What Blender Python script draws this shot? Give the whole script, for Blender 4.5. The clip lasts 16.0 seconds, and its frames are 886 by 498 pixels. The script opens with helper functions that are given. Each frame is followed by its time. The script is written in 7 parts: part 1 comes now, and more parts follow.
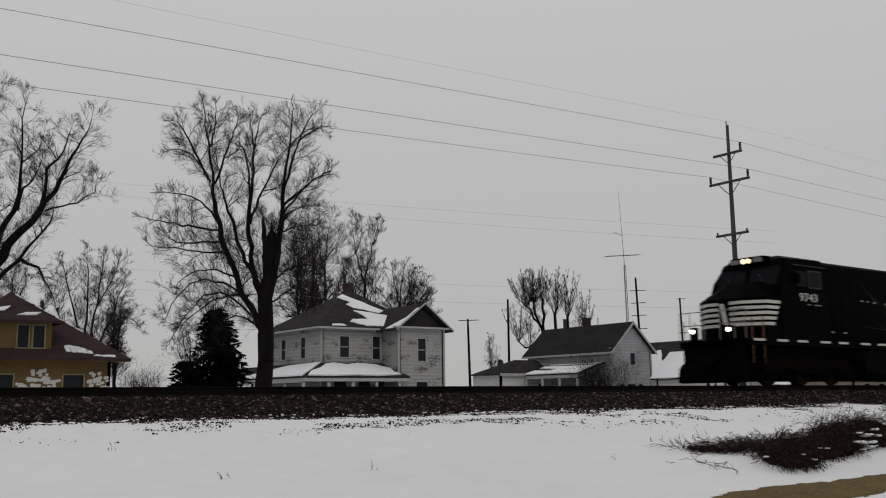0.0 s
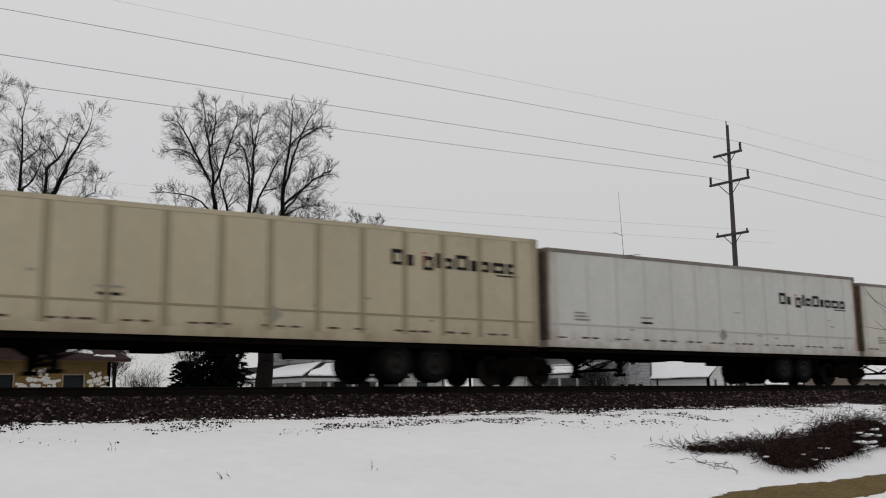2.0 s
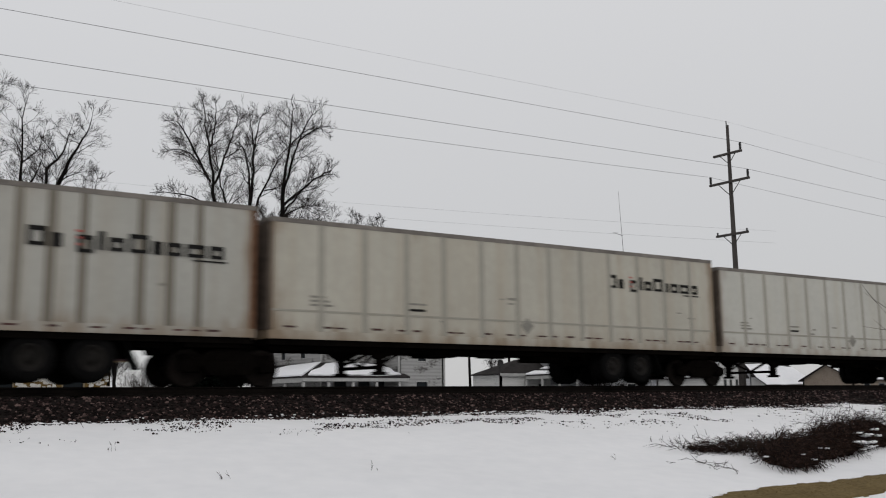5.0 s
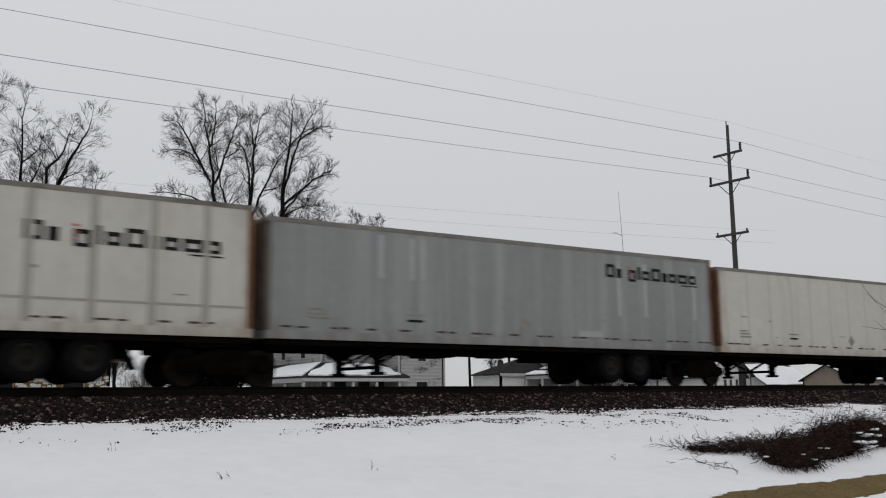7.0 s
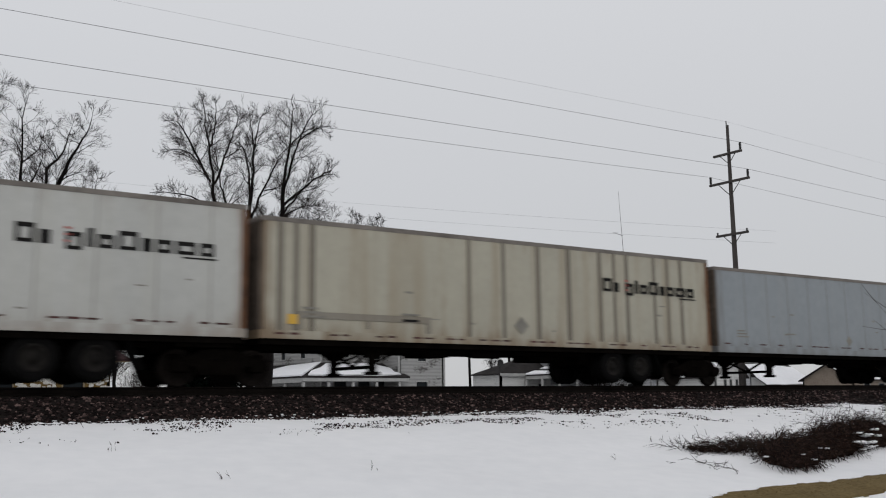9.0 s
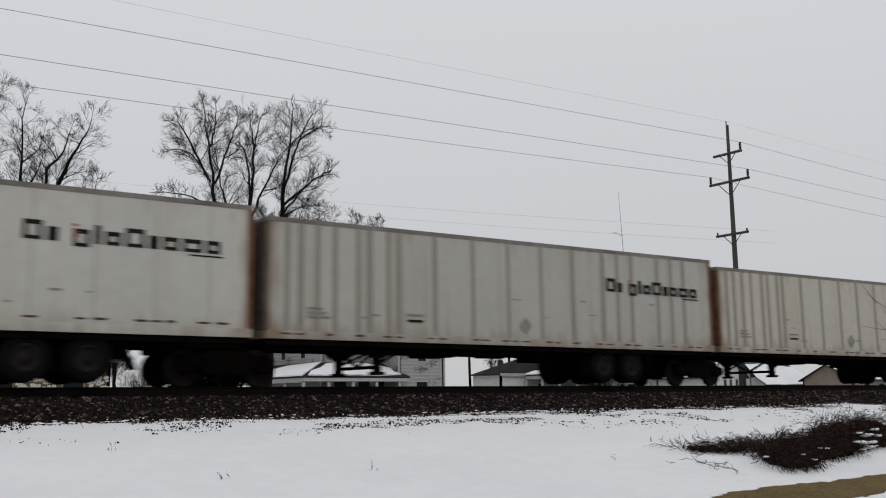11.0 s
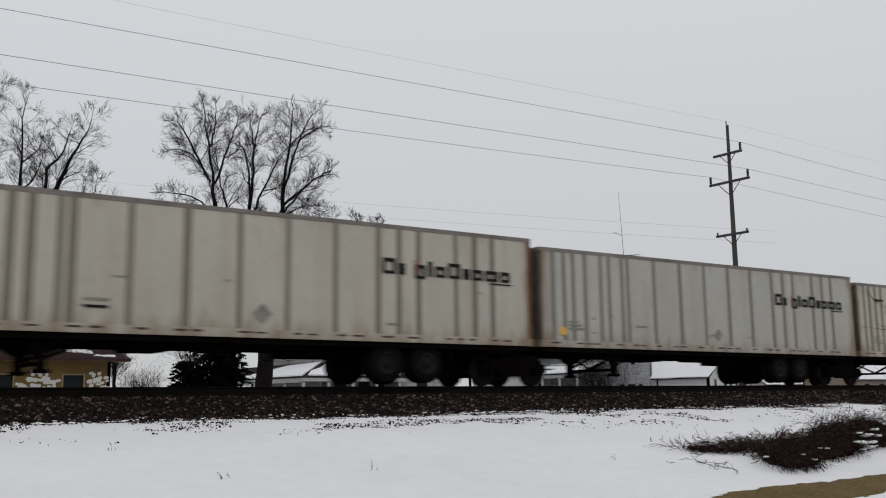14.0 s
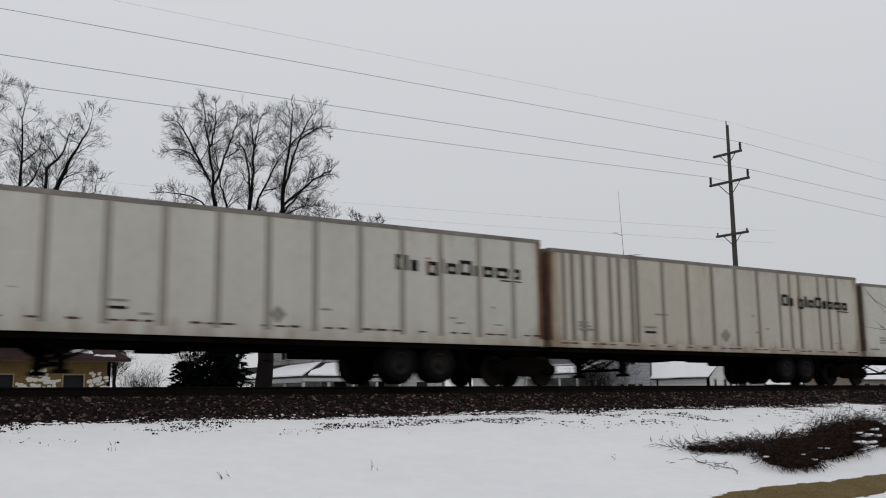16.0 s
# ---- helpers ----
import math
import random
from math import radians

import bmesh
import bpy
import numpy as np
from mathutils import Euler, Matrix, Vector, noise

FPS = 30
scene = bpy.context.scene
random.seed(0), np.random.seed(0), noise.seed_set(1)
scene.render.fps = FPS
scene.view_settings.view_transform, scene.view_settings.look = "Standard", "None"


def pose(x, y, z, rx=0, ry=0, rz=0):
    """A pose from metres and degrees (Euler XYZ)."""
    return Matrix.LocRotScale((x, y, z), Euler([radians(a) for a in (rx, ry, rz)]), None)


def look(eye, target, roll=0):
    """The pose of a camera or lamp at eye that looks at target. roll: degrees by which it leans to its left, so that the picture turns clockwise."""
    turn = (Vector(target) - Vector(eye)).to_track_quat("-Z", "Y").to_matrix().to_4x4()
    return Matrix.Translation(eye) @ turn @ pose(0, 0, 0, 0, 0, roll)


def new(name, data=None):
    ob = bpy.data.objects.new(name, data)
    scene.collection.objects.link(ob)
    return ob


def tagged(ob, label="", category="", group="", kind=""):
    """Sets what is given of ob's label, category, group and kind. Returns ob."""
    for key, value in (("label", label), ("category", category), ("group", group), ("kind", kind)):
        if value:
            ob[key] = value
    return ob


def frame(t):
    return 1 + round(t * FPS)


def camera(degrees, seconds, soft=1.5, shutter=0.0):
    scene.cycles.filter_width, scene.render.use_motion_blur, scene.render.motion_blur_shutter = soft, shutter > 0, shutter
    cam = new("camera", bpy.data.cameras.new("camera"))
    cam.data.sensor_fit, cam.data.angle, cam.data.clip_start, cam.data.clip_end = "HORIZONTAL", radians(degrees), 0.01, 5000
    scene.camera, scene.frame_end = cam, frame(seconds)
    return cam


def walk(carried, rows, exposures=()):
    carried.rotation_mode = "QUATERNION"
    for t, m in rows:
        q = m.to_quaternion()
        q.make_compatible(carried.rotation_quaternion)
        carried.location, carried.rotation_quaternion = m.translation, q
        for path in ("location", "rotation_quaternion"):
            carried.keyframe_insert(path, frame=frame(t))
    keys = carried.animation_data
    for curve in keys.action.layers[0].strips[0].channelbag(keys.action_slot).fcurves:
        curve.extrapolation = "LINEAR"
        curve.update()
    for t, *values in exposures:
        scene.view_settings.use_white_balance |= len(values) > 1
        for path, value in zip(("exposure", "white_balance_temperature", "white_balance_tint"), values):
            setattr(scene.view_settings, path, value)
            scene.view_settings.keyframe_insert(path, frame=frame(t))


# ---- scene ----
EYE = (0.0, 0.0, -0.33)
cam = camera(49.9, 16.0, soft=1.1, shutter=0.22)
VIEW = look(EYE, (29.529, 39.594, 7.438), -0.705)
walk(cam, [(0.0, VIEW), (16.0, VIEW)],
     exposures=[(0.0, -0.30, 6600, 10), (0.6, -0.28, 6600, 10), (1.0, -0.20, 6600, 10), (1.3, -0.08, 6600, 10), (2.0, 0.0, 6600, 10), (3.5, 0.0, 6600, 10), (6.5, 0.0, 6400, 10), (16.0, 0.0, 6380, 10)])

# ---- overcast winter sky: one soft veil, a weak wide sun behind it ----
world = bpy.data.worlds.new("overcast_sky")
scene.world = world
world.use_nodes = True
wn, wl = world.node_tree.nodes, world.node_tree.links
sky = wn.new("ShaderNodeTexSky")
sky.sky_type = "NISHITA"
sky.sun_disc = False
sky.sun_elevation, sky.sun_rotation = radians(32), radians(150)
dim = wn.new("ShaderNodeMix")
dim.data_type, dim.blend_type = "RGBA", "MULTIPLY"
dim.inputs[0].default_value = 1.0
dim.inputs[7].default_value = (0.10, 0.10, 0.10, 1)
veil = wn.new("ShaderNodeMix")
veil.data_type = "RGBA"
veil.inputs[0].default_value = 0.93
veil.inputs[7].default_value = (0.66, 0.66, 0.668, 1)
wl.new(sky.outputs[0], dim.inputs[6])
wl.new(dim.outputs[2], veil.inputs[6])
# an overcast sky grows brighter from the horizon upwards
way, part_z, rise, shade = wn.new("ShaderNodeTexCoord"), wn.new("ShaderNodeSeparateXYZ"), wn.new("ShaderNodeMapRange"), wn.new("ShaderNodeMix")
wl.new(way.outputs["Generated"], part_z.inputs[0])
wl.new(part_z.outputs[2], rise.inputs[0])
rise.inputs[1].default_value, rise.inputs[2].default_value, rise.inputs[3].default_value, rise.inputs[4].default_value = 0.0, 0.45, 0.85, 1.06
shade.data_type, shade.blend_type = "RGBA", "MULTIPLY"
shade.inputs[0].default_value = 1.0
wl.new(veil.outputs[2], shade.inputs[6])
wl.new(rise.outputs[0], shade.inputs[7])
wl.new(shade.outputs[2], wn["Background"].inputs[0])
wn["Background"].inputs[1].default_value = 1.0

sun_data = bpy.data.lights.new("sun", "SUN")
sun_data.energy, sun_data.angle, sun_data.color = 0.6, radians(25), (1.0, 0.97, 0.93)
sun = new("sun", sun_data)
sun.matrix_world = look((-20, -35, 30), (0, 0, 0))


# ---- materials ----
def surface(name, c1, c2, rough=0.7, big=0.6, fine=12.0, bump=0.15, metal=0.0, stretch=(1, 1, 1), mix=0.5, spec=None):
    """A node material with variation at two scales and a fine relief."""
    m = bpy.data.materials.new(name)
    m.use_nodes = True
    n, l = m.node_tree.nodes, m.node_tree.links
    b = n["Principled BSDF"]
    co = n.new("ShaderNodeTexCoord")
    mp = n.new("ShaderNodeMapping")
    mp.inputs["Scale"].default_value = stretch
    l.new(co.outputs["Object"], mp.inputs[0])
    rnd = n.new("ShaderNodeObjectInfo")
    n1, n2 = n.new("ShaderNodeTexNoise"), n.new("ShaderNodeTexNoise")
    for k, s, d in ((n1, big, 5), (n2, fine, 6)):
        k.noise_dimensions = "4D"
        k.inputs["Scale"].default_value, k.inputs["Detail"].default_value = s, d
        l.new(mp.outputs[0], k.inputs["Vector"])
        l.new(rnd.outputs["Random"], k.inputs["W"])
    a = n.new("ShaderNodeMath")
    a.operation = "MULTIPLY_ADD"
    a.inputs[1].default_value = mix
    l.new(n2.outputs[0], a.inputs[0])
    s = n.new("ShaderNodeMath")
    s.operation = "MULTIPLY"
    s.inputs[1].default_value = 1 - mix
    l.new(n1.outputs[0], s.inputs[0])
    l.new(s.outputs[0], a.inputs[2])
    r = n.new("ShaderNodeValToRGB")
    r.color_ramp.elements[0].position, r.color_ramp.elements[1].position = 0.32, 0.68
    r.color_ramp.elements[0].color, r.color_ramp.elements[1].color = (*c1, 1), (*c2, 1)
    l.new(a.outputs[0], r.inputs[0])
    l.new(r.outputs[0], b.inputs["Base Color"])
    b.inputs["Roughness"].default_value, b.inputs["Metallic"].default_value = rough, metal
    b.inputs["Specular IOR Level"].default_value = spec if spec is not None else (0.08 if rough >= 0.8 else 0.3)
    if bump:
        k = n.new("ShaderNodeBump")
        k.inputs["Strength"].default_value, k.inputs["Distance"].default_value = bump, 0.03
        l.new(n2.outputs[0], k.inputs["Height"])
        l.new(k.outputs[0], b.inputs["Normal"])
    return m


def trailer_paint(name, c, dirt, streak=0.5):
    """Sheet metal paint with vertical run-off streaks, road grime low down and blotches."""
    m = surface(name, [v * 0.84 for v in c], [v * 1.02 for v in c], 0.5, 0.42, 5.0, 0.05)
    n, l = m.node_tree.nodes, m.node_tree.links
    b = n["Principled BSDF"]
    base = b.inputs["Base Color"].links[0].from_socket
    co, rnd = n.new("ShaderNodeTexCoord"), n.new("ShaderNodeObjectInfo")
    mp = n.new("ShaderNodeMapping")
    mp.inputs["Scale"].default_value = (2.6, 1.0, 0.10)
    l.new(co.outputs["Object"], mp.inputs[0])
    t = n.new("ShaderNodeTexNoise")
    t.noise_dimensions = "4D"
    t.inputs["Scale"].default_value, t.inputs["Detail"].default_value = 1.0, 7
    l.new(mp.outputs[0], t.inputs["Vector"])
    l.new(rnd.outputs["Random"], t.inputs["W"])
    ramp = n.new("ShaderNodeMapRange")
    ramp.inputs[1].default_value, ramp.inputs[2].default_value = 0.48, 0.74
    ramp.inputs[3].default_value, ramp.inputs[4].default_value = 0.0, streak
    l.new(t.outputs[0], ramp.inputs[0])
    mx = n.new("ShaderNodeMix")
    mx.data_type = "RGBA"
    mx.inputs[7].default_value = (*dirt, 1)
    l.new(ramp.outputs[0], mx.inputs[0])
    l.new(base, mx.inputs[6])
    l.new(mx.outputs[2], b.inputs["Base Color"])
    return m


def splash(m, mud, amount):
    """Ragged brown road dirt thrown up over the ends of a trailer and along its lower edge."""
    n, l = m.node_tree.nodes, m.node_tree.links
    b = n["Principled BSDF"]
    base = b.inputs["Base Color"].links[0].from_socket
    co, rnd, sp = n.new("ShaderNodeTexCoord"), n.new("ShaderNodeObjectInfo"), n.new("ShaderNodeSeparateXYZ")
    l.new(co.outputs["Object"], sp.inputs[0])
    total = None
    for axis, a, z, k in ((0, 0.5, 0.0, 0.5), (0, 15.85, 16.3, 0.45), (2, 1.75, 1.1, 0.32), (2, 3.5, 4.1, 0.16)):
        mr = n.new("ShaderNodeMapRange")
        mr.inputs[1].default_value, mr.inputs[2].default_value, mr.inputs[3].default_value, mr.inputs[4].default_value = a, z, 0.0, k
        l.new(sp.outputs[axis], mr.inputs[0])
        if total is None:
            total = mr.outputs[0]
        else:
            add = n.new("ShaderNodeMath")
            l.new(total, add.inputs[0])
            l.new(mr.outputs[0], add.inputs[1])
            total = add.outputs[0]
    mp = n.new("ShaderNodeMapping")
    mp.inputs["Scale"].default_value = (1.9, 1.0, 0.45)
    l.new(co.outputs["Object"], mp.inputs[0])
    t = n.new("ShaderNodeTexNoise")
    t.noise_dimensions = "4D"
    t.inputs["Scale"].default_value, t.inputs["Detail"].default_value, t.inputs["Roughness"].default_value = 1.6, 8, 0.65
    l.new(mp.outputs[0], t.inputs["Vector"])
    l.new(rnd.outputs["Random"], t.inputs["W"])
    add = n.new("ShaderNodeMath")
    l.new(total, add.inputs[0])
    l.new(t.outputs[0], add.inputs[1])
    mr = n.new("ShaderNodeMapRange")
    mr.interpolation_type = "SMOOTHSTEP"
    mr.inputs[1].default_value, mr.inputs[2].default_value, mr.inputs[3].default_value, mr.inputs[4].default_value = 0.56, 1.0, 0.0, amount
    l.new(add.outputs[0], mr.inputs[0])
    mx = n.new("ShaderNodeMix")
    mx.data_type = "RGBA"
    mx.inputs[7].default_value = (*mud, 1)
    l.new(mr.outputs[0], mx.inputs[0])
    l.new(base, mx.inputs[6])
    l.new(mx.outputs[2], b.inputs["Base Color"])


def plain(name, c, rough=0.5, metal=0.0, emit=0.0):
    m = bpy.data.materials.new(name)
    m.use_nodes = True
    b = m.node_tree.nodes["Principled BSDF"]
    b.inputs["Base Color"].default_value = (*c, 1)
    b.inputs["Roughness"].default_value, b.inputs["Metallic"].default_value = rough, metal
    if emit:
        b.inputs["Emission Color"].default_value, b.inputs["Emission Strength"].default_value = (*c, 1), emit
    return m


def siding(name, c1, c2, pitch=0.13):
    """Painted clapboards: shadowed laps as relief, worn blotches of grey wood."""
    m = surface(name, c1, c2, 0.75, 0.55, 3.2, 0.0, mix=0.42, stretch=(1, 1, 2.5))
    n, l = m.node_tree.nodes, m.node_tree.links
    n["Color Ramp"].color_ramp.elements[0].position, n["Color Ramp"].color_ramp.elements[1].position = 0.38, 0.46
    co, sp, mo, bp = (n.new("ShaderNode" + k) for k in ("TexCoord", "SeparateXYZ", "Math", "Bump"))
    l.new(co.outputs["Object"], sp.inputs[0])
    mo.operation = "PINGPONG"
    mo.inputs[1].default_value = pitch
    l.new(sp.outputs[2], mo.inputs[0])
    bp.inputs["Strength"].default_value, bp.inputs["Distance"].default_value = 0.8, 0.3
    l.new(mo.outputs[0], bp.inputs["Height"])
    l.new(bp.outputs[0], n["Principled BSDF"].inputs["Normal"])
    return m


SNOW = surface("snow", (0.71, 0.715, 0.73), (0.79, 0.79, 0.80), 0.85, 0.35, 3.0, 0.25, spec=0.2)
ROOF_SNOW = surface("roof_snow", (0.70, 0.71, 0.73), (0.80, 0.80, 0.82), 0.85, 0.6, 4.0, 0.3, spec=0.2)
BALLAST = surface("ballast", (0.003, 0.0024, 0.0022), (0.016, 0.012, 0.011), 0.9, 3.0, 24.0, 0.8)
STONE = surface("stone", (0.018, 0.0135, 0.012), (0.105, 0.076, 0.066), 0.9, 2.0, 9.0, 0.4)
STEEL = surface("rail_steel", (0.003, 0.0025, 0.002), (0.009, 0.007, 0.006), 0.85, 2.0, 20.0, 0.2, spec=0.05)
TIE_WOOD = surface("creosoted_wood", (0.005, 0.004, 0.0035), (0.016, 0.013, 0.011), 0.9, 2.0, 25.0, 0.4)
BARK = surface("bark", (0.002, 0.0017, 0.0016), (0.010, 0.008, 0.0072), 0.95, 1.5, 14.0, 0.7, stretch=(3, 3, 0.8))
TWIG = surface("twig_bark", (0.008, 0.0065, 0.006), (0.028, 0.022, 0.020), 0.95, 1.0, 9.0, 0.0)
NEEDLE = surface("spruce_needles", (0.0015, 0.0025, 0.002), (0.005, 0.008, 0.006), 0.95, 1.5, 12.0, 0.2, spec=0.0)
BRUSH = surface("dead_brush", (0.010, 0.007, 0.006), (0.05, 0.033, 0.026), 0.95, 2.0, 10.0, 0.3)
DEADGRASS = surface("dead_grass", (0.085, 0.06, 0.025), (0.19, 0.14, 0.065), 0.95, 1.2, 18.0, 0.5)
POLE_WOOD = surface("weathered_pole", (0.028, 0.025, 0.024), (0.085, 0.077, 0.073), 0.9, 1.0, 12.0, 0.3, stretch=(4, 4, 0.6))
WIRE = plain("aluminium_wire", (0.12, 0.12, 0.125), 0.7)
DRAB = surface("drab_stucco", (0.15, 0.125, 0.10), (0.24, 0.20, 0.165), 0.85, 1.0, 8.0, 0.2)
DARKMETAL = surface("dark_metal", (0.02, 0.02, 0.02), (0.05, 0.05, 0.05), 0.6, 2.0, 15.0, 0.1, 0.5)
WHITE_SIDING = siding("peeling_white_clapboard", (0.085, 0.08, 0.077), (0.265, 0.264, 0.258))
GREY_SIDING = siding("pale_grey_siding", (0.225, 0.23, 0.242), (0.285, 0.29, 0.303))
PALE_SIDING = siding("off_white_siding", (0.36, 0.36, 0.355), (0.46, 0.46, 0.45))
TAN_WALL = surface("ochre_stucco", (0.095, 0.063, 0.024), (0.155, 0.104, 0.042), 0.85, 1.0, 10.0, 0.3)
STONE_VENEER = surface("pale_stone", (0.42, 0.41, 0.38), (0.62, 0.61, 0.58), 0.85, 2.0, 9.0, 0.5)
SHINGLE_BROWN = surface("brown_shingles", (0.024, 0.014, 0.015), (0.056, 0.034, 0.034), 0.9, 1.0, 8.0, 0.5, stretch=(1, 1, 4))
SHINGLE_GREY = surface("grey_shingles", (0.014, 0.013, 0.013), (0.04, 0.036, 0.035), 0.9, 1.0, 8.0, 0.5, stretch=(1, 1, 4))
SHINGLE_DARK = surface("charcoal_shingles", (0.014, 0.013, 0.014), (0.028, 0.025, 0.027), 0.9, 0.5, 9.0, 0.4, stretch=(1, 1, 4))
TRIM = surface("white_trim", (0.25, 0.25, 0.245), (0.36, 0.36, 0.35), 0.7, 1.0, 8.0, 0.1)
TAN_TRIM = surface("cream_trim", (0.15, 0.12, 0.075), (0.24, 0.195, 0.13), 0.7, 1.0, 8.0, 0.1)
BRICK = surface("old_brick", (0.022, 0.017, 0.016), (0.05, 0.036, 0.033), 0.9, 2.0, 12.0, 0.5)
GLASS = plain("window_glass", (0.015, 0.018, 0.02), 0.08)
GLASS.node_tree.nodes["Principled BSDF"].inputs["Specular IOR Level"].default_value = 0.07


# ---- mesh tools ----
def finish(name, bm, material, smooth=False):
    me = bpy.data.meshes.new(name)
    bm.normal_update()
    bm.to_mesh(me)
    bm.free()
    for m in material if isinstance(material, (list, tuple)) else [material]:
        me.materials.append(m)
    if smooth:
        me.shade_smooth()
    return me


def part(name, bm, material, parent, label="", smooth=False, at=None):
    """One mesh object under a thing or a part."""
    ob = new(name, finish(name, bm, material, smooth) if isinstance(bm, bmesh.types.BMesh) else bm)
    ob.parent = parent
    if at is not None:
        ob.matrix_basis = at
    return tagged(ob, label)


def thing(name, m, label, category, group="", kind=""):
    ob = new(name)
    ob.empty_display_size = 0.2
    ob.matrix_basis = m
    return tagged(ob, label, category, group, kind)


def box(bm, x0, x1, y0, y1, z0, z1, bevel=0.0):
    r = bmesh.ops.create_cube(bm, size=1.0)
    vs = r["verts"]
    for v in vs:
        v.co = Vector((x0 + (v.co.x + 0.5) * (x1 - x0), y0 + (v.co.y + 0.5) * (y1 - y0), z0 + (v.co.z + 0.5) * (z1 - z0)))
    if bevel:
        es = list({e for v in vs for e in v.link_edges})
        bmesh.ops.bevel(bm, geom=es, offset=bevel, segments=1, affect="EDGES")
    return vs


def prism(bm, outline, axis, a, b):
    """Extrudes a closed outline (pairs) along axis 'x', 'y' or 'z' from a to b."""
    def put(p, w):
        return {"x": (w, p[0], p[1]), "y": (p[0], w, p[1]), "z": (p[0], p[1], w)}[axis]
    lo = [bm.verts.new(put(p, a)) for p in outline]
    hi = [bm.verts.new(put(p, b)) for p in outline]
    n = len(outline)
    for i in range(n):
        bm.faces.new((lo[i], lo[(i + 1) % n], hi[(i + 1) % n], hi[i]))
    bm.faces.new(lo[::-1])
    bm.faces.new(hi)
    bmesh.ops.recalc_face_normals(bm, faces=bm.faces[:])


def tube(bm, p, q, r0, r1, sides=8, caps=True):
    p, q = Vector(p), Vector(q)
    d = (q - p).normalized()
    a = d.orthogonal().normalized()
    b = d.cross(a)
    rings = []
    for c, r in ((p, r0), (q, r1)):
        rings.append([bm.verts.new(c + (a * math.cos(k * 2 * math.pi / sides) + b * math.sin(k * 2 * math.pi / sides)) * r) for k in range(sides)])
    for k in range(sides):
        bm.faces.new((rings[0][k], rings[0][(k + 1) % sides], rings[1][(k + 1) % sides], rings[1][k]))
    if caps:
        bm.faces.new(rings[0][::-1])
        bm.faces.new(rings[1])


def disc(bm, c, r, w, axis="y", sides=24, hub=None):
    """A wheel-like turned shape about an axis, from profile pairs (radius, offset)."""
    prof = hub or [(0.0, -w / 2), (r, -w / 2), (r, w / 2), (0.0, w / 2)]
    rings = []
    for rad, off in prof:
        ring = []
        for k in range(sides):
            an = 2 * math.pi * k / sides
            if axis == "y":
                p = (c[0] + rad * math.cos(an), c[1] + off, c[2] + rad * math.sin(an))
            elif axis == "z":
                p = (c[0] + rad * math.cos(an), c[1] + rad * math.sin(an), c[2] + off)
            else:
                p = (c[0] + off, c[1] + rad * math.cos(an), c[2] + rad * math.sin(an))
            ring.append(bm.verts.new(p))
        rings.append(ring)
    for a, b in zip(rings, rings[1:]):
        for k in range(sides):
            bm.faces.new((a[k], a[(k + 1) % sides], b[(k + 1) % sides], b[k]))
    bmesh.ops.remove_doubles(bm, verts=[v for ring in rings for v in ring], dist=1e-5)
    bmesh.ops.recalc_face_normals(bm, faces=bm.faces[:])


def made(fn, *args, **kw):
    bm = bmesh.new()
    fn(bm, *args, **kw)
    return bm


def smoothstep(a, b, x):
    t = min(1.0, max(0.0, (x - a) / (b - a)))
    return t * t * (3 - 2 * t)


# ---- ground, ballast and track ----
def ground_z(x, y):
    z = -1.9 + 1.22 * smoothstep(7.5, 18.5, y) ** 0.85
    if y > 24:
        z -= 0.25 * smoothstep(24, 30, y)
    near = smoothstep(4, 8, y) * (1 - smoothstep(18.6, 19.5, y))
    return z + near * (0.05 * noise.noise((x * 0.35, y * 0.5, 0)) + 0.02 * noise.noise((x * 1.7, y * 2.2, 3.0)))


def grid_mesh(name, xs, ys, fz, material):
    vs = [(x, y, fz(x, y)) for y in ys for x in xs]
    n = len(xs)
    fs = [(j * n + i, j * n + i + 1, (j + 1) * n + i + 1, (j + 1) * n + i) for j in range(len(ys) - 1) for i in range(n - 1)]
    me = bpy.data.meshes.new(name)
    me.from_pydata(vs, [], fs)
    me.materials.append(material)
    me.shade_smooth()
    return me


def span(a, b, s):
    return [a + s * i for i in range(int((b - a) / s) + 1)]


XS = [-3000, -900, -400, -150, -60, -30, -15, -6] + span(-2, 44, 0.3) + [46, 50, 60, 75, 100, 150, 300, 800, 3000]
YS = [-3000, -800, -200, -60, -20, -6, 0, 3] + span(5, 19.8, 0.24) + [21, 23, 24, 25, 26.5, 28, 31, 36, 45, 60, 80, 110, 160, 260, 600, 1500, 4000]
ground = tagged(new("ground", grid_mesh("ground", XS, YS, ground_z, SNOW)), "snow-covered ground sloping up to the railway bank", "ground", kind="structure")

TRACK_Y = 21.355


def bed_z(x, y):
    d = abs(y - TRACK_Y)
    top = -0.235 + 0.02 * noise.noise((x * 3.0, y * 3.0, 1.0)) + 0.05 * smoothstep(2.6, 3.3, d) * (noise.noise((x * 2.3, y * 5.0, 7.0)) + 0.7 * noise.noise((x * 5.5, y * 9.0, 3.0)))
    toe = 3.45 + 0.22 * noise.noise((x * 0.45, 5.0, 0)) + 0.1 * noise.noise((x * 1.6, 9.0, 0))
    return top - 0.56 * max(0.0, (d - 1.62) / (toe - 1.62)) ** 0.9


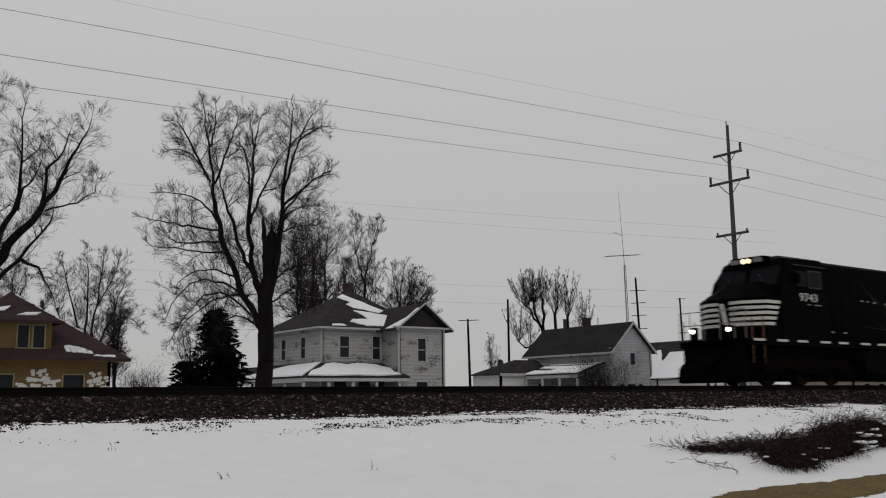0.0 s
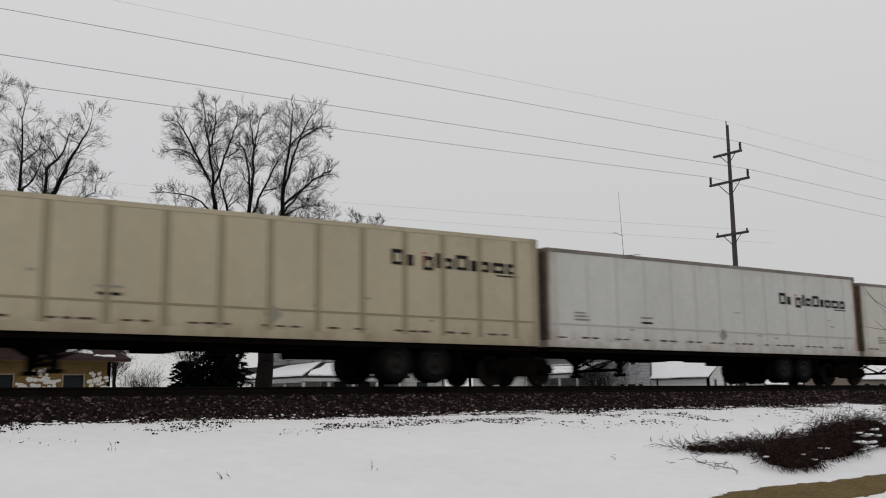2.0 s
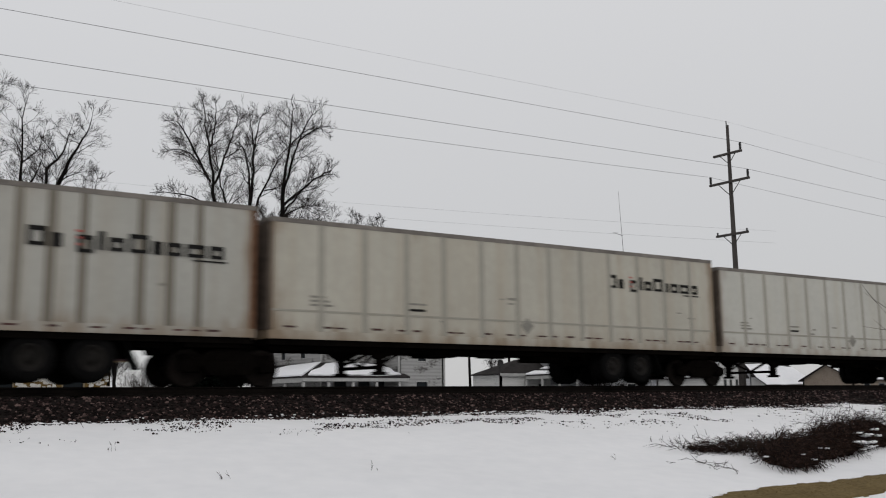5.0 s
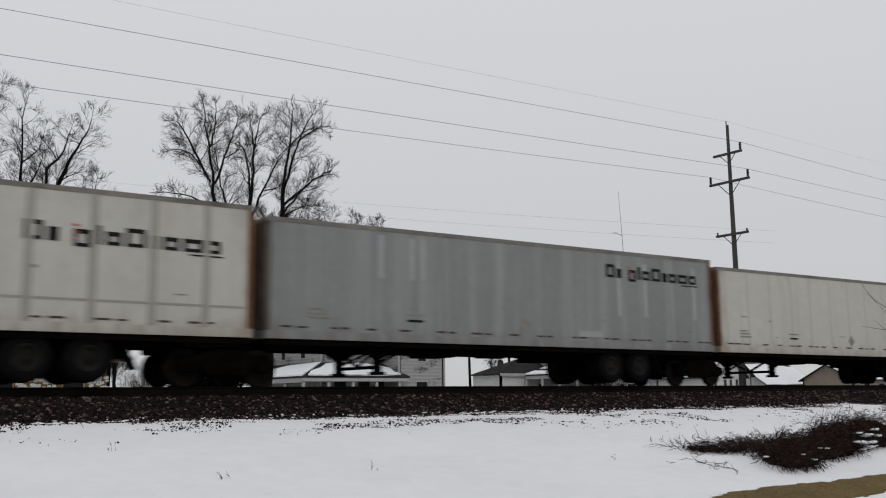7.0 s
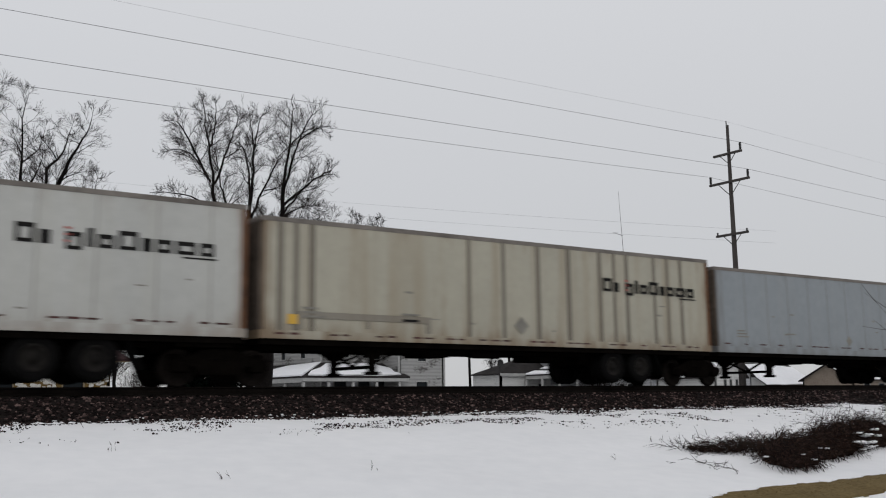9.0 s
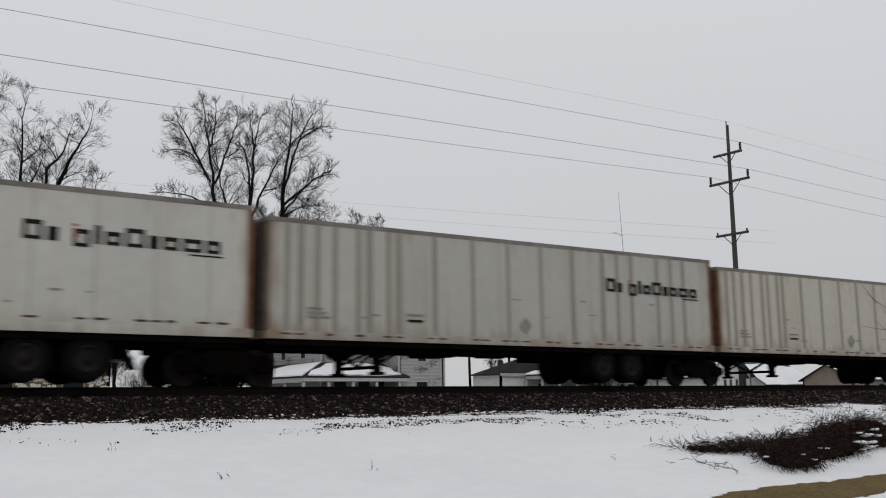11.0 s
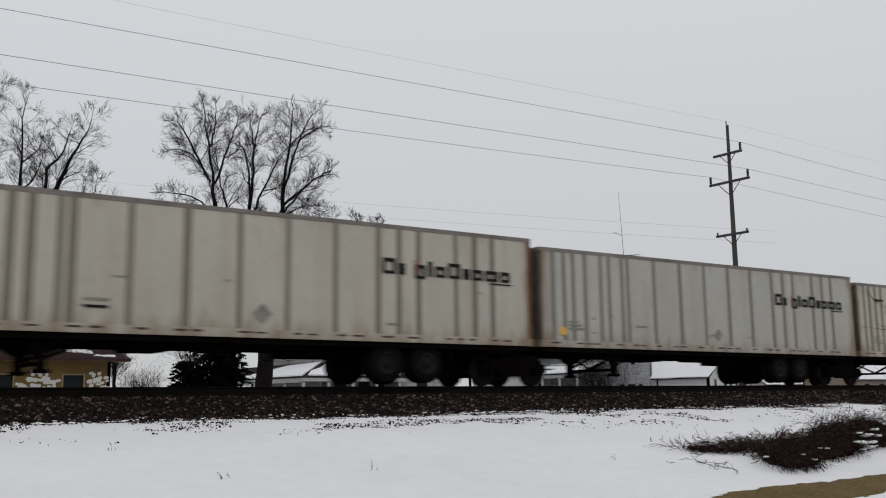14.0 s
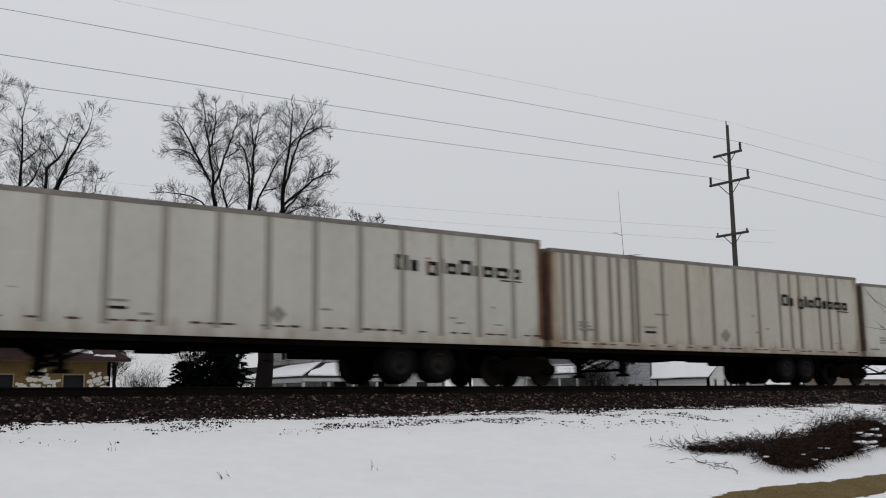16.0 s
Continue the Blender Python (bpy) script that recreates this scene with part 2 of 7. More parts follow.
BX = [-420, -200, -80, -30] + span(-4, 0, 0.4) + span(0.2, 42, 0.14) + span(42.4, 62, 0.4) + [70, 90, 130, 200, 330, 540]
bed = tagged(new("ballast_bed", grid_mesh("ballast_bed", BX, span(TRACK_Y - 3.8, TRACK_Y + 3.8, 0.1)[:77], bed_z, BALLAST)),
             "dark brown crushed stone railway ballast", "ballast", kind="structure")


def scatter_stones(name, spots, sizes, material, seed, squash=0.75):
    """Joined angular stones, one icosahedron each, turned and roughened."""
    rng = np.random.default_rng(seed)
    bm = bmesh.new()
    bmesh.ops.create_icosphere(bm, subdivisions=1, radius=1.0)
    base = np.array([v.co[:] for v in bm.verts])
    tri = np.array([[v.index for v in f.verts] for f in bm.faces])
    bm.free()
    n, k = len(spots), len(base)
    ang = rng.uniform(0, 2 * np.pi, (n, 1))
    p = base[None] * (1 + rng.uniform(-0.28, 0.28, (n, k, 1)))
    p = p * np.stack([np.ones(n), rng.uniform(0.6, 1.0, n), rng.uniform(0.5, squash, n)], 1)[:, None]
    x = p[..., 0] * np.cos(ang) - p[..., 1] * np.sin(ang)
    y = p[..., 0] * np.sin(ang) + p[..., 1] * np.cos(ang)
    p = np.stack([x, y, p[..., 2]], 2) * np.asarray(sizes)[:, None, None] + np.asarray(spots)[:, None]
    f = (tri[None] + (np.arange(n) * k)[:, None, None]).reshape(-1, 3)
    me = bpy.data.meshes.new(name)
    me.from_pydata(p.reshape(-1, 3).tolist(), [], f.tolist())
    me.materials.append(material)
    return me


def island_stone(name, dark, light):
    """Stone colour that varies from piece to piece."""
    m = surface(name, dark, light, 0.9, 2.0, 20.0, 0.4)
    n, l = m.node_tree.nodes, m.node_tree.links
    g, r = n.new("ShaderNodeNewGeometry"), n.new("ShaderNodeValToRGB")
    r.color_ramp.elements[0].color, r.color_ramp.elements[1].color = (*dark, 1), (*light, 1)
    r.color_ramp.elements[0].position = 0.45
    e = r.color_ramp.elements.new(0.82)
    e.color = (dark[0] * 5.0, dark[1] * 4.6, dark[2] * 4.6, 1)
    l.new(g.outputs["Random Per Island"], r.inputs[0])
    l.new(r.outputs[0], n["Principled BSDF"].inputs["Base Color"])
    return m


STONES = island_stone("crushed_stone", (0.006, 0.0042, 0.004), (0.17, 0.118, 0.108))
rng = np.random.default_rng(7)
spots, sizes = [], []
while len(spots) < 19000:
    x = float(rng.uniform(-3, 62)) if rng.random() < 0.3 else float(rng.uniform(2, 38))
    y = TRACK_Y - 1.4 - float(rng.uniform(0, 2.35))
    if bed_z(x, y) > ground_z(x, y) - 0.05 or rng.random() < 0.2:
        spots.append((x, y, max(bed_z(x, y), ground_z(x, y) - 0.01)))
        sizes.append(float(rng.uniform(0.022, 0.055)))
tagged(new("ballast_stones", scatter_stones("ballast_stones", spots, sizes, STONES, 3)), "loose brown and grey crushed stones on the bank", "ballast", kind="stuff")

# stray stones and dead leaves that lie on the snow below the bank
spots, sizes = [], []
while len(spots) < 12000:
    x, y = float(rng.uniform(0, 45)), float(rng.normal(16.6 - 0.02 * 20, 0.55)) if rng.random() < 0.6 else float(rng.uniform(17.2, 18.1))
    y += 0.3 * noise.noise((x * 0.3, 0, 12.0)) - 0.03 * min(20, x) + 0.2
    if noise.noise((x * 0.5, y * 0.9, 8.0)) + 0.5 * noise.noise((x * 2.2, y * 3.5, 2.0)) > (0.16 if y < 17.2 else -0.12):
        spots.append((x, y, ground_z(x, y) + 0.01))
        sizes.append(float(rng.uniform(0.006, 0.012) if rng.random() < 0.7 else rng.uniform(0.012, 0.027)))
tagged(new("stray_stones", scatter_stones("stray_stones", spots, sizes, STONES, 5)), "stray dark stones and leaf litter on the snow", "stones", kind="stuff")

# snow tongues that reach up between the stones at the foot of the bank
bm = bmesh.new()
for k in range(420):
    x = float(rng.uniform(0, 46))
    y = TRACK_Y - 3.35 + float(rng.uniform(-0.1, 0.5))
    r = bmesh.ops.create_icosphere(bm, subdivisions=2, radius=1.0)
    sx, sy = float(rng.uniform(0.02, 0.09)), float(rng.uniform(0.015, 0.05))
    for v in r["verts"]:
        w = 1 + 0.35 * noise.noise((v.co.x * 2 + k, v.co.y * 2, v.co.z))
        v.co = Vector((x + v.co.x * sx * w, y + v.co.y * sy * w, max(bed_z(x, y), ground_z(x, y)) + 0.004 + v.co.z * 0.014))
tagged(new("snow_patches", finish("snow_patches", bm, SNOW, True)), "thin snow patches between the ballast stones", "snow", kind="stuff")

track = thing("railway_track", pose(0, TRACK_Y, 0), "single railway track, dark steel rails on creosoted ties", "railway track", kind="structure")
RAIL = [(-0.07, -0.185), (0.07, -0.185), (0.07, -0.165), (0.012, -0.145), (0.012, -0.045), (0.036, -0.035), (0.036, -0.004), (0.03, 0.0), (-0.03, 0.0), (-0.036, -0.004), (-0.036, -0.035), (-0.012, -0.045), (-0.012, -0.145), (-0.07, -0.165)]
for s in (-0.7525, 0.7525):
    part("rail", made(prism, [(a + s, b) for a, b in RAIL], "x", -420, 540), STEEL, track, "dark rusty steel rail")
tie = finish("tie", made(box, -0.115, 0.115, -1.3, 1.3, -0.37, -0.185, bevel=0.012), TIE_WOOD)
for i in range(110):
    part("tie", tie, None, track, at=pose(-2 + 0.53 * i, 0, 0, 0, 0, random.uniform(-0.6, 0.6)))
bm = bmesh.new()
for i in range(150):
    x = -2 - 0.53 * (i + 1) if i < 60 else 56.3 + 0.53 * (i - 60)
    box(bm, x - 0.115, x + 0.115, -1.3, 1.3, -0.37, -0.185)
tagged(part("far_ties", bm, TIE_WOOD, track), kind="stuff")


# ---- houses across the track ----
def wall_boxes(bm, length, z0, z1, th, openings):
    """A wall along local x, outer face at y = 0, thickness inwards, pierced by openings (u0, u1, z0, z1)."""
    us = sorted({0.0, length, *(o[0] for o in openings), *(o[1] for o in openings)})
    for a, b in zip(us, us[1:]):
        holes = sorted([(o[2], o[3]) for o in openings if o[0] <= a + 1e-6 and o[1] >= b - 1e-6])
        z = z0
        for lo, hi in holes:
            if lo > z:
                box(bm, a, b, 0, th, z, lo)
            z = hi
        if z < z1:
            box(bm, a, b, 0, th, z, z1)
    bmesh.ops.remove_doubles(bm, verts=bm.verts[:], dist=1e-4)


def window(parent, u, w, z0, z1, m, trim, sashes=2, name="window"):
    """A window in its opening: a hollow frame, a sill and one pane for each sash."""
    f = 0.07
    bm = bmesh.new()
    for a, b, c, d in ((u - f, u + w + f, z1, z1 + f), (u - f, u, z0, z1), (u + w, u + w + f, z0, z1)):
        box(bm, a, b, -0.035, 0.06, c, d)
    if sashes > 1:
        box(bm, u, u + w, 0.03, 0.07, (z0 + z1) / 2 - 0.03, (z0 + z1) / 2 + 0.03)
    win = part(name, bm, trim, parent, at=m)
    part("sill", made(box, u - f - 0.04, u + w + f + 0.04, -0.07, 0.06, z0 - 0.06, z0), trim, win)
    for k in range(sashes):
        h = (z1 - z0) / sashes
        part("pane", made(box, u, u + w, 0.075, 0.085, z0 + k * h, z0 + (k + 1) * h), GLASS, win)


def wall(house, p, q, z0, z1, material, openings=(), trim=TRIM, name="wall", sashes=2):
    """A wall from p to q (plan), seen from its outer side with p at the left."""
    p, q = Vector((*p, 0)), Vector((*q, 0))
    d = q - p
    m = Matrix.Translation(p) @ Matrix.Rotation(math.atan2(d.y, d.x), 4, "Z")
    bm = bmesh.new()
    wall_boxes(bm, d.length, z0, z1, 0.18, openings)
    w = part(name, bm, material, house, at=m)
    for o in openings:
        window(house, o[0], o[1] - o[0], o[2], o[3], m, trim, sashes)
    return w


def slab(bm, pts, th=0.12):
    """A roof plane with thickness, hanging below its top polygon."""
    top = [bm.verts.new(p) for p in pts]
    low = [bm.verts.new((p[0], p[1], p[2] - th)) for p in pts]
    n = len(pts)
    bm.faces.new(top)
    bm.faces.new(low[::-1])
    for i in range(n):
        bm.faces.new((top[i], low[i], low[(i + 1) % n], top[(i + 1) % n]))
    bmesh.ops.recalc_face_normals(bm, faces=bm.faces[:])


def snow_on(house, o, u, v, shape, seed, lift=0.05, label="patch of snow"):
    """Snow with a ragged edge on a roof plane: o + a*u + b*v for points (a, b) along a loop."""
    o, u, v = Vector(o), Vector(u), Vector(v)
    nrm = u.cross(v).normalized()
    if nrm.z < 0:
        nrm = -nrm
    pts = []
    for (a, b), (c, d) in zip(shape, shape[1:] + shape[:1]):
        for k in range(6):
            t = k / 6
            w = 0.10 * noise.noise((a * 3 + t * 5 + seed, b * 3 + t * 3, seed))
            pts.append((a + (c - a) * t + w, b + (d - b) * t + w * 0.6))
    bm = bmesh.new()
    top = [bm.verts.new(o + u * a + v * b + nrm * lift) for a, b in pts]
    low = [bm.verts.new(o + u * a + v * b - nrm * 0.01) for a, b in pts]
    bm.faces.new(top)
    for i in range(len(pts)):
        bm.faces.new((top[i], low[i], low[(i + 1) % len(pts)], top[(i + 1) % len(pts)]))
    bmesh.ops.triangulate(bm, faces=[f for f in bm.faces if len(f.verts) > 4])
    bmesh.ops.recalc_face_normals(bm, faces=bm.faces[:])
    part("snow", bm, ROOF_SNOW, house, label)


def chimney(house, x, y, z0, z1, w=0.6):
    bm = bmesh.new()
    box(bm, x - w / 2, x + w / 2, y - w / 2, y + w / 2, z0, z1 - 0.15)
    box(bm, x - w / 2 - 0.05, x + w / 2 + 0.05, y - w / 2 - 0.05, y + w / 2 + 0.05, z1 - 0.15, z1)
    part("chimney", bm, BRICK, house, "old brick chimney")


def two_storey_house():
    h = thing("farmhouse", pose(0, 0, 0), "two-storey white clapboard house, peeling paint, snow on its roof", "house")
    g = -1.0
    e = 4.95
    x0, x1, y0, y1 = 33.9, 42.6, 60.2, 68.5
    wx0, wx1, wy = 39.1, 43.2, 58.0
    wall(h, (x0, y0), (wx0, y0), g, e, WHITE_SIDING, [(1.55, 2.3, 2.75, 4.25), (4.35, 5.0, 2.65, 4.3)])
    wall(h, (x0, y1), (x0, y0), g, e, WHITE_SIDING, [(5.3, 5.95, 2.75, 4.25), (2.2, 2.85, 2.75, 4.25)])
    wall(h, (wx0, wy), (wx1, wy), g, e, WHITE_SIDING, [(1.72, 2.42, 2.45, 4.1), (1.55, 2.55, -0.3, 0.92)])
    wall(h, (wx0, y0), (wx0, wy), g, e, WHITE_SIDING)
    wall(h, (wx1, wy), (wx1, y1), g, e, WHITE_SIDING)
    wall(h, (wx1, y1), (x0, y1), g, e, WHITE_SIDING)
    # corner boards
    for cx, cy in ((x0, y0), (wx1, wy), (wx0, wy)):
        part("corner_board", made(box, cx - 0.07, cx + 0.07, cy - 0.07, cy + 0.05, g, e), TRIM, h)
    ov = 0.55
    ridge_a, ridge_b = (38.2, 64.3, 8.05), (39.2, 64.3, 8.05)
    a, b, c, d = (x0 - ov, y0 - ov, e - 0.05), (wx1 + ov - 0.6, y0 - ov, e - 0.05), (wx1 + ov - 0.6, y1 + ov, e - 0.05), (x0 - ov, y1 + ov, e - 0.05)
    bm = bmesh.new()
    slab(bm, [a, b, ridge_b, ridge_a])
    slab(bm, [b, c, ridge_b])
    slab(bm, [c, d, ridge_a, ridge_b])
    slab(bm, [d, a, ridge_a])
    part("roof", bm, SHINGLE_GREY, h, "dark grey shingled hip roof")
    # front wing gable
    mx, pk = (wx0 + wx1) / 2, 6.75
    bm = bmesh.new()
    slab(bm, [(wx0 - ov, wy - ov, e - 0.2), (mx, wy - ov, pk), (mx, y0 + 3.2, pk), (wx0 - ov, y0 + 0.3, e - 0.2)])
    slab(bm, [(mx, wy - ov, pk), (wx1 + ov, wy - ov, e - 0.2), (wx1 + ov, y0 + 3.2, e - 0.2), (mx, y0 + 3.2, pk)])
    part("wing_roof", bm, SHINGLE_GREY, h)
    part("gable_wall", made(prism, [(wx0 + 0.02, e), (wx1 - 0.02, e), (mx, pk - 0.35)], "y", wy + 0.01, wy + 0.16), SHINGLE_GREY, h, "dark shingled gable")
    bm = bmesh.new()
    for sgn, xe in ((-1, wx0 - ov), (1, wx1 + ov)):
        prism(bm, [(xe, e - 0.30), (mx, pk - 0.10), (mx, pk + 0.02), (xe, e - 0.18)], "y", wy - ov - 0.05, wy - ov)
    part("verge_board", bm, TRIM, h)
    part("cornice", made(box, wx0 - 0.5, wx1 + 0.5, wy - 0.5, wy, e - 0.12, e), TRIM, h)
    bm = bmesh.new()
    box(bm, x0 - ov, wx0 - 0.55, y0 - ov - 0.03, y0 - ov, e - 0.2, e - 0.06)
    box(bm, x0 - ov - 0.03, x0 - ov, y0 - ov, y1 + ov, e - 0.2, e - 0.06)
    part("eaves_board", bm, TRIM, h)
    # wrap-round porch
    pe, pt = 1.3, 2.35
    px, py = x0 - 3.0, y0 - 2.8
    bm = bmesh.new()
    slab(bm, [(px, py, pe), (wx0 + 0.6, py, pe), (wx0, y0 - 0.02, pt), (x0 - 0.02, y0 - 0.02, pt)])
    slab(bm, [(px, y1 + 5.0, pe), (px, py, pe), (x0 - 0.02, y0 - 0.02, pt), (x0 - 0.02, y1 + 5.0, pt)])
    porch = part("porch_roof", bm, SHINGLE_GREY, h)
    sl = Vector((0, y0 - py, pt - pe))
    snow_on(porch, (px, py, pe), (1, 0, 0), sl.normalized(), [(0.5, 0.12), (2.2, 0.05), (4.4, 0.2), (6.3, 0.1), (8.2, 0.35), (7.9, 0.9), (8.1, 1.6), (7.2, 2.5), (5.9, 2.75), (4.8, 2.4), (3.9, 2.75), (3.1, 2.5), (2.2, 1.6), (1.1, 0.9)], 13.0, 0.09, "worn snow cover on the porch roof")
    part("snow", made(slab, [(px - 0.05, y1 - 1.0, pe + 0.11), (px - 0.05, py - 0.05, pe + 0.11), (x0 - 0.06, y0 - 0.06, pt + 0.06), (x0 - 0.5, y1 - 4.0, pt - 0.1)], th=0.1), ROOF_SNOW, porch)
    bm = bmesh.new()
    box(bm, px + 0.02, wx0 + 0.5, py + 0.02, py + 0.14, pe - 0.36, pe - 0.13)
    box(bm, px + 0.02, px + 0.14, py + 0.14, y1 + 5.0, pe - 0.42, pe - 0.13)
    part("porch_beam", bm, TRIM, h)
    post = finish("porch_post", made(box, -0.09, 0.09, -0.09, 0.09, g, pe - 0.42, bevel=0.02), TRIM)
    for k in range(5):
        part("porch_post", post, None, h, at=pose(px + 0.12 + k * 1.95, py + 0.1, 0))
    for k in range(1, 6):
        part("porch_post", post, None, h, at=pose(px + 0.12, py + 0.1 + k * 2.6, 0))
    part("porch_floor", made(box, px, wx0, py, y0, g - 0.05, g + 0.25), POLE_WOOD, h)
    wall(h, (x0 + 0.3, y0 - 0.3), (wx0 - 0.1, y0 - 0.3), g, pe + 0.4, GREY_SIDING, [(0.6, 1.6, 0.0, 1.0), (2.6, 3.6, -0.8, 1.1), (4.1, 4.9, 0.0, 1.0)], name="porch_wall", sashes=1)
    # snow on the hip: along the front right of the main roof
    U = Vector(b) - Vector(a)
    sl = Vector(ridge_a) - (Vector(a) + U * 0.48)
    snow_on(h, Vector(a), U / U.length, sl / sl.length, [(3.6, 4.6), (4.3, 5.1), (6.9, 2.75), (6.3, 2.35), (5.2, 2.75), (4.3, 3.0), (3.9, 3.5), (4.5, 3.9)], 2.0)
    snow_on(h, Vector(a), U / U.length, sl / sl.length, [(4.1, 2.6), (5.3, 2.4), (6.9, 2.0), (6.7, 0.3), (4.2, 0.3), (3.0, 0.8), (3.4, 1.2), (4.8, 1.3), (4.6, 1.9)], 5.0)
    snow_on(h, Vector(a), U / U.length, sl / sl.length, [(1.2, 0.15), (2.4, 0.15), (2.2, 0.4), (1.3, 0.35)], 7.0)
    V = Vector((mx - wx0 + ov, 0, pk - e + 0.2))
    snow_on(h, (wx0 - ov, wy - ov, e - 0.2), Vector((0, 1, 0)), V.normalized(), [(0.05, 0.1), (1.6, 0.1), (1.2, 0.5), (0.3, 1.4), (0.25, 2.6), (0.05, 2.6)], 9.0)
    chimney(h, 39.6, 66.0, 6.4, 9.0)
    return h


def gable_house():
    h = thing("gabled_house", pose(0, 0, 0), "pale grey one-and-a-half-storey house with a charcoal roof", "house")
    g, e, pk = -1.0, 3.95, 6.3
    x0, x1, y0, y1 = 62.0, 67.1, 58.6, 69.6
    mx = (x0 + x1) / 2
    wall(h, (x0, y0), (x1, y0), g, e, GREY_SIDING, [(0.9, 1.5, -0.6, 0.75), (1.9, 3.0, -0.6, 0.75), (3.3, 3.9, -0.6, 0.75)], sashes=1)
    wall(h, (x0, y1), (x0, y0), g, e, GREY_SIDING)
    wall(h, (x1, y0), (x1, y1), g, e, GREY_SIDING)
    wall(h, (x1, y1), (x0, y1), g, e, GREY_SIDING)
    part("gable_wall", made(prism, [(x0, e), (x1, e), (mx, pk - 0.1)], "y", y0, y0 + 0.18), GREY_SIDING, h)
    for cx in (x0, x1):
        part("corner_board", made(box, cx - 0.09, cx + 0.09, y0 - 0.03, y0 + 0.19, g, e), GREY_SIDING, h)
    part("gable_window", made(box, mx - 0.1, mx + 0.4, y0 - 0.03, y0 + 0.02, 2.5, 3.5), GLASS, h)
    o = 0.4
    k = (pk - e) / (mx - x0)
    ze = e - o * k
    bm = bmesh.new()
    slab(bm, [(x0 - o, y1 + o, ze), (x0 - o, y0 - o, ze), (mx, y0 - o, pk), (mx, y1 + o, pk)])
    slab(bm, [(x1 + o, y0 - o, ze), (x1 + o, y1 + o, ze), (mx, y1 + o, pk), (mx, y0 - o, pk)])
    part("roof", bm, SHINGLE_DARK, h, "plain charcoal shingle roof")
    bm = bmesh.new()
    for xe in (x0 - o, x1 + o):
        prism(bm, [(xe, ze - 0.24), (mx, pk - 0.24), (mx, pk + 0.01), (xe, ze + 0.01)], "y", y0 - o - 0.05, y0 - o - 0.002)
    box(bm, x0 - o - 0.05, x0 - o, y0 - o, y1 + o, ze - 0.2, ze - 0.02)
    part("verge_board", bm, TRIM, h, "white edge boards")
    chimney(h, 64.7, 64.1, 5.6, 7.05, 0.5)
    bm = bmesh.new()
    tube(bm, (64.5, 66.9, 5.6), (64.5, 66.9, 7.1), 0.17, 0.17, 12)
    tube(bm, (64.5, 66.9, 7.02), (64.5, 66.9, 7.12), 0.2, 0.2, 12)
    part("stovepipe", bm, DARKMETAL, h, "dark metal stovepipe")
    bm = bmesh.new()
    tube(bm, (64.6, 62.6, 5.8), (64.6, 62.6, 6.95), 0.05, 0.05, 10)
    part("vent_pipe", bm, GREY_SIDING, h, "thin pale vent pipe")
    # side addition with a hipped roof
    ax0, ay0, ay1, ae = 55.6, 66.2, 70.5, 1.85
    wall(h, (ax0 + 0.3, ay0 + 0.3), (x0, ay0 + 0.3), g, ae, PALE_SIDING, [(4.6, 5.1, 0.1, 0.9)], sashes=1)
    wall(h, (ax0 + 0.3, ay1), (ax0 + 0.3, ay0 + 0.3), g, ae, PALE_SIDING)
    bm = bmesh.new()
    slab(bm, [(ax0, ay0, ae), (x0, ay0, ae), (x0 - 0.02, (ay0 + ay1) / 2, 3.2), (ax0 + 3.6, (ay0 + ay1) / 2, 3.2)])
    slab(bm, [(ax0, ay1, ae), (ax0, ay0, ae), (ax0 + 3.6, (ay0 + ay1) / 2, 3.2)])
    part("addition_roof", bm, SHINGLE_GREY, h)
    part("addition_fascia", made(box, ax0, x0, ay0 - 0.04, ay0, ae - 0.2, ae + 0.02), TRIM, h)
    # porch under snow along the long side
    px, pe, pt = 58.6, 1.75, 2.7
    bm = bmesh.new()
    slab(bm, [(px, ay0, pe), (px, y0 + 0.8, pe), (x0 - 0.02, y0 + 0.8, pt), (x0 - 0.02, ay0, pt)])
    part("porch_roof", bm, SHINGLE_GREY, h)
    d = Vector((x0 - px, 0, pt - pe)).normalized()
    snow_on(h, (px, y0 + 0.8, pe), Vector((0, 1, 0)), d, [(0.0, 0.0), (7.0, 0.0), (6.8, 1.2), (4.5, 1.0), (4.0, 1.5), (6.9, 2.0), (6.8, 2.6), (3.0, 2.4), (0.4, 2.8), (0.2, 1.0)], 3.0, 0.08)
    snow_on(h, (px, y0 + 0.8, pe), Vector((0, 1, 0)), d, [(0.2, 3.1), (6.6, 3.0), (6.6, 3.3), (0.2, 3.35)], 4.0, 0.06)
    part("porch_beam", made(box, px + 0.05, px + 0.17, y0 + 0.9, ay0, pe - 0.4, pe - 0.13), TRIM, h)
    post = finish("porch_post", made(box, -0.09, 0.09, -0.09, 0.09, g, pe - 0.4, bevel=0.02), TRIM)
    for k in range(4):
        part("porch_post", post, None, h, at=pose(px + 0.11, y0 + 1.0 + k * 2.2, 0))
    part("porch_rail", made(box, px + 0.06, px + 0.12, y0 + 3.4, ay0 - 0.2, -0.1, 0.5), TRIM, h)
    # satellite dish on the addition
    dish = thing("satellite_dish", pose(56.2, 66.9, 2.05), "small dark satellite dish on a house roof", "satellite dish")
    bm = bmesh.new()
    disc(bm, (0, 0, 0.75), 0.36, 0.05, "y", 18, [(0.0, 0.06), (0.2, 0.02), (0.36, -0.06), (0.36, -0.09), (0.2, -0.01), (0.0, 0.03)])
    tube(bm, (0, 0.05, -0.45), (0, 0.05, 0.75), 0.03, 0.03, 8)
    tube(bm, (0, 0, 0.45), (0, -0.4, 0.6), 0.02, 0.02, 6)
    part("dish", bm, DARKMETAL, dish)
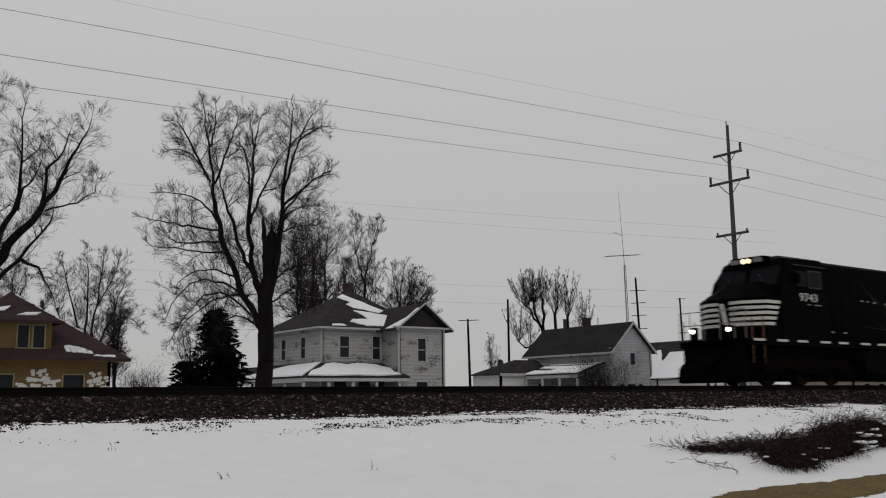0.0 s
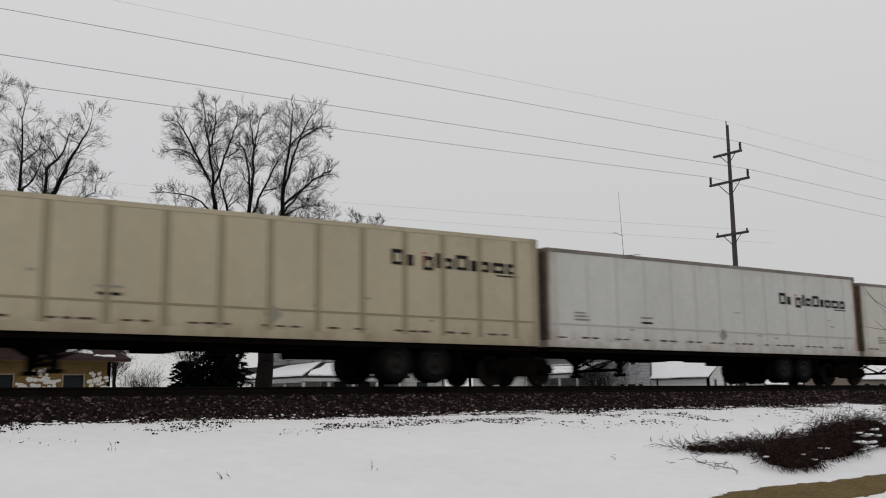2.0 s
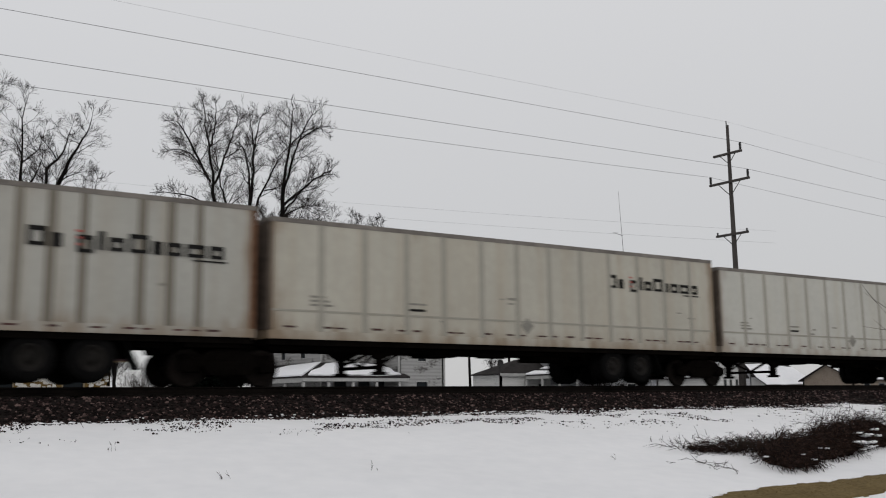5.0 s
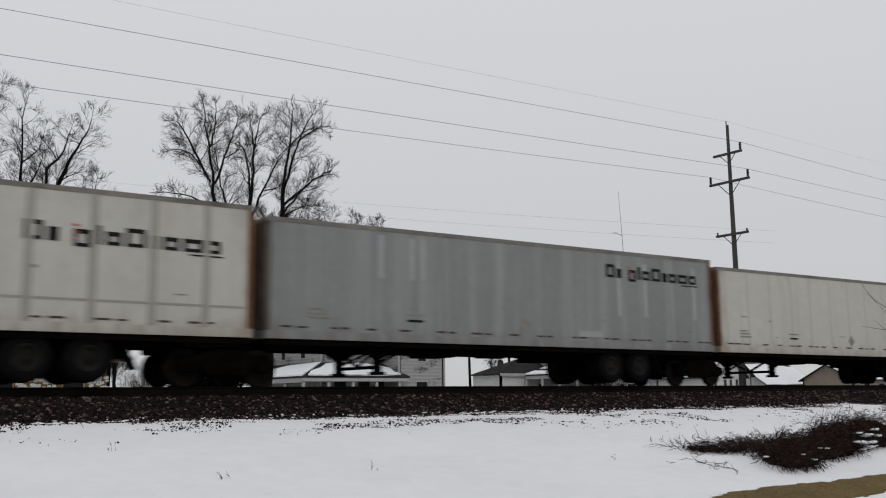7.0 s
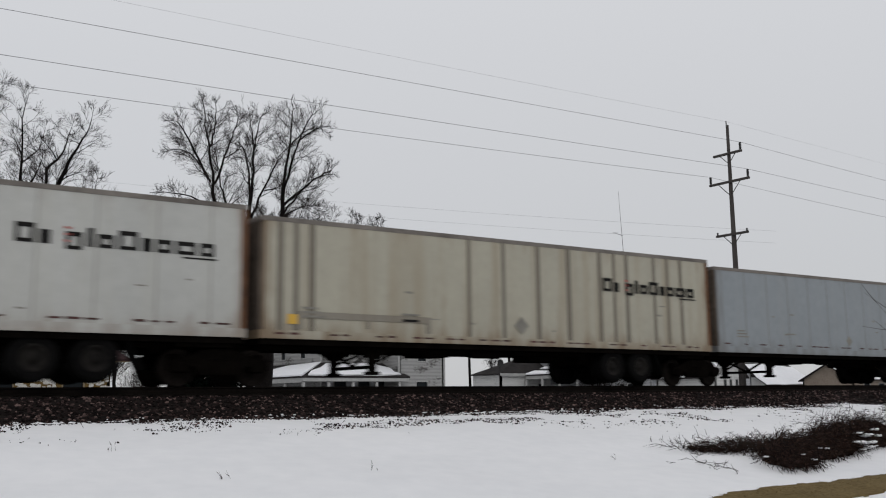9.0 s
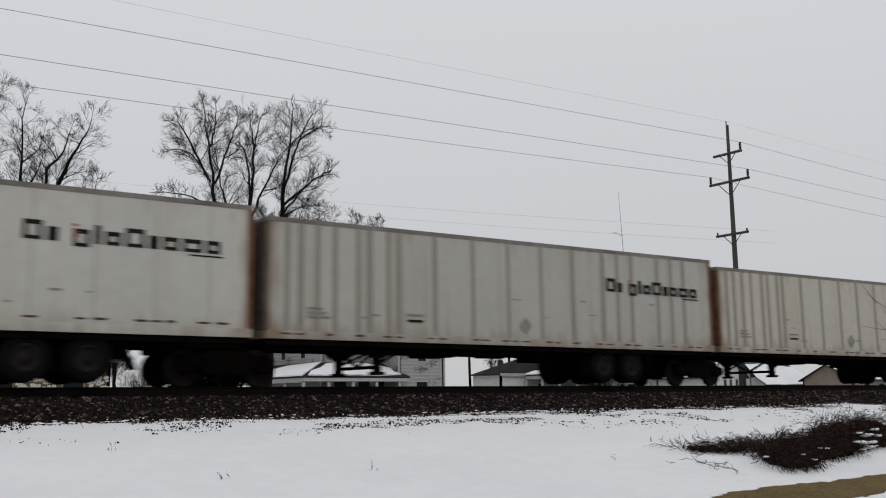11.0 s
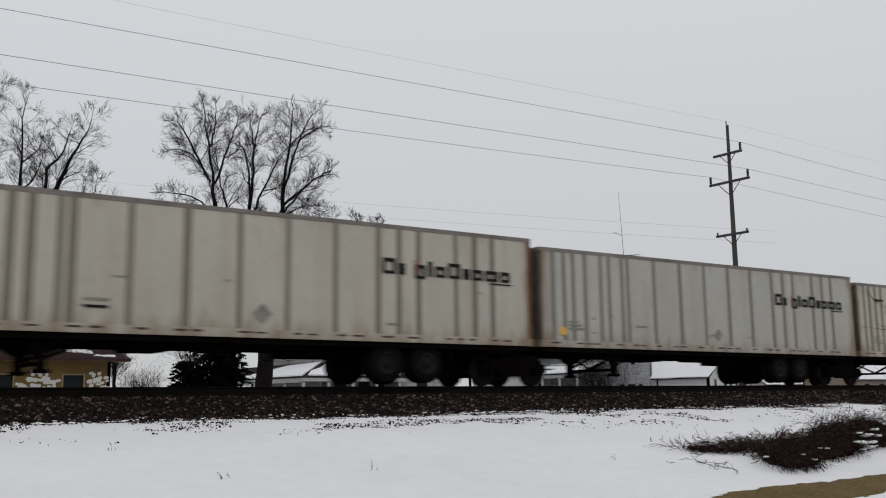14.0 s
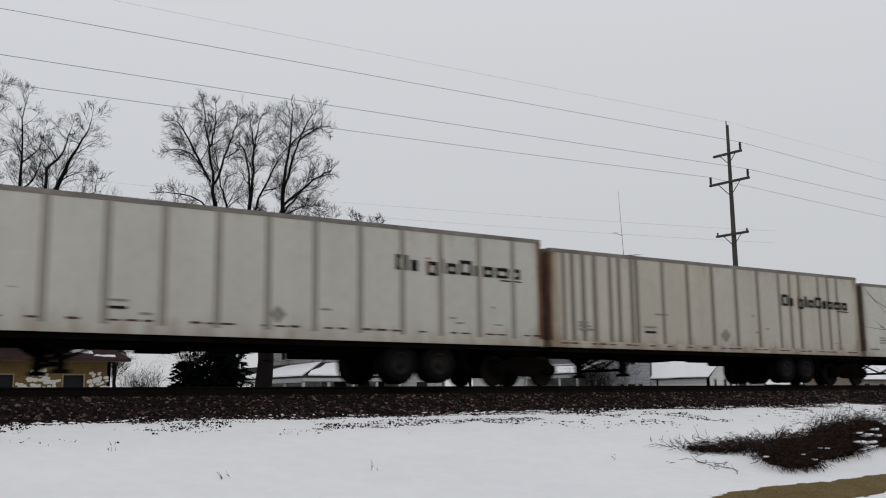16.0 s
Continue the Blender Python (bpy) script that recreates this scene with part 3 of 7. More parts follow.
    return h


def bungalow():
    h = thing("bungalow", pose(0, 0, 0), "ochre stucco bungalow with pale stone trim and a brown roof", "house")
    g, e = -1.0, 1.95
    x0, x1, y0, y1 = 8.3, 16.1, 51.0, 62.0
    wall(h, (x0, y0), (x1, y0), g, e, TAN_WALL, [(x - x0, x - x0 + 1.0, -0.35, 1.1) for x in (10.3, 13.72)], TAN_TRIM, sashes=1)
    wall(h, (x0, y1), (x0, y0), g, e, TAN_WALL)
    wall(h, (x1, y0), (x1, y1), g, e, TAN_WALL)
    wall(h, (x1, y1), (x0, y1), g, e, TAN_WALL)
    o = 0.8
    ra, rb = (12.16, 56.6, 5.84), (12.24, 56.6, 5.84)
    a, b, c, d = (x0 - o, y0 - o, e), (x1 + o, y0 - o, e), (x1 + o, y1 + o, e), (x0 - o, y1 + o, e)
    bm = bmesh.new()
    slab(bm, [a, b, rb, ra])
    slab(bm, [b, c, rb])
    slab(bm, [c, d, ra, rb])
    slab(bm, [d, a, ra])
    part("roof", bm, SHINGLE_BROWN, h, "brown shingled hip roof with snow remnants")
    part("soffit", made(box, x0 - o + 0.02, x1 + o - 0.02, y0 - o + 0.02, y0, e - 0.16, e - 0.13), TAN_WALL, h)
    # dormer
    dx0, dx1, dy, dz0, dz1 = 10.3, 13.05, 51.0, 2.05, 3.82
    wall(h, (dx0, dy), (dx1, dy), dz0, dz1, TAN_WALL, [(1.12, 1.62, dz0 + 0.42, dz1 - 0.24), (1.86, 2.38, dz0 + 0.42, dz1 - 0.24)], TAN_TRIM, name="dormer_wall", sashes=1)
    part("dormer_side", made(box, dx1 - 0.15, dx1, dy + 0.18, dy + 3.0, dz0, dz1), TAN_WALL, h)
    part("dormer_side", made(box, dx0, dx0 + 0.15, dy + 0.18, dy + 3.0, dz0, dz1), TAN_WALL, h)
    q = 0.45
    pk = (12.2, dy + 2.4, 4.80)
    bm = bmesh.new()
    slab(bm, [(dx0 - q, dy - q, dz1), (dx1 + q, dy - q, dz1), pk])
    slab(bm, [(dx1 + q, dy - q, dz1), (dx1 + q, dy + 3.4, dz1), (12.2, dy + 3.4, 4.80), pk])
    slab(bm, [(dx0 - q, dy + 3.4, dz1), (dx0 - q, dy - q, dz1), pk, (12.2, dy + 3.4, 4.80)])
    part("dormer_roof", bm, SHINGLE_BROWN, h)
    part("dormer_fascia", made(box, dx0 - q, dx1 + q, dy - q - 0.03, dy - q, dz1 - 0.13, dz1), SHINGLE_BROWN, h)
    part("fascia", made(box, x0 - o, x1 + o, y0 - o - 0.03, y0 - o, e - 0.14, e), SHINGLE_BROWN, h)
    sl = Vector((0, rb[1] - b[1], rb[2] - b[2])).normalized()
    X = Vector((1, 0, 0))
    for k in range(5):
        snow_on(h, (13.75 + 0.27 * k, y0 - o, e), X, sl, [(0.0, 0.62 - 0.04 * k), (0.2, 0.6 - 0.04 * k), (0.18, 1.2 - 0.12 * k), (-0.05, 1.2 - 0.12 * k)], 11.0 + k, 0.04)
    snow_on(h, (13.7, y0 - o, e), X, sl, [(0.1, 1.0), (1.2, 0.75), (1.0, 1.0), (0.2, 1.35)], 3.5, 0.04)
    snow_on(h, (15.0, y0 - o, e), X, sl, [(0.0, 0.2), (1.1, 0.12), (1.1, 0.3), (0.1, 0.32)], 4.5, 0.04)
    snow_on(h, (11.0, y0 - o, e), X, sl, [(-0.4, 4.9), (0.5, 5.1), (0.9, 5.7), (0.2, 5.4)], 6.5, 0.04)
    rs = (Vector(rb) - Vector(b)).normalized()
    for k in range(7):
        snow_on(h, b, rs, (Vector(a) - Vector(b)).normalized(), [(3.4 + 0.75 * k, 0.02), (3.9 + 0.75 * k, 0.02), (3.9 + 0.75 * k, 0.10), (3.4 + 0.75 * k, 0.09)], 21.0 + k, 0.03)
    ds = (Vector(pk) - Vector((12.0, dy - q, dz1))).normalized()
    snow_on(h, (11.0, dy - q, dz1), X, ds, [(0.35, 0.9), (1.3, 1.0), (1.6, 1.6), (0.9, 1.5)], 8.5, 0.04)
    part("vent_pipe", made(tube, (14.03, 57.2, 4.1), (14.03, 57.2, 5.5), 0.1, 0.1, 10), DARKMETAL, h)
    # pale field stones set into the stucco
    r = random.Random(4)
    blanks = []
    for k in range(4):
        bm = bmesh.new()
        box(bm, -0.5, 0.5, -0.5, 0.5, -0.5, 0.5, 0.22)
        for v in bm.verts:
            v.co += Vector((r.uniform(-0.09, 0.09), 0, r.uniform(-0.09, 0.09)))
        blanks.append(finish("field_stone", bm, STONE_VENEER))
    for k in range(330):
        x = r.uniform(11.5, 16.0)
        z = -0.4 + 2.0 * r.random()
        if 13.5 < x < 14.9:
            continue
        edge = 1.0 + 0.2 * noise.noise((x * 1.6, 0, 0)) + 0.5 * max(0.0, 1 - abs(x - 12.5) / 0.8) + (0.2 if x > 15 else 0)
        if z > edge or r.random() < 0.12:
            continue
        part("field_stone", blanks[k % 4], None, h, at=Matrix.LocRotScale((x, y0 - 0.02, z), Euler((0, r.uniform(-0.2, 0.2), 0)), (r.uniform(0.15, 0.28), 0.08, r.uniform(0.10, 0.19))))
    return h


def low_house(name, label, x0, x1, y0, y1, e, pk, along, siding_m, roof_m, openings, snow=None, g=-1.0):
    """A single-storey house with a gable roof, its ridge along 'x' or 'y'."""
    h = thing(name, pose(0, 0, 0), label, "house")
    wall(h, (x0, y0), (x1, y0), g, e, siding_m, openings, sashes=1)
    wall(h, (x0, y1), (x0, y0), g, e, siding_m)
    wall(h, (x1, y0), (x1, y1), g, e, siding_m)
    wall(h, (x1, y1), (x0, y1), g, e, siding_m)
    o, mx, my = 0.35, (x0 + x1) / 2, (y0 + y1) / 2
    bm = bmesh.new()
    if along == "y":
        ze = e - o * (pk - e) / (mx - x0)
        planes = [[(x0 - o, y1 + o, ze), (x0 - o, y0 - o, ze), (mx, y0 - o, pk), (mx, y1 + o, pk)], [(x1 + o, y0 - o, ze), (x1 + o, y1 + o, ze), (mx, y1 + o, pk), (mx, y0 - o, pk)]]
        part("gable_wall", made(prism, [(x0, e), (x1, e), (mx, pk - 0.1)], "y", y0, y0 + 0.18), siding_m, h)
    else:
        ze = e - o * (pk - e) / (my - y0)
        planes = [[(x0 - o, y0 - o, ze), (x1 + o, y0 - o, ze), (x1 + o, my, pk), (x0 - o, my, pk)], [(x1 + o, y1 + o, ze), (x0 - o, y1 + o, ze), (x0 - o, my, pk), (x1 + o, my, pk)]]
        part("gable_wall", made(prism, [(y0, e), (y1, e), (my, pk - 0.1)], "x", x0, x0 + 0.18), siding_m, h)
    for p in planes:
        slab(bm, p)
    part("roof", bm, roof_m, h)
    if snow:
        p = planes[0]
        o3, u, v = Vector(p[0]), Vector(p[1]) - Vector(p[0]), Vector(p[3]) - Vector(p[0])
        snow_on(h, o3, u.normalized(), v.normalized(), [(a * u.length, b * v.length) for a, b in snow], x0, 0.08, "thick snow on the roof")
    return h


two_storey_house()
gable_house()
bungalow()
low_house("ranch_house", "low house with a grey roof half covered in snow", 77.5, 88.0, 63.0, 76.0, 1.9, 5.6, "y", GREY_SIDING, SHINGLE_GREY, [(1.0, 2.0, -0.4, 0.8)],
          [(0.0, 0.0), (1.0, 0.0), (1.0, 0.55), (0.85, 0.5), (0.7, 0.58), (0.62, 0.42), (0.5, 0.75), (0.3, 0.6), (0.0, 0.9)])
low_house("cottage", "small white gabled cottage with narrow windows", 63.6, 68.2, 49.6, 55.0, 1.45, 3.4, "y", PALE_SIDING, SHINGLE_GREY,
          [(0.75, 1.0, -0.5, 0.95), (2.0, 2.3, -0.5, 0.95), (2.75, 3.0, -0.5, 0.95), (3.55, 3.85, -0.5, 0.95)], [(0.0, 0.0), (1.0, 0.0), (1.0, 1.0), (0.0, 1.0)])
low_house("bungalow_under_snow", "low pale house under a snowy roof", 92.0, 101.0, 64.0, 71.0, 1.0, 3.3, "x", PALE_SIDING, SHINGLE_GREY,
          [(1.5, 2.5, -0.3, 0.6), (5.0, 6.4, -0.3, 0.6)], [(0.0, 0.0), (1.0, 0.0), (1.0, 0.8), (0.45, 0.95), (0.0, 0.9)])
low_house("motel_wing", "long low drab building with white posts and a snowy roof", 96.0, 122.0, 56.0, 62.0, 1.35, 2.9, "x", DRAB, SHINGLE_GREY,
          [(2.0 + 3.0 * k, 3.2 + 3.0 * k, -0.4, 0.75) for k in range(7)], [(0.0, 0.0), (1.0, 0.0), (1.0, 0.9), (0.0, 0.95)])


# ---- poles, wires, aerial mast ----
def utility_pole(x, y, top, dz=0.0):
    """A pole whose three crossarms stand square to the line; only the near end of the upper arm carries a wire."""
    p = thing("utility_pole", pose(x, y, 0), "weathered wooden utility pole with three crossarms", "utility pole", "line poles")
    part("pole", made(tube, (0, 0, -1.2), (0, 0, top + dz), 0.165, 0.065, 14), POLE_WOOD, p)
    part("top_pin", made(tube, (-0.06, 0, top + dz - 0.1), (-0.07, 0, top + dz + 0.2), 0.03, 0.02, 8), DARKMETAL, p)
    ends = []
    for z, half, tall in ((10.48, 0.76, 0.40), (9.18, 1.07, 0.40), (6.78, 0.85, 0.17)):
        z += dz
        arm = part("crossarm", made(box, -0.055, 0.055, -half, half, -0.05, 0.05, bevel=0.008), POLE_WOOD, p, at=pose(-0.10, 0, z))
        for u in (-half + 0.07, half - 0.07):
            if z - dz > 10 and u > 0:
                continue
            bm = bmesh.new()
            tube(bm, (0, u, 0.05), (0, u, tall), 0.035, 0.03, 8)
            for k in range(5 if tall > 0.3 else 1):
                disc(bm, (0, u, (0.11 if tall > 0.3 else 0.13) + 0.06 * k), 0.06 if tall > 0.3 else 0.045, 0.03, "z", 12)
            part("insulator", bm, DARKMETAL, arm)
            ends.append((x - 0.10, y + u, z + tall))
        bm = bmesh.new()
        for u in (-half * 0.55, half * 0.55):
            tube(bm, (0.0, u, -0.04), (0.06, 0, -0.6 * half), 0.018, 0.018, 6)
        part("brace", bm, POLE_WOOD, arm)
    return ends


def wire(a, b, sag, r=0.0075, label="thin grey overhead power line", name="power_line"):
    bm = bmesh.new()
    pts = []
    for k in range(33):
        t = k / 32
        p = Vector(a).lerp(Vector(b), t)
        p.z -= 4 * sag * t * (1 - t)
        pts.append(p)
    side = (Vector(b) - Vector(a)).cross(Vector((0, 0, 1))).normalized()
    rings = [[bm.verts.new(p + side * (r * math.cos(k * math.pi / 2)) + Vector((0, 0, r * math.sin(k * math.pi / 2)))) for k in range(4)] for p in pts]
    for u, v in zip(rings, rings[1:]):
        for k in range(4):
            bm.faces.new((u[k], u[(k + 1) % 4], v[(k + 1) % 4], v[k]))
    return tagged(new(name, finish(name, bm, WIRE)), label, "power line", "power lines")


PX = (-14.5, 35.58, 85.5)
line = [utility_pole(x, 25.92, 11.83, dz) for x, dz in zip(PX, (-1.95, 0.0, 0.0))]
for a, b in ((0, 1), (1, 2)):
    for k, sag in ((0, 0.01 if a == 0 else 0.25), (1, 0.04 if a == 0 else 0.12), (2, 0.15 if a == 0 else 0.32)):
        wire(line[a][k], line[b][k], sag)
    wire((PX[a], 25.92, 12.0 + (-1.8 if a == 0 else 0)), (PX[b], 25.92, 12.0), 0.1, 0.003, "very thin overhead ground wire")


def plain_pole(x, y, top, arm=0.0, lean=0.0, arms=(0.15,)):
    p = thing("telephone_pole", pose(x, y, 0, 0, lean, 0), "dark slender telephone pole behind the houses", "telephone pole", "distant poles")
    part("pole", made(tube, (0, 0, -1.2), (0, 0, top), 0.15, 0.10, 10), BARK, p)
    for a in arms if arm else ():
        part("crossarm", made(box, -arm, arm, -0.05, 0.05, -0.035, 0.035), BARK, p, at=pose(0, -0.15, top - a, 0, 0, -37))
    return p


plain_pole(58.8, 74.6, 7.5, 1.0, -1.5)
plain_pole(63.9, 74.6, 9.74, 0)
plain_pole(76.33, 67.78, 12.06, 0.75, -2.5, (1.4, 2.7, 4.0, 5.4))
plain_pole(91.83, 74.95, 11.36, 0.5, -1.5, (0.1, 4.2, 6.0))
for (xa, ya, za), (xb, yb, zb) in (((12.0, 97.0, 21.6), (75.0, 50.1, 14.3)), ((12.0, 97.0, 20.4), (75.0, 50.1, 13.2)), ((14.0, 95.6, 12.9), (75.0, 50.1, 8.6)), ((14.0, 95.6, 11.0), (75.0, 50.1, 7.2))):
    wire((xa, ya, za), (xb, yb, zb), 0.5, 0.006, "faint distant power line")

mast = thing("antenna_mast", pose(69.32, 63.09, 0), "tall thin lattice television antenna mast beside a house", "antenna mast")
bm = bmesh.new()
for dx, dy in ((-0.16, -0.1), (0.16, -0.1), (0, 0.18)):
    tube(bm, (dx, dy, -1.0), (dx * 0.5 - 0.25, dy * 0.5, 12.3), 0.03, 0.025, 5)
for k in range(26):
    z = -0.6 + k * 0.5
    s, o = 1 - 0.5 * z / 12.3, -0.25 * z / 12.3
    a, b = (Vector((-0.16 * s + o, -0.1 * s, z)), Vector((0.16 * s + o, -0.1 * s, z + 0.4)))
    tube(bm, a if k % 2 else Vector((0.16 * s + o, -0.1 * s, z)), b if k % 2 else Vector((-0.16 * s + o, -0.1 * s, z + 0.4)), 0.012, 0.012, 4)
part("lattice", bm, DARKMETAL, mast)
part("whip", made(tube, (-0.25, 0, 12.2), (-0.7, 0, 19.6), 0.03, 0.012, 6), DARKMETAL, mast)
bm = bmesh.new()
tube(bm, (-2.9, 0.0, 12.95), (1.9, 0.0, 13.5), 0.035, 0.035, 5)
for k in range(7):
    x = -2.8 + 0.75 * k
    tube(bm, (x, -0.6, 12.97 + 0.086 * k), (x, 0.6, 12.97 + 0.086 * k), 0.012, 0.012, 4)
part("yagi_antenna", bm, DARKMETAL, mast)
bm = bmesh.new()
tube(bm, (-1.6, 0.0, 15.4), (-0.3, 0.0, 15.2), 0.022, 0.022, 5)
tube(bm, (-1.4, -0.3, 15.38), (-1.4, 0.3, 15.38), 0.012, 0.012, 4)
part("small_antenna", bm, DARKMETAL, mast)


# ---- bare trees, evergreens, brush ----
def tubes_mesh(name, segs, material, sides):
    """Joined tapered tubes from (p, q, r0, r1), as one mesh."""
    s = np.array([[*p, *q, a, b] for p, q, a, b in segs], float)
    p, q, r0, r1 = s[:, :3], s[:, 3:6], s[:, 6], s[:, 7]
    d = q - p
    d /= np.maximum(np.linalg.norm(d, axis=1, keepdims=True), 1e-9)
    up = np.where(np.abs(d[:, 2:3]) > 0.9, np.array([[1.0, 0, 0]]), np.array([[0, 0, 1.0]]))
    a = np.cross(d, up)
    a /= np.linalg.norm(a, axis=1, keepdims=True)
    b = np.cross(d, a)
    an = np.arange(sides) * 2 * np.pi / sides
    ring = a[:, None] * np.cos(an)[None, :, None] + b[:, None] * np.sin(an)[None, :, None]
    v = np.concatenate([p[:, None] + ring * r0[:, None, None], q[:, None] + ring * r1[:, None, None]], 1).reshape(-1, 3)
    k = np.arange(sides)
    f = np.stack([k, (k + 1) % sides, sides + (k + 1) % sides, sides + k], 1)
    f = (f[None] + (np.arange(len(s)) * 2 * sides)[:, None, None]).reshape(-1, 4)
    me = bpy.data.meshes.new(name)
    me.from_pydata(v.tolist(), [], f.tolist())
    me.materials.append(material)
    me.shade_smooth()
    return me


def unit(v):
    k = 1.0 / max(1e-9, math.sqrt(v[0] * v[0] + v[1] * v[1] + v[2] * v[2]))
    return v[0] * k, v[1] * k, v[2] * k


def grow(segs, rng, p, d, length, r, level, spread, lift=0.25, kids=(5, 6, 5), wander=0.18):
    """One limb that wanders and tapers, with its side limbs down to the twigs."""
    n = 5 if level == 0 else 3 if level == 1 else 2
    p, d = (float(p[0]), float(p[1]), float(p[2])), unit(d)
    step, w = length / n, wander * (1, 0.6, 0.4)[min(level, 2)]
    pts, dirs, g = [p], [], rng.gauss
    rad = [r * (1 - 0.72 * k / n) for k in range(n + 1)]
    for k in range(n):
        d = unit((d[0] + g(0, w), d[1] + g(0, w), d[2] + g(0, w) + lift * 0.25))
        dirs.append(d)
        a = pts[-1]
        pts.append((a[0] + d[0] * step, a[1] + d[1] * step, a[2] + d[2] * step))
        segs.append((a, pts[-1], rad[k], rad[k + 1]))
    if level >= len(kids):
        return
    for _ in range(kids[level]):
        t = rng.uniform(0.15, 1.0)
        k = min(n - 1, int(t * n))
        a, b, c, f = pts[k], pts[k + 1], dirs[k], t * n - k
        base = (a[0] + (b[0] - a[0]) * f, a[1] + (b[1] - a[1]) * f, a[2] + (b[2] - a[2]) * f)
        s = (g(0, 1), g(0, 1), g(0, 1))
        q = s[0] * c[0] + s[1] * c[1] + s[2] * c[2]
        s = unit((s[0] - c[0] * q, s[1] - c[1] * q, s[2] - c[2] * q))
        m = 1 - spread * 0.6
        nd = (c[0] * m + s[0] * spread, c[1] * m + s[1] * spread, c[2] * m + s[2] * spread + lift * 0.4)
        grow(segs, rng, base, nd, length * rng.uniform(0.42, 0.74) * (1.15 - 0.5 * t), max(0.006, rad[k] * rng.uniform(0.35, 0.55)), level + 1, spread, lift, kids, wander)


def bough(s, d0, m, e, d1, r, tip=0.03):
    """A leader bending from s over m to e, each (right, up), going from depth d0 to d1."""
    out = []
    r, tip = r * 0.62, tip * 0.62
    if tip < 0.02:
        e, d1 = (e[0] + 0.2 * (m[0] - e[0]), e[1] + 0.2 * (m[1] - e[1])), d1 * 0.9
    for k in range(6):
        t = k / 5
        cx, cz = 2 * m[0] - (s[0] + e[0]) / 2, 2 * m[1] - (s[1] + e[1]) / 2
        q = ((1 - t) ** 2, 2 * t * (1 - t), t * t)
        out.append((q[0] * s[0] + q[1] * cx + q[2] * e[0], d0 + (d1 - d0) * t, q[0] * s[1] + q[1] * cz + q[2] * e[1], r + (tip - r) * t ** 0.8))
    return out


def tree_meshes(limbs, seed, kids, reach, lift, wander, fill, twig=0.005, girth=1.0):
    """Trunk, limb and twig meshes from leader polylines [(right, depth, up, radius), ...]; side limbs leave each leader and thin out to twigs."""
    rng = random.Random(seed)
    thick, thin = [], []
    for poly in limbs:
        fine = [poly[0]]
        for u, v in zip(poly, poly[1:]):
            fine += [tuple((e + f) / 2 for e, f in zip(u, v)), v]
        poly = fine
        pts = [Vector((0.8016 * a + 0.5979 * b, -0.5979 * a + 0.8016 * b, c)) for a, b, c, _ in poly]
        for i in range(1, len(pts) - 1):
            k = 0.075 * (pts[i + 1] - pts[i]).length
            pts[i] += Vector((rng.gauss(0, k), rng.gauss(0, k), rng.gauss(0, k)))
        total = sum((pts[i + 1] - pts[i]).length for i in range(len(pts) - 1))
        run = 0.0
        for i in range(len(pts) - 1):
            k = girth if poly[0][2] > 0.5 else 1.0
            p, q, ra, rb = pts[i], pts[i + 1], poly[i][3] * k, poly[i + 1][3] * k
            L = (q - p).length
            thick.append((p - (q - p) * (0.2 * ra / L), q, ra, rb))
            if poly[0][2] < 0.5:
                run += L
                continue
            ax = (q - p) / L
            want = L * fill
            for _ in range(int(want) + (rng.random() < want % 1)):
                t = rng.random()
                f = (run + L * t) / total
                side = Vector((rng.gauss(0, 1), rng.gauss(0, 1), rng.gauss(0, 1)))
                side = (side - ax * side.dot(ax)).normalized()
                d = ax * rng.uniform(0.3, 0.7) + side * 0.85 + Vector((0, 0, lift * 0.6))
                k = reach * rng.uniform(0.35, 1.1) * (1.0 - 0.5 * f)
                r = min((ra + (rb - ra) * t) * 0.6, 0.011 * k + 0.007)
                if f > 0.3 or rng.random() < 0.5:
                    grow(thin, rng, p + (q - p) * t, d, k, r, 0, 0.54, lift, kids, wander)
            run += L
        ax = (pts[-1] - pts[-2]).normalized()
        for _ in range(2):
            d = ax + Vector((rng.gauss(0, 0.3), rng.gauss(0, 0.3), rng.gauss(0, 0.3)))
            grow(thin, rng, pts[-1], d, reach * 0.28, min(0.02, poly[-1][3]), 0, 0.55, lift, (kids[0] - 2,) + tuple(kids[1:]), wander)
    big = [s for s in thin if s[2] > 0.018]
    small = [(p, q, max(a, twig), max(b, twig * 0.85)) for p, q, a, b in thin if a <= 0.018]
    return tubes_mesh("trunk", thick, BARK, 9), tubes_mesh("limb_work", big or thick[-1:], BARK, 5), tubes_mesh("crown", small, TWIG, 3)


def tree(x, y, label, meshes, group="bare trees", turn=0.0, size=(1, 1, 1)):
    t = thing("bare_tree", pose(x, y, 0), label, "tree", group)
    m = Matrix.Translation((0, 0, -1.0)) @ Matrix.Rotation(turn, 4, "Z") @ Matrix.Diagonal((*size, 1)) @ Matrix.Translation((0, 0, 1.0))
    part("trunk", meshes[0], None, t, "dark furrowed trunk and leaders", at=m)
    tagged(part("limb_work", meshes[1], None, t, at=m), kind="stuff")
    tagged(part("crown", meshes[2], None, t, "fine leafless twigs", at=m), kind="stuff")
    return t


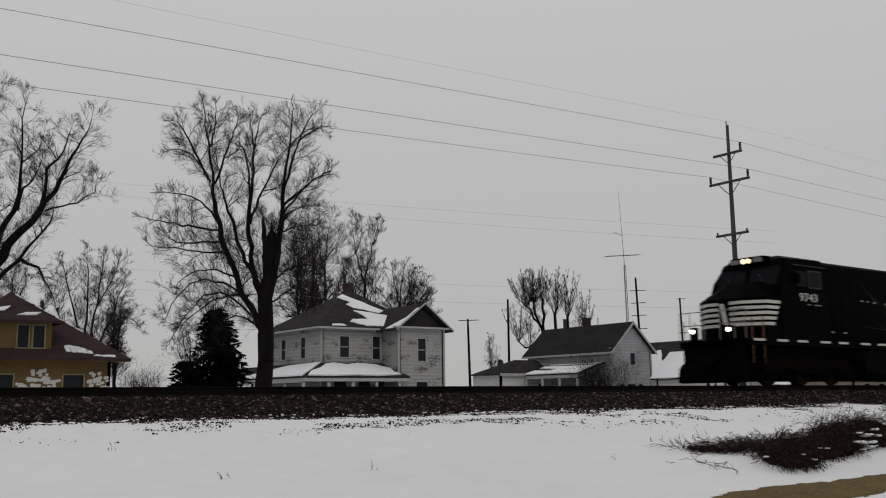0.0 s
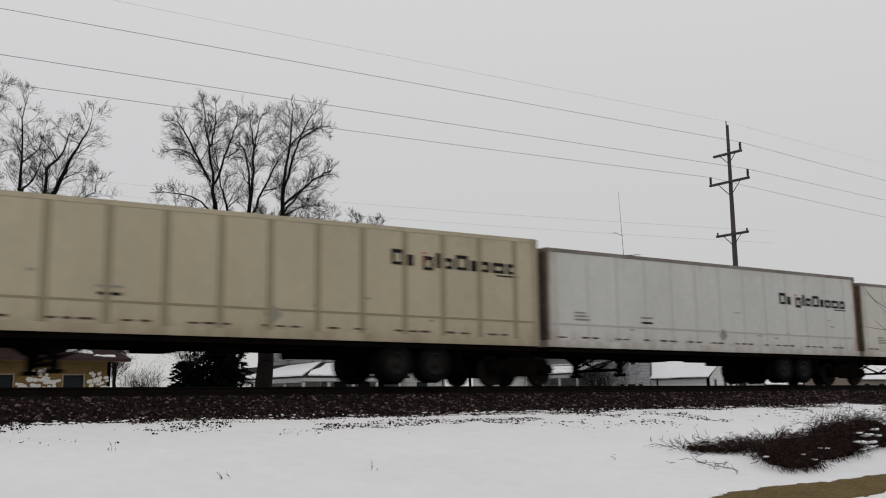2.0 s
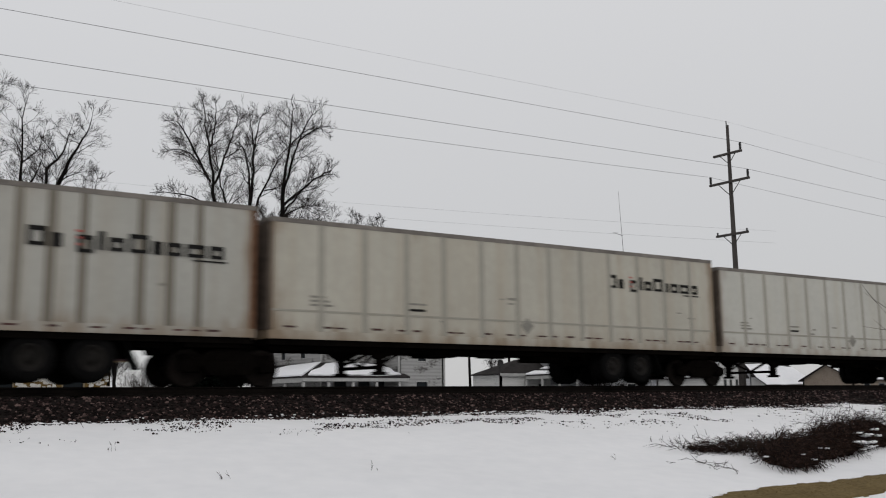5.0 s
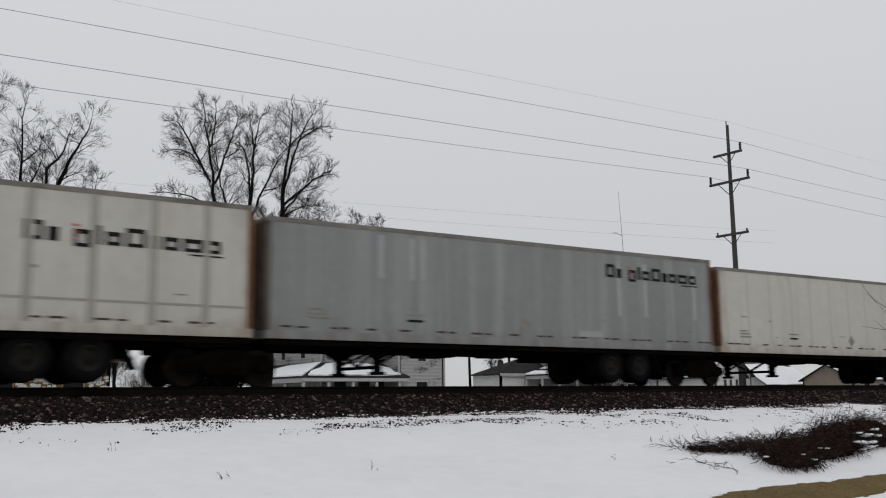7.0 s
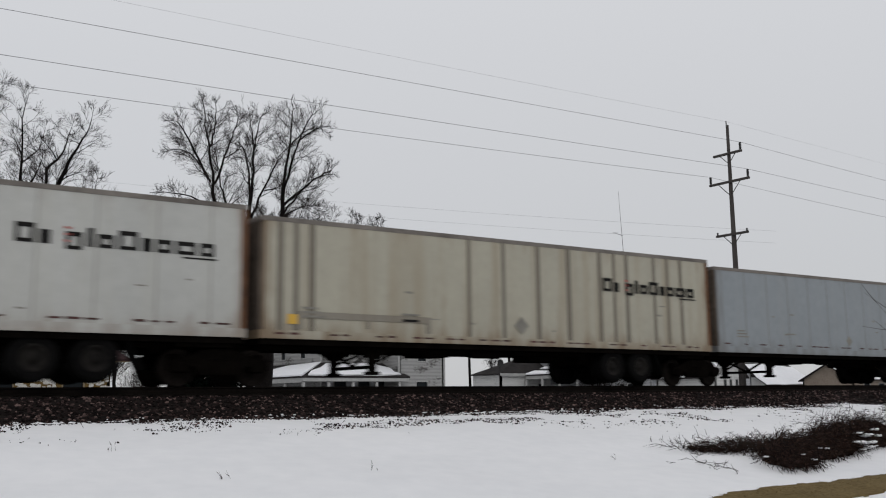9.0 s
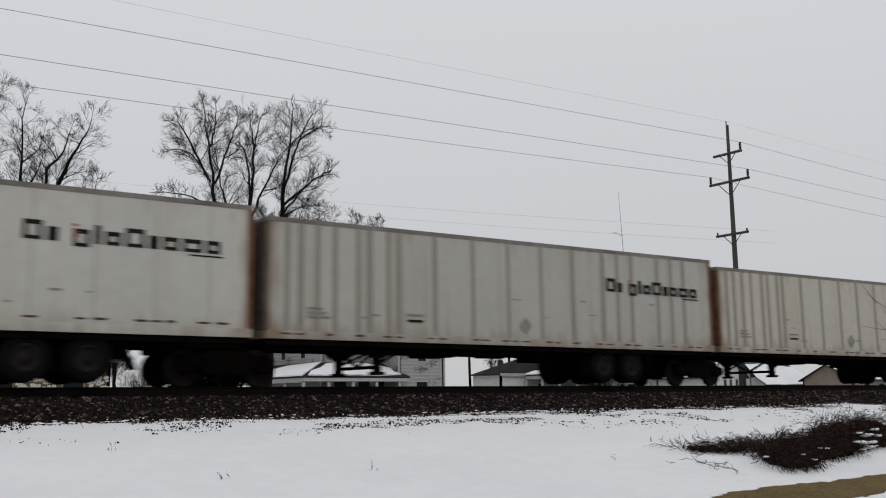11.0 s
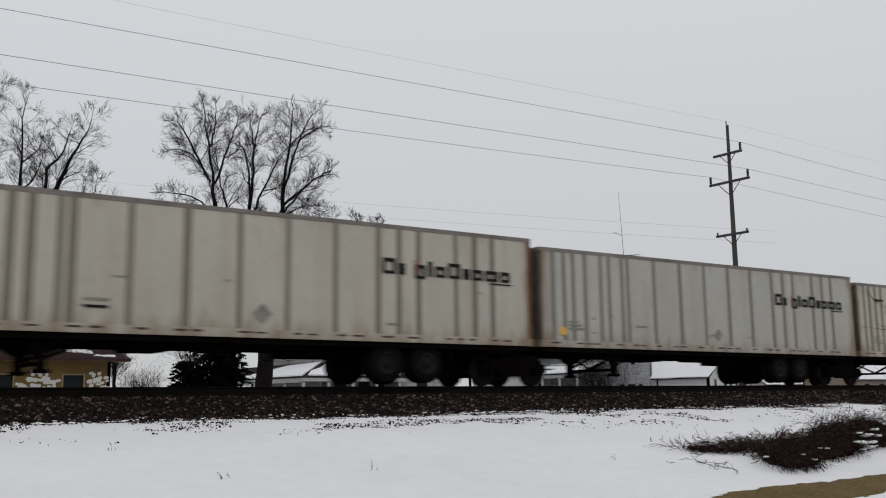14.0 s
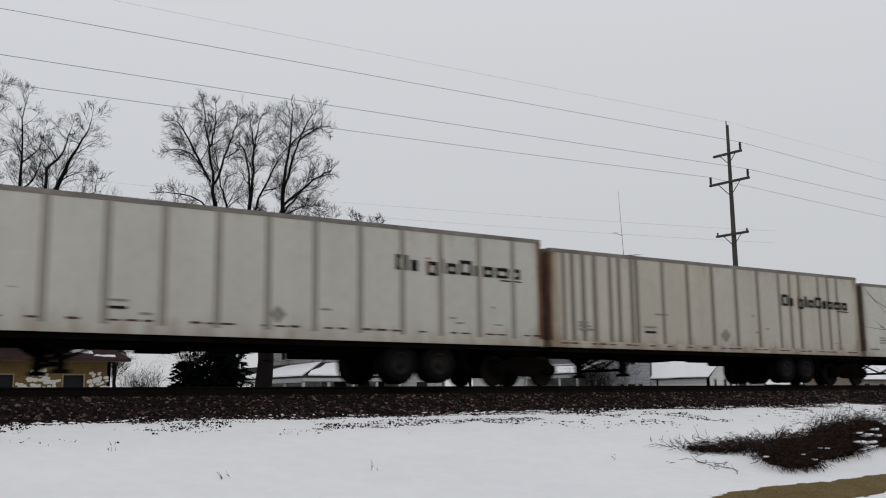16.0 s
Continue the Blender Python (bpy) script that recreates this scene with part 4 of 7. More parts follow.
def generic_limbs(rng, height, width, r, stems=4, fork=0.25, base=-1.0):
    """A trunk that forks into rising leaders, each with three boughs of its own."""
    z0 = base + (height - base) * fork
    limbs = [[(0, 0, base, r * 1.25), (0.01 * height, 0, z0 * 0.6 + base * 0.4, r), (0, 0, z0, r * 0.85)]]
    for k in range(stems):
        a = (k + 0.5) / stems * 2 - 1 + rng.uniform(-0.15, 0.15)
        b = rng.uniform(-0.8, 0.8) * width * 0.4
        top = height * (1 - 0.22 * abs(a)) * rng.uniform(0.85, 0.98)
        s = (0, z0 * rng.uniform(0.8, 1.0))
        m = (a * width * 0.2, z0 + (top - z0) * 0.42)
        e = (a * width * 0.44, top)
        limbs.append(bough(s, 0, m, e, b, r * 0.5))
        for j in range(3):
            f = rng.uniform(0.3, 0.75)
            p = limbs[-1 - j][int(f * 5)]
            g = rng.choice((-1, 1)) * width * rng.uniform(0.1, 0.22)
            h = (top - p[2]) * rng.uniform(0.45, 0.85)
            limbs.append(bough((p[0], p[2]), p[1], (p[0] + g * 0.6, p[2] + h * 0.45), (p[0] + g, p[2] + h), p[1] + rng.uniform(-1, 1) * width * 0.2, p[3] * 0.6))
    return limbs


# the great tree before the farmhouse, its middle leader broken off
STUB = [[(0, 0, -1.1, 0.46), (-0.08, 0, 1.5, 0.36), (-0.05, 0, 4.4, 0.35), (0.05, 0, 6.4, 0.34), (0.12, 0, 7.2, 0.26), (0.13, 0, 7.5, 0.17)],
        [(-0.12, 0, 6.6, 0.19), (-0.22, 0, 7.3, 0.13), (-0.29, 0, 7.95, 0.08), (-0.35, 0.05, 8.4, 0.02)],
        [(0.1, -0.1, 7.2, 0.14), (0.14, -0.1, 7.85, 0.04)],
        [(0.3, 0.1, 6.4, 0.16), (0.41, 0.1, 7.25, 0.12), (0.48, 0.1, 8.1, 0.03)]]
WEST = [bough((-0.1, 2.5), 0, (-1.75, 6.0), (-2.54, 8.95), -0.2, 0.27, 0.17), bough((-2.54, 8.9), -0.2, (-2.82, 11.2), (-3.2, 14.1), -0.5, 0.15), bough((-2.85, 10.0), -0.3, (-3.8, 12.0), (-4.3, 12.7), -1.4, 0.10),
        bough((-2.55, 9.8), -0.25, (-2.0, 11.9), (-1.7, 13.8), 0.9, 0.10), bough((-2.82, 11.2), -0.35, (-2.7, 12.6), (-2.75, 14.0), 0.4, 0.08), bough((-2.75, 9.9), -0.3, (-3.8, 11.3), (-5.0, 11.7), 0.3, 0.09)]
LOW_WEST = [bough((-0.8, 3.6), 0, (-2.6, 4.6), (-4.7, 2.0), -0.6, 0.09), bough((-1.2, 4.6), 0, (-3.4, 5.3), (-5.2, 3.3), 0.7, 0.08), bough((-0.3, 2.8), 0, (-1.9, 3.6), (-3.6, 1.6), 1.0, 0.07), bough((-2.35, 7.9), -0.2, (-3.3, 9.0), (-5.0, 9.3), -1.2, 0.09), bough((-2.3, 7.6), -0.15, (-4.0, 7.8), (-5.8, 8.1), -1.0, 0.10), bough((-2.1, 7.1), -0.1, (-4.2, 7.1), (-5.3, 7.8), 1.0, 0.09),
            bough((-1.95, 6.5), -0.1, (-3.6, 6.6), (-5.6, 6.8), -0.9, 0.08), bough((-1.5, 5.4), 0, (-2.9, 5.7), (-4.3, 4.9), -0.8, 0.08), bough((-0.9, 4.5), 0, (-2.5, 4.4), (-4.6, 3.0), 0.9, 0.08)]
MIDDLE = [bough((-0.2, 4.6), 0, (-1.3, 6.5), (-1.86, 8.27), 0.5, 0.16, 0.12), bough((-1.86, 8.2), 0.5, (-2.28, 9.5), (-2.6, 11.5), -0.1, 0.12), bough((-0.19, 4.2), 0, (-0.92, 6.4), (-1.05, 9.16), 0.6, 0.24, 0.15),
          bough((-1.05, 9.1), 0.6, (-1.3, 11.2), (-1.8, 12.3), 1.2, 0.11), bough((-1.03, 9.1), 0.6, (-0.89, 11.4), (-1.1, 13.3), 0.3, 0.13), bough((-1.0, 8.0), 0.45, (-0.4, 10.0), (0.55, 12.2), 1.6, 0.12)]
MIDDLE_TOP = [bough((-0.89, 11.4), 0.45, (-0.66, 12.3), (-0.35, 13.1), -0.5, 0.06), bough((-0.45, 9.7), 1.0, (0.25, 10.0), (0.8, 10.8), 1.8, 0.06)]
EAST = [bough((0.1, 4.9), 0, (0.5, 6.7), (0.62, 9.14), -0.2, 0.24, 0.16), bough((0.62, 9.1), -0.2, (0.92, 11.5), (1.15, 13.8), -0.4, 0.14), bough((0.65, 9.2), -0.2, (1.35, 11.3), (2.3, 13.1), -1.4, 0.12),
        bough((1.55, 11.7), -0.9, (2.25, 12.2), (2.6, 12.2), -1.0, 0.06), bough((0.64, 8.7), -0.15, (2.05, 10.1), (2.9, 10.8), 1.2, 0.11)]
LOW_EAST = [bough((0.25, 5.2), 0, (1.5, 6.0), (2.6, 5.4), 0.8, 0.08), bough((0.2, 4.2), 0, (1.4, 4.8), (2.4, 4.0), -0.8, 0.07), bough((0.64, 8.3), -0.1, (1.85, 9.6), (2.95, 10.0), -1.3, 0.09), bough((0.92, 11.5), -0.3, (1.45, 12.3), (2.0, 12.8), 0.8, 0.07), bough((0.6, 8.2), -0.1, (1.3, 8.7), (2.05, 9.0), 1.0, 0.07), bough((0.6, 7.5), 0, (1.5, 7.7), (2.5, 7.6), -1.0, 0.07)]
tree(19.78, 40.14, "tall bare old tree with a broken-topped trunk and several leaders", tree_meshes(STUB + WEST + LOW_WEST + MIDDLE + MIDDLE_TOP + EAST + LOW_EAST, 11, (9, 3), 1.9, 0.24, 0.14, 4.7, 0.0056))

# the wide tree beside the bungalow, its trunk out of the picture
LEAN = [[(-1.2, 0, -1.0, 0.5), (-1.0, 0, 3.0, 0.42), (-0.44, 0, 5.16, 0.34)],
        [(-0.44, 0, 5.16, 0.30), (0.68, -0.1, 6.65, 0.23), (1.7, -0.2, 7.79, 0.19), (2.61, -0.3, 8.75, 0.15)],
        [(2.61, -0.3, 8.75, 0.10), (2.77, -0.1, 9.81, 0.085), (2.62, 0.2, 11.02, 0.07), (3.01, 0.4, 11.5, 0.055), (3.34, 0.5, 12.0, 0.04), (3.42, 0.6, 12.77, 0.025), (3.61, 0.6, 13.34, 0.01)],
        [(2.61, -0.3, 8.75, 0.13), (3.37, -0.5, 9.8, 0.11), (3.87, -0.6, 10.78, 0.09), (4.02, -0.7, 11.2, 0.075), (4.52, -0.9, 11.7, 0.055), (4.77, -1.0, 12.18, 0.04), (5.08, -1.1, 12.61, 0.025), (5.27, -1.2, 13.32, 0.01)],
        [(-0.6, 0, 4.4, 0.20), (-0.4, 0.5, 6.2, 0.18), (0.2, 0.8, 7.89, 0.15), (0.87, 1.0, 9.0, 0.12), (0.92, 1.1, 10.96, 0.075), (0.97, 1.2, 11.95, 0.05), (0.45, 1.3, 12.81, 0.015)]]
SPREAD = [[(-0.6, 0, 4.0, 0.15), (0.26, -0.4, 4.75, 0.13), (1.14, -0.7, 5.77, 0.10), (2.06, -1.0, 6.36, 0.09), (3.03, -1.2, 5.88, 0.06), (3.76, -1.4, 4.84, 0.02)],
          [(2.06, -1.0, 6.36, 0.075), (2.95, -1.3, 7.31, 0.055), (3.73, -1.6, 8.07, 0.035), (3.84, -1.7, 8.68, 0.012)],
          [(2.87, -0.3, 8.83, 0.05), (3.54, 0.1, 9.1, 0.04), (4.08, 0.4, 9.37, 0.035), (4.87, 0.6, 9.92, 0.02), (4.92, 0.7, 10.62, 0.01)],
          [(0.95, 1.0, 9.13, 0.075), (1.3, 0.7, 10.11, 0.055), (1.83, 0.5, 10.52, 0.04), (2.31, 0.4, 11.65, 0.012)],
          [(0.92, 1.2, 11.95, 0.045), (0.81, 1.2, 13.81, 0.03), (1.07, 1.2, 15.1, 0.01)],
          [(-0.4, 0.5, 6.2, 0.12), (0.2, -0.6, 10.12, 0.08), (0.32, -0.9, 12.67, 0.045), (0.37, -1.0, 15.55, 0.012)],
          [(3.01, 0.4, 11.5, 0.035), (2.56, 0.2, 12.21, 0.012)], [(0.94, 1.1, 11.52, 0.04), (1.58, 1.5, 12.37, 0.025), (1.72, 1.8, 13.36, 0.01)],
          [(3.37, -0.5, 9.8, 0.04), (3.6, 0.0, 10.6, 0.03), (4.4, 0.4, 10.9, 0.01)], [(1.7, -0.2, 7.79, 0.05), (2.3, 0.6, 9.4, 0.035), (2.1, 1.0, 10.6, 0.012)]]
tree(9.4, 49.3, "broad bare tree leaning over the bungalow", tree_meshes(LEAN + SPREAD, 23, (9, 3), 1.9, 0.22, 0.16, 4.2, 0.0056))

rb = random.Random(77)
THICKET = tree_meshes([[(0, 0, -1, 0.24), (0.1, 0, 7.9, 0.15), (-0.1, 0, 12.8, 0.11)]] + [bough((-0.1, 12.8), 0, (-0.6, 14.5), (-0.8, 19.8), 0.4, 0.18), bough((-0.1, 12.8), 0, (0.2, 16.0), (0.8, 18.8), -0.6, 0.14), bough((-0.1, 11.0), 0, (-1.0, 12.6), (-2.8, 14.2), 0.8, 0.12),
                       bough((-0.1, 12.6), 0, (-2.1, 14.9), (-3.3, 17.2), -0.9, 0.14), bough((0, 9.5), 0, (1.4, 11.5), (2.4, 14.5), 0.9, 0.12), bough((0, 8.0), 0, (-1.8, 9.6), (-3.2, 10.4), -1.0, 0.11), bough((0, 8.6), 0, (1.5, 9.4), (2.8, 9.8), -0.8, 0.10)], 101, (6, 3), 2.8, 0.26, 0.14, 4.4, 0.0085, 0.8)
FORKED = tree_meshes([[(0, 0, -1, 0.24), (0, 0, 7.8, 0.17), (0, 0, 11.4, 0.14)]] + [bough((0, 11.2), 0, (-0.8, 14.0), (-1.5, 19.3), 0.5, 0.17), bough((0, 12.0), 0, (0.6, 14.4), (1.7, 18.6), -0.5, 0.16), bough((-0.9, 14.6), 0.2, (-0.4, 16.5), (-0.5, 18.5), 1.0, 0.09),
                      bough((0.9, 15.3), -0.3, (1.3, 16.4), (1.1, 18.0), 0.4, 0.08), bough((0, 10.0), 0, (-1.2, 11.8), (-2.0, 14.0), 0.8, 0.09), bough((0, 9.5), 0, (1.2, 11.4), (2.2, 13.6), -0.8, 0.09)], 102, (6, 4), 2.0, 0.3, 0.12, 4.6, 0.0095, 1.1)
FAN = tree_meshes([[(0, 0, -1, 0.26), (0, 0, 6.5, 0.20), (0.1, 0, 8.4, 0.17)]] + [bough((0.1, 8.2), 0, (0.1, 10.9), (0.5, 13.6), 0.4, 0.13), bough((0.1, 8.4), 0, (-0.5, 11.2), (-0.8, 13.2), -0.5, 0.11), bough((0.1, 8.0), 0, (0.9, 10.6), (1.6, 13.0), -0.4, 0.12), bough((0.1, 8.2), 0, (1.5, 10.2), (2.5, 11.4), 0.6, 0.10),
                   bough((0, 7.4), 0, (-1.2, 9.4), (-2.2, 11.0), 0.6, 0.10), bough((0, 6.8), 0, (1.6, 8.4), (2.9, 9.0), -0.5, 0.09), bough((0, 6.8), 0, (-1.4, 8.0), (-2.7, 8.6), -0.6, 0.09)], 103, (6, 3), 2.2, 0.4, 0.12, 5.0, 0.010, 1.2)
VASE = tree_meshes([[(0, 0, -1, 0.26), (0, 0, 1.4, 0.21), (0.05, 0, 2.8, 0.18)]] + [bough((0.05, 2.6), 0, (-1.8, 5.6), (-3.6, 9.6), 0.6, 0.14), bough((0.05, 2.8), 0, (-0.9, 7.0), (-2.2, 12.2), -0.6, 0.16), bough((0.05, 2.8), 0, (0.0, 7.5), (-0.4, 13.2), 0.5, 0.17), bough((0.05, 2.7), 0, (0.9, 7.4), (1.5, 12.6), -0.5, 0.16),
                    bough((0.05, 2.5), 0, (1.8, 6.2), (3.1, 10.6), 0.7, 0.14), bough((0.05, 2.4), 0, (2.2, 4.6), (4.2, 7.6), -0.7, 0.12), bough((0.0, 2.2), 0, (-2.2, 4.0), (-4.2, 6.4), -0.6, 0.11), bough((0.9, 7.4), -0.2, (1.9, 9.6), (2.4, 11.8), 0.8, 0.08), bough((1.6, 5.8), 0.3, (3.0, 6.6), (4.4, 5.4), 1.2, 0.07)], 105, (7, 3), 2.3, 0.36, 0.12, 4.6, 0.0095, 1.3)
ROUND = [tree_meshes(generic_limbs(rb, 15.0, 8.0, 0.28, n, f), 104 + n, (5, 3), 2.2, 0.22, 0.12, 1.8, 0.010) for n, f in ((5, 0.22), (6, 0.14))]


def shoots(rng, x, z, n, spread, length):
    """Straight young shoots fanning up from the sawn head of a pollard."""
    out = []
    for k in range(n):
        a = spread * ((k + 0.5) / n * 2 - 1) + rng.gauss(0, 0.08)
        h = length * rng.uniform(0.7, 1.0) * math.cos(a * 0.6)
        e = (x + h * math.sin(a), z + h * math.cos(a))
        out.append(bough((x, z), 0, ((x + e[0]) / 2 + 0.1 * h * math.sin(a), (z + e[1]) / 2), e, rng.gauss(0, 0.35) * h, 0.062, 0.034))
    return out


POLLARD = tree_meshes([[(0, 0, -1, 0.32), (0, 0, 6.6, 0.28), (-0.15, 0, 7.6, 0.26)], [(-0.1, 0, 7.4, 0.17), (0.05, 0, 9.0, 0.16), (-0.05, 0, 11.0, 0.15), (-0.05, 0, 11.25, 0.12)], [(-0.15, 0, 7.6, 0.17), (-0.7, 0.2, 8.5, 0.15), (-1.15, 0.3, 10.0, 0.14), (-1.2, 0.3, 11.0, 0.10)],
                       [(-0.4, 0, 8.0, 0.16), (-1.3, -0.3, 8.8, 0.13), (-1.7, -0.4, 9.9, 0.11), (-2.4, -0.4, 10.4, 0.08)], [(0, 0, 6.0, 0.12), (-1.4, 0, 5.6, 0.11), (-2.5, 0.2, 5.5, 0.09), (-3.3, 0.3, 6.3, 0.07)]]
                      + shoots(rb, -0.05, 10.6, 5, 0.35, 3.0) + shoots(rb, -1.2, 10.6, 17, 0.75, 4.3) + shoots(rb, -2.2, 10.2, 16, 0.8, 4.3) + shoots(rb, -1.5, 9.3, 6, 1.0, 3.4) + shoots(rb, -3.2, 6.2, 9, 0.6, 4.4) + shoots(rb, -1.8, 5.6, 5, 0.6, 3.4), 120, (5, 3), 1.1, 0.6, 0.08, 3.4, 0.0075)
STUMP = tree_meshes([[(0, 0, -1, 0.26), (0, 0, 6.5, 0.22), (0.05, 0, 9.2, 0.17)], [(0.05, 0, 8.8, 0.11), (0.35, 0, 9.8, 0.09), (0.45, 0, 10.6, 0.07)]]
                    + shoots(rb, 0.45, 10.2, 6, 0.4, 4.2) + shoots(rb, 0.1, 8.9, 8, 0.6, 4.0), 121, (5, 3), 1.1, 0.6, 0.08, 2.6, 0.0075)
SIZES = {id(VASE): 14.0, id(THICKET): 20.5, id(FORKED): 19.8, id(FAN): 14.2, id(ROUND[0]): 15.6, id(ROUND[1]): 15.6, id(POLLARD): 14.8, id(STUMP): 14.2}
# place, height, width factor, turn, mould
for x, y, top, wide, turn, mould in (
        (22.2, 77.0, 13.6, 1.0, 0.0, VASE), (25.0, 78.2, 9.6, 1.0, 1.9, VASE), (17.0, 80.0, 12.5, 1.1, 4.2, VASE),
        (46.2, 84.0, 20.3, 1.0, 2.9, THICKET), (44.0, 82.4, 18.6, 1.0, 4.0, THICKET), (47.3, 83.2, 20.4, 1.0, 0.0, THICKET), (41.2, 77.5, 17.0, 1.15, 1.5, THICKET), (38.6, 79.5, 15.0, 1.1, 4.4, THICKET), (43.2, 78.8, 17.5, 1.1, 0.9, ROUND[0]), (35.0, 80.5, 13.0, 1.0, 2.2, ROUND[1]), (30.6, 76.0, 8.4, 1.2, 0.3, ROUND[0]), (32.4, 74.0, 6.0, 1.3, 1.3, FAN), (44.4, 80.2, 13.0, 1.2, 5.2, FAN),
        (50.5, 80.9, 19.6, 1.0, 0.0, FORKED), (51.6, 82.0, 15.4, 0.9, 2.6, FORKED), (48.6, 81.4, 14.4, 1.0, 0.8, FAN), (53.3, 78.8, 14.0, 1.0, 0.0, FAN), (54.6, 78.3, 13.2, 1.0, 0.5, FAN), (56.6, 79.6, 11.4, 0.9, 2.4, FAN), (52.4, 80.6, 13.6, 0.9, 3.4, ROUND[1]),
        (69.45, 75.25, 13.5, 0.92, 0.0, POLLARD), (72.2, 76.5, 13.7, 0.9, 0.0, STUMP), (75.1, 77.5, 13.5, 0.85, 0.5, STUMP), (79.0, 78.5, 11.6, 0.9, 2.9, STUMP), (67.0, 81.0, 8.6, 0.6, 0.6, ROUND[0]), (81.0, 81.5, 9.4, 0.7, 3.3, FAN)):
    k = (top + 1) / (SIZES[id(mould)] + 1)
    tree(x, y, "bare grey tree standing behind the houses", mould, "background trees", turn, (wide * k, wide * k, k))


def shrub(x, y, z, height, width, stems, seed, label, tone=TWIG, level=(5, 4), r=0.02):
    rng = random.Random(seed)
    segs = []
    for _ in range(stems):
        a = rng.uniform(0, 2 * math.pi)
        lean = rng.uniform(0.05, 0.75) * width / height
        grow(segs, rng, (rng.gauss(0, 0.12 * width), rng.gauss(0, 0.12 * width), z), (math.cos(a) * lean, math.sin(a) * lean, 1), height * rng.uniform(0.6, 0.95), r * rng.uniform(0.7, 1.2), 0, 0.6, 0.2, level, 0.16)
    s = thing("bare_shrub", pose(x, y, 0), label, "shrub", "bare shrubs")
    tagged(part("stem_mass", tubes_mesh("stem_mass", segs, tone, 4), None, s), kind="stuff")


shrub(58.0, 55.9, -1.0, 4.4, 4.8, 50, 5, "leafless brown bush before the grey house", BARK, (7, 5), 0.026)
shrub(24.2, 69.3, -1.0, 3.3, 3.0, 46, 6, "small leafless brown bush", TWIG, (5, 4))
shrub(16.15, 7.6, -1.9, 3.9, 1.0, 4, 9, "thin leafless sapling beside the brush", BRUSH, (5, 3), 0.012)


def spruce(x, y, height, width, seed, label):
    """A dark conifer: whorls of drooping boughs, each a spine with many flat needle sprays."""
    rng = np.random.default_rng(seed)
    t = thing("spruce", pose(x, y, 0), label, "conifer", "evergreens")
    part("trunk", tubes_mesh("trunk", [((0, 0, -1.0), (0, 0, height * 0.95), 0.16, 0.03)], BARK, 8), None, t)
    vs, fs = [], []
    n = int(height * 80)
    for k in range(n):
        h = -0.8 + (height + 0.7) * (k + rng.random()) / n
        f = 1 - (h + 0.8) / (height + 0.9)
        L = width / 2 * (f ** 0.6) * rng.uniform(0.5, 1.2) + 0.12
        a = rng.uniform(0, 2 * np.pi)
        d = np.array([np.cos(a), np.sin(a), 0])
        s = np.array([-d[1], d[0], 0])
        for j in range(int(5 + L * 7)):
            u = rng.uniform(0.1, 1)
            p = d * L * u + np.array([0, 0, h + 0.1 * u - 0.35 * L * u * u]) + rng.normal(0, 0.06, 3)
            w = rng.uniform(0.16, 0.34)
            e = d * rng.uniform(0.3, 1) + s * rng.normal(0, 0.7) + np.array([0, 0, rng.uniform(-0.35, 0.25)])
            e /= np.linalg.norm(e)
            q = np.cross(e, rng.normal(0, 1, 3))
            q /= np.linalg.norm(q)
            i = len(vs)
            vs += [p - q * w * 0.32, p + q * w * 0.32, p + e * w * 1.25]
            fs.append((i, i + 1, i + 2))
    me = bpy.data.meshes.new("crown")
    me.from_pydata([tuple(v) for v in vs], [], fs)
    me.materials.append(NEEDLE)
    part("crown", me, None, t, "dense dark green needles")


spruce(23.6, 54.8, 5.3, 5.2, 1, "dark green spruce beside the bungalow")
spruce(21.6, 54.4, 2.1, 3.6, 2, "low dark evergreen bush")
spruce(24.6, 55.6, 3.2, 2.2, 3, "dark green young spruce growing close to another")

# brush pile on the snow bank
rng = random.Random(31)
BRUSHWOOD = island_stone("dead_brushwood", (0.007, 0.0045, 0.0038), (0.10, 0.055, 0.04))
LITTER = surface("matted_dead_leaves", (0.004, 0.003, 0.0025), (0.035, 0.019, 0.013), 0.95, 3.0, 16.0, 0.6)
pile = thing("brush_pile", pose(0, 0, 0), "long heap of cut dead branches lying on the snow", "brush pile")


def pile_h(x):
    """Height of the heap along the bank."""
    return 0.41 + 0.16 * smoothstep(15.8, 18.4, x) + 0.04 * math.sin(x * 4.3) + 0.03 * math.sin(x * 9.1)


def pile_y(x):
    """Near edge of the heap."""
    return 9.92 + 0.21 * (x - 14.4) + 0.07 * math.sin(x * 2.7) + 0.05 * math.sin(x * 6.1) - 0.14 * math.exp(-((x - 15.6) / 0.6) ** 2)


def profile(o):
    return min(1.0, 0.45 + 2.4 * o) * (1 - smoothstep(0.6, 1.0, o))


